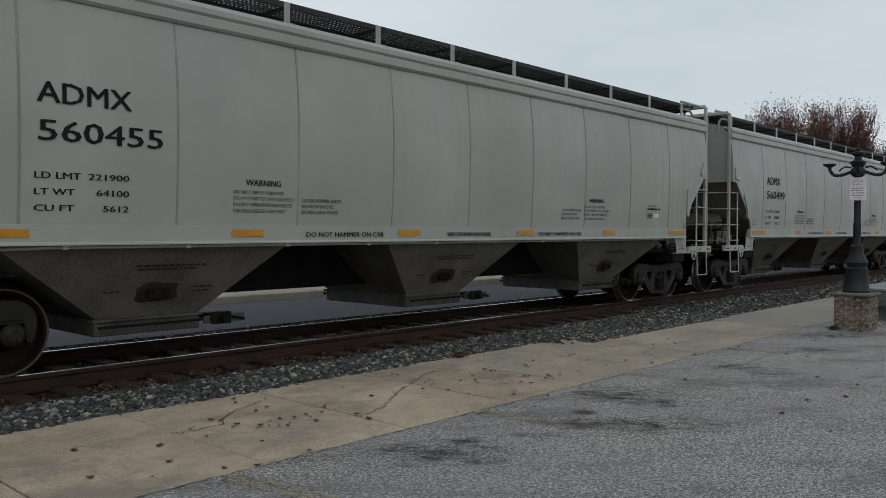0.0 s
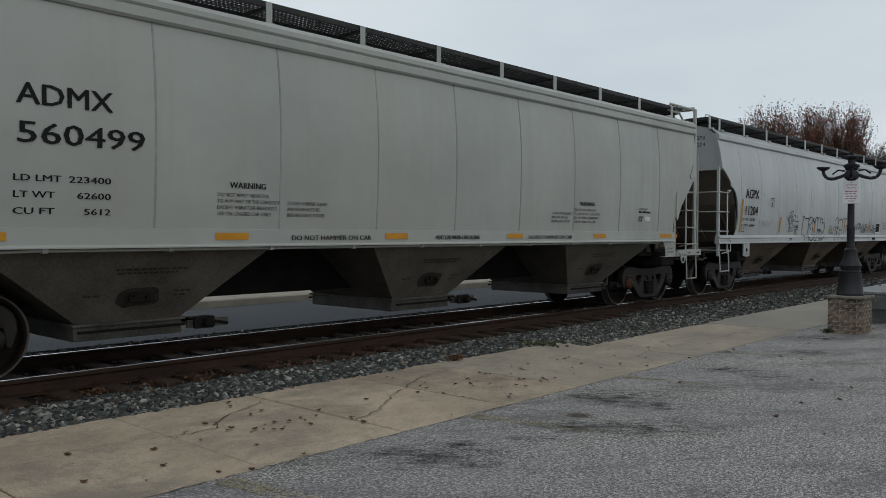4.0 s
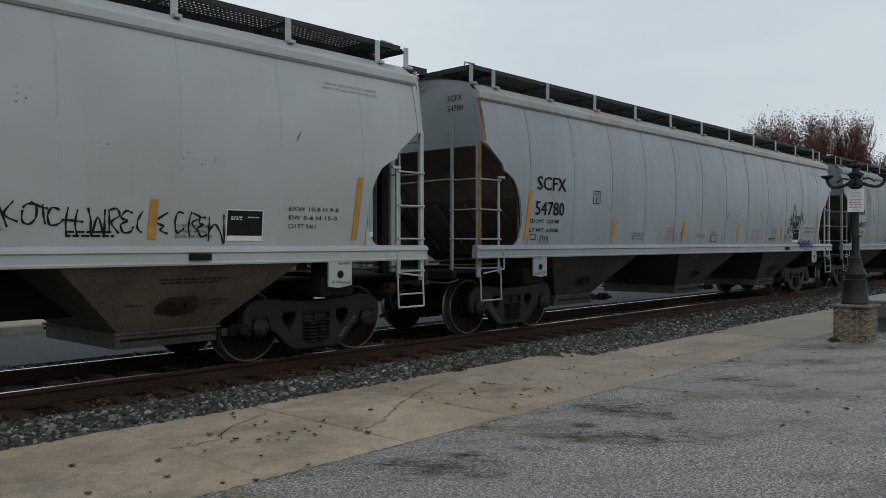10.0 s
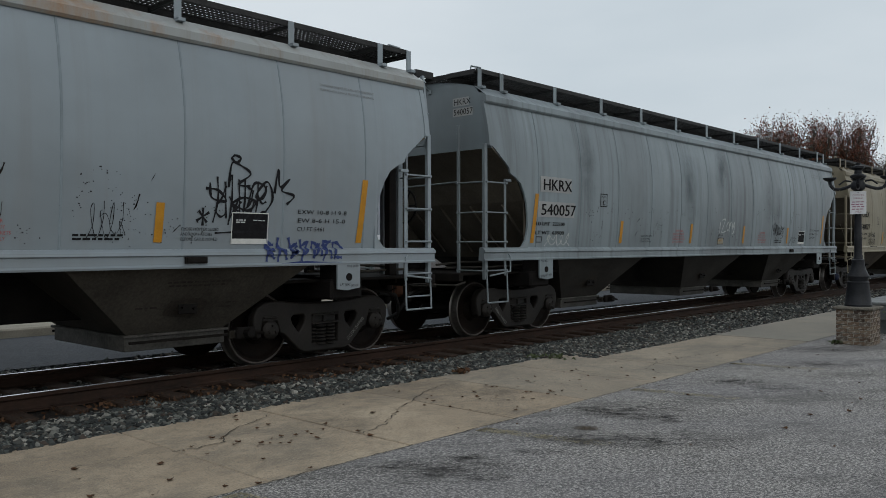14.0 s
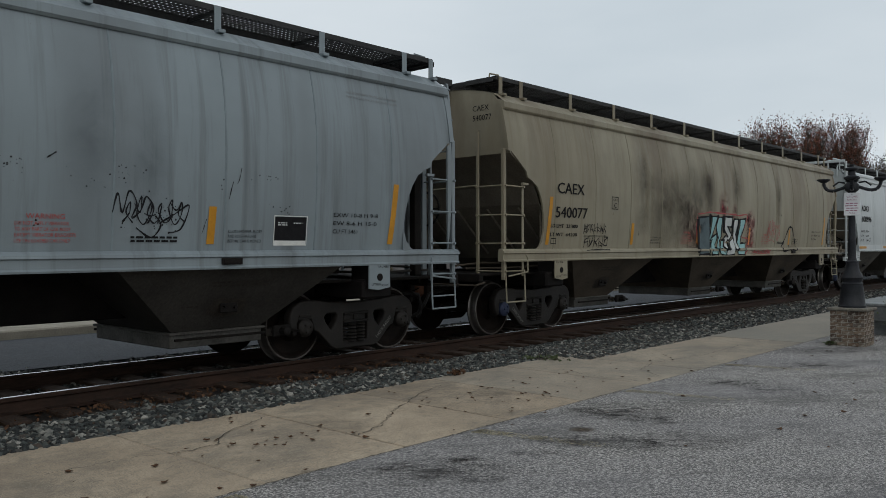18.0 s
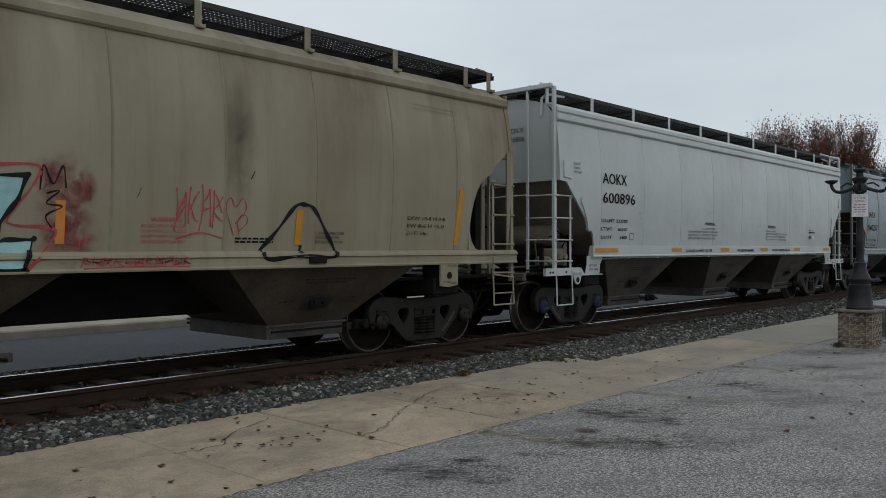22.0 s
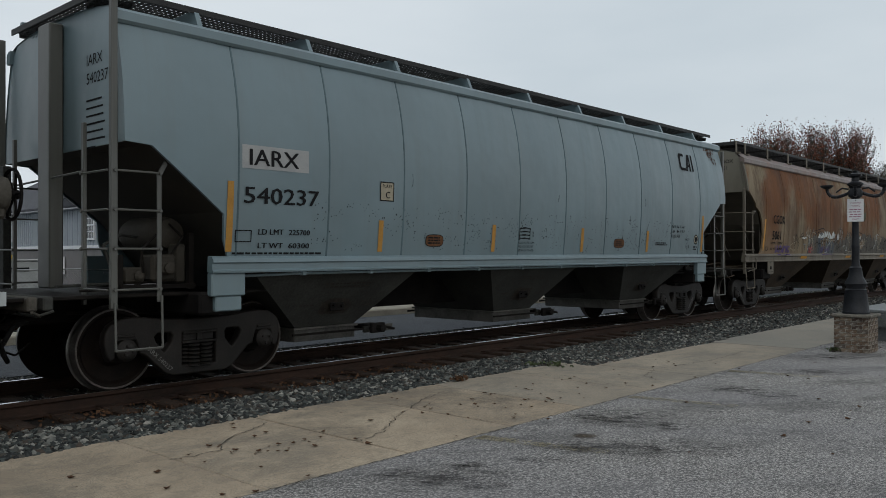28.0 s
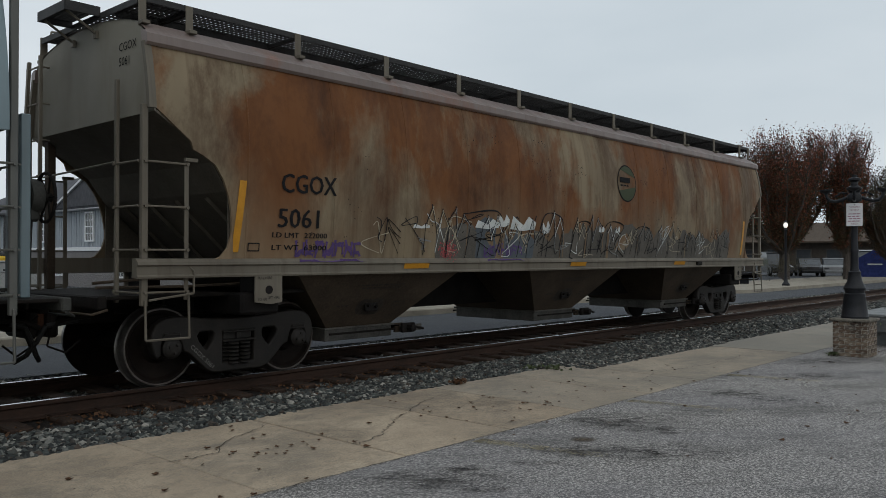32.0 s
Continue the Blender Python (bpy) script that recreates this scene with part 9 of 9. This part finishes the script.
def parked_car(x, y, turn, paint, label, tall=1.45, length=4.5):
    c = thing("parked_car", label, "car", Matrix.Translation((x, y, -0.05)) @ Matrix.Rotation(turn, 4, "Z"), "parked cars")
    L, W = length / 2, 0.88
    prof = [(-L, 0.35), (-L + 0.05, 0.75), (-L + 0.25, 0.9), (L - 1.2, 0.92), (L - 0.1, 0.75), (L, 0.5), (L - 0.05, 0.3), (-L + 0.1, 0.25)]
    part("body", Geo().prism(prof, -W, W), paint, c)
    cab = [(-L + 0.35, 0.9), (-L + 0.95, tall - 0.03), (-L + 1.3, tall), (L - 2.0, tall), (L - 1.15, 0.92)]
    part("cabin", Geo().prism(cab, -W + 0.1, W - 0.1), M["glass"], c, "dark glazed cabin")
    part("roof", Geo().prism([(-L + 1.0, tall - 0.05), (-L + 1.3, tall + 0.015), (L - 2.0, tall + 0.015), (L - 1.85, tall - 0.06)], -W + 0.08, W - 0.08), paint, c)
    for px_ in (-L + 0.85, L - 0.85):
        for s in (-1, 1):
            wl_ = part("wheel", Geo().turned((px_, s * (W - 0.08), 0.32), [(0.18, -0.1), (0.31, -0.1), (0.32, 0.0), (0.31, 0.1), (0.18, 0.1)], 16), M["hose"], c)
            part("rim", Geo().turned((px_, s * (W + 0.03), 0.32), [(0.19, -0.02), (0.17, 0.02), (0.05, 0.02)], 12), M["galv"], wl_)
    for s in (-1, 1):
        part("headlight", Geo().box(L - 0.12, L + 0.0, s * 0.45, s * 0.8, 0.58, 0.72, 0.02), M["glass"], c)
    part("bumper", Geo().box(L - 0.1, L + 0.06, -0.8, 0.8, 0.28, 0.5, 0.04), paint, c)
    return c


M["car_silver"] = plain("silver_car_paint", (0.16, 0.165, 0.17), (0.22, 0.225, 0.23), 2.0, 0.3, 0.3, 0.0)
M["car_black"] = plain("black_car_paint", (0.010, 0.010, 0.012), (0.018, 0.018, 0.02), 2.0, 0.25, 0.0, 0.0)
M["car_white"] = plain("white_car_paint", (0.30, 0.305, 0.31), (0.36, 0.365, 0.37), 2.0, 0.3, 0.0, 0.0)
M["tarp"] = plain("blue_tarpaulin", (0.015, 0.025, 0.11), (0.03, 0.045, 0.17), 3.0, 0.6, 0.0, 0.01, 6)
parked_car(67.4, 15.0, radians(215), M["car_black"], "black parked van beyond the street", 1.95, 4.9)
parked_car(68.6, 12.7, radians(205), M["car_black"], "black parked sedan beyond the street")
parked_car(69.0, 10.9, radians(200), M["car_silver"], "silver-grey parked saloon beyond the street")
parked_car(72.0, 9.1, radians(190), M["car_white"], "white parked van beyond the street", 2.1, 5.2)
tent = thing("tarp_shelter", "blue tarpaulin shelter beyond the street", "shelter")
part("cover", Geo().prism([(6.3, 0.0), (6.3, 1.4), (7.4, 2.1), (8.6, 1.4), (8.6, 0.0)], 67.0, 69.5, "x"), M["tarp"], tent)
part("band", Geo().box(66.96, 67.0, 6.9, 7.9, 0.9, 1.0), M["white"], tent)
bench = thing("bench", "dark slatted bench on the far sidewalk", "bench")
for i in range(4):
    part("slat", Geo().box(43.5, 45.2, 8.3 + i * 0.11, 8.38 + i * 0.11, 0.42, 0.45), M["iron"], bench)
for i in range(3):
    part("slat", Geo().box(43.5, 45.2, 8.78, 8.81, 0.55 + i * 0.13, 0.63 + i * 0.13), M["iron"], bench)
for x in (43.6, 45.1):
    part("leg", Geo().box(x - 0.03, x + 0.03, 8.3, 8.8, -0.01, 0.42).box(x - 0.03, x + 0.03, 8.76, 8.8, 0.4, 0.92), M["iron"], bench)
shrub(51.5, 8.6, -0.01, 1.1, 1.3, 1500, M["leaf_olive"], 21, "rounded brown shrub under the trees")
# trim and stucco colours dimmed to stand for the shade under the trees
M["trim_dark"] = plain("shade_dimmed_trim", (0.06, 0.055, 0.05), (0.10, 0.09, 0.08), 3.0, 0.6, 0.0, 0.0)
M["wall_brown"] = plain("shade_dimmed_brown_stucco", (0.045, 0.036, 0.03), (0.085, 0.07, 0.057), 2.0, 0.85, 0.0, 0.003)
M["roof_brown"] = plain("brown_shingle", (0.06, 0.045, 0.035), (0.11, 0.085, 0.065), 4.0, 0.9, 0.0, 0.006)


def low_building(x, y0, y1, h, wall, label):
    b = thing("building", label, "building")
    part("wall", Geo().box(x, x + 10, y0, y1, -0.4, h), wall, b)
    part("roof", Geo().prism([(x - 1.2, h - 0.05), (x + 5, h + 2.0), (x + 11, h - 0.05), (x + 11, h + 0.1), (x + 5, h + 2.2), (x - 1.2, h + 0.1)], y0 - 0.6, y1 + 0.6), M["roof_brown"], b)
    n = int((y1 - y0) / 3)
    for i in range(n):
        yc = y0 + (i + 0.5) * (y1 - y0) / n
        w_ = part("window", Geo().box(x - 0.03, x + 0.02, yc - 0.7, yc + 0.7, 0.8, 2.2), M["glass"], b)
        part("frame", Geo().box(x - 0.06, x, yc - 0.8, yc + 0.8, 2.2, 2.32).box(x - 0.06, x, yc - 0.8, yc + 0.8, 0.68, 0.8).box(x - 0.06, x, yc - 0.8, yc - 0.7, 0.68, 2.32).box(x - 0.06, x, yc + 0.7, yc + 0.8, 0.68, 2.32), M["trim_dark"], w_)
    return b


low_building(88, 12, 30, 3.0, M["wall_brown"], "low brown building with a shingle roof")
low_building(96, -4, 10, 3.2, M["siding"], "low grey building with dark window frames")
low_building(60, 34, 56, 3.4, M["siding_low"], "low taupe building behind the yard")
low_building(30, 50, 75, 3.6, M["wall_brown"], "low brown building behind the house")


# ---- what moves ----
def motions():
    """The train rolls by; every wheelset turns with it."""
    def gone(t):
        i = min(31, int(t))
        return TRAVEL[i] + (TRAVEL[i + 1] - TRAVEL[i]) * (t - i)
    for car, a1 in CARS:
        walk(car, [(t, pose(a1 + TRAVEL[t], 0, 0)) for t in range(33)])
    steps = [i * 4 / FPS for i in range(241)]
    for ws, x, phase in WHEELSETS:
        rows = [(t, Matrix.Translation((x, 0, RISE)) @ Matrix.Rotation(phase + gone(min(t, 32.0)) / RISE, 4, "Y")) for t in steps]
        walk(ws, rows)


motions()
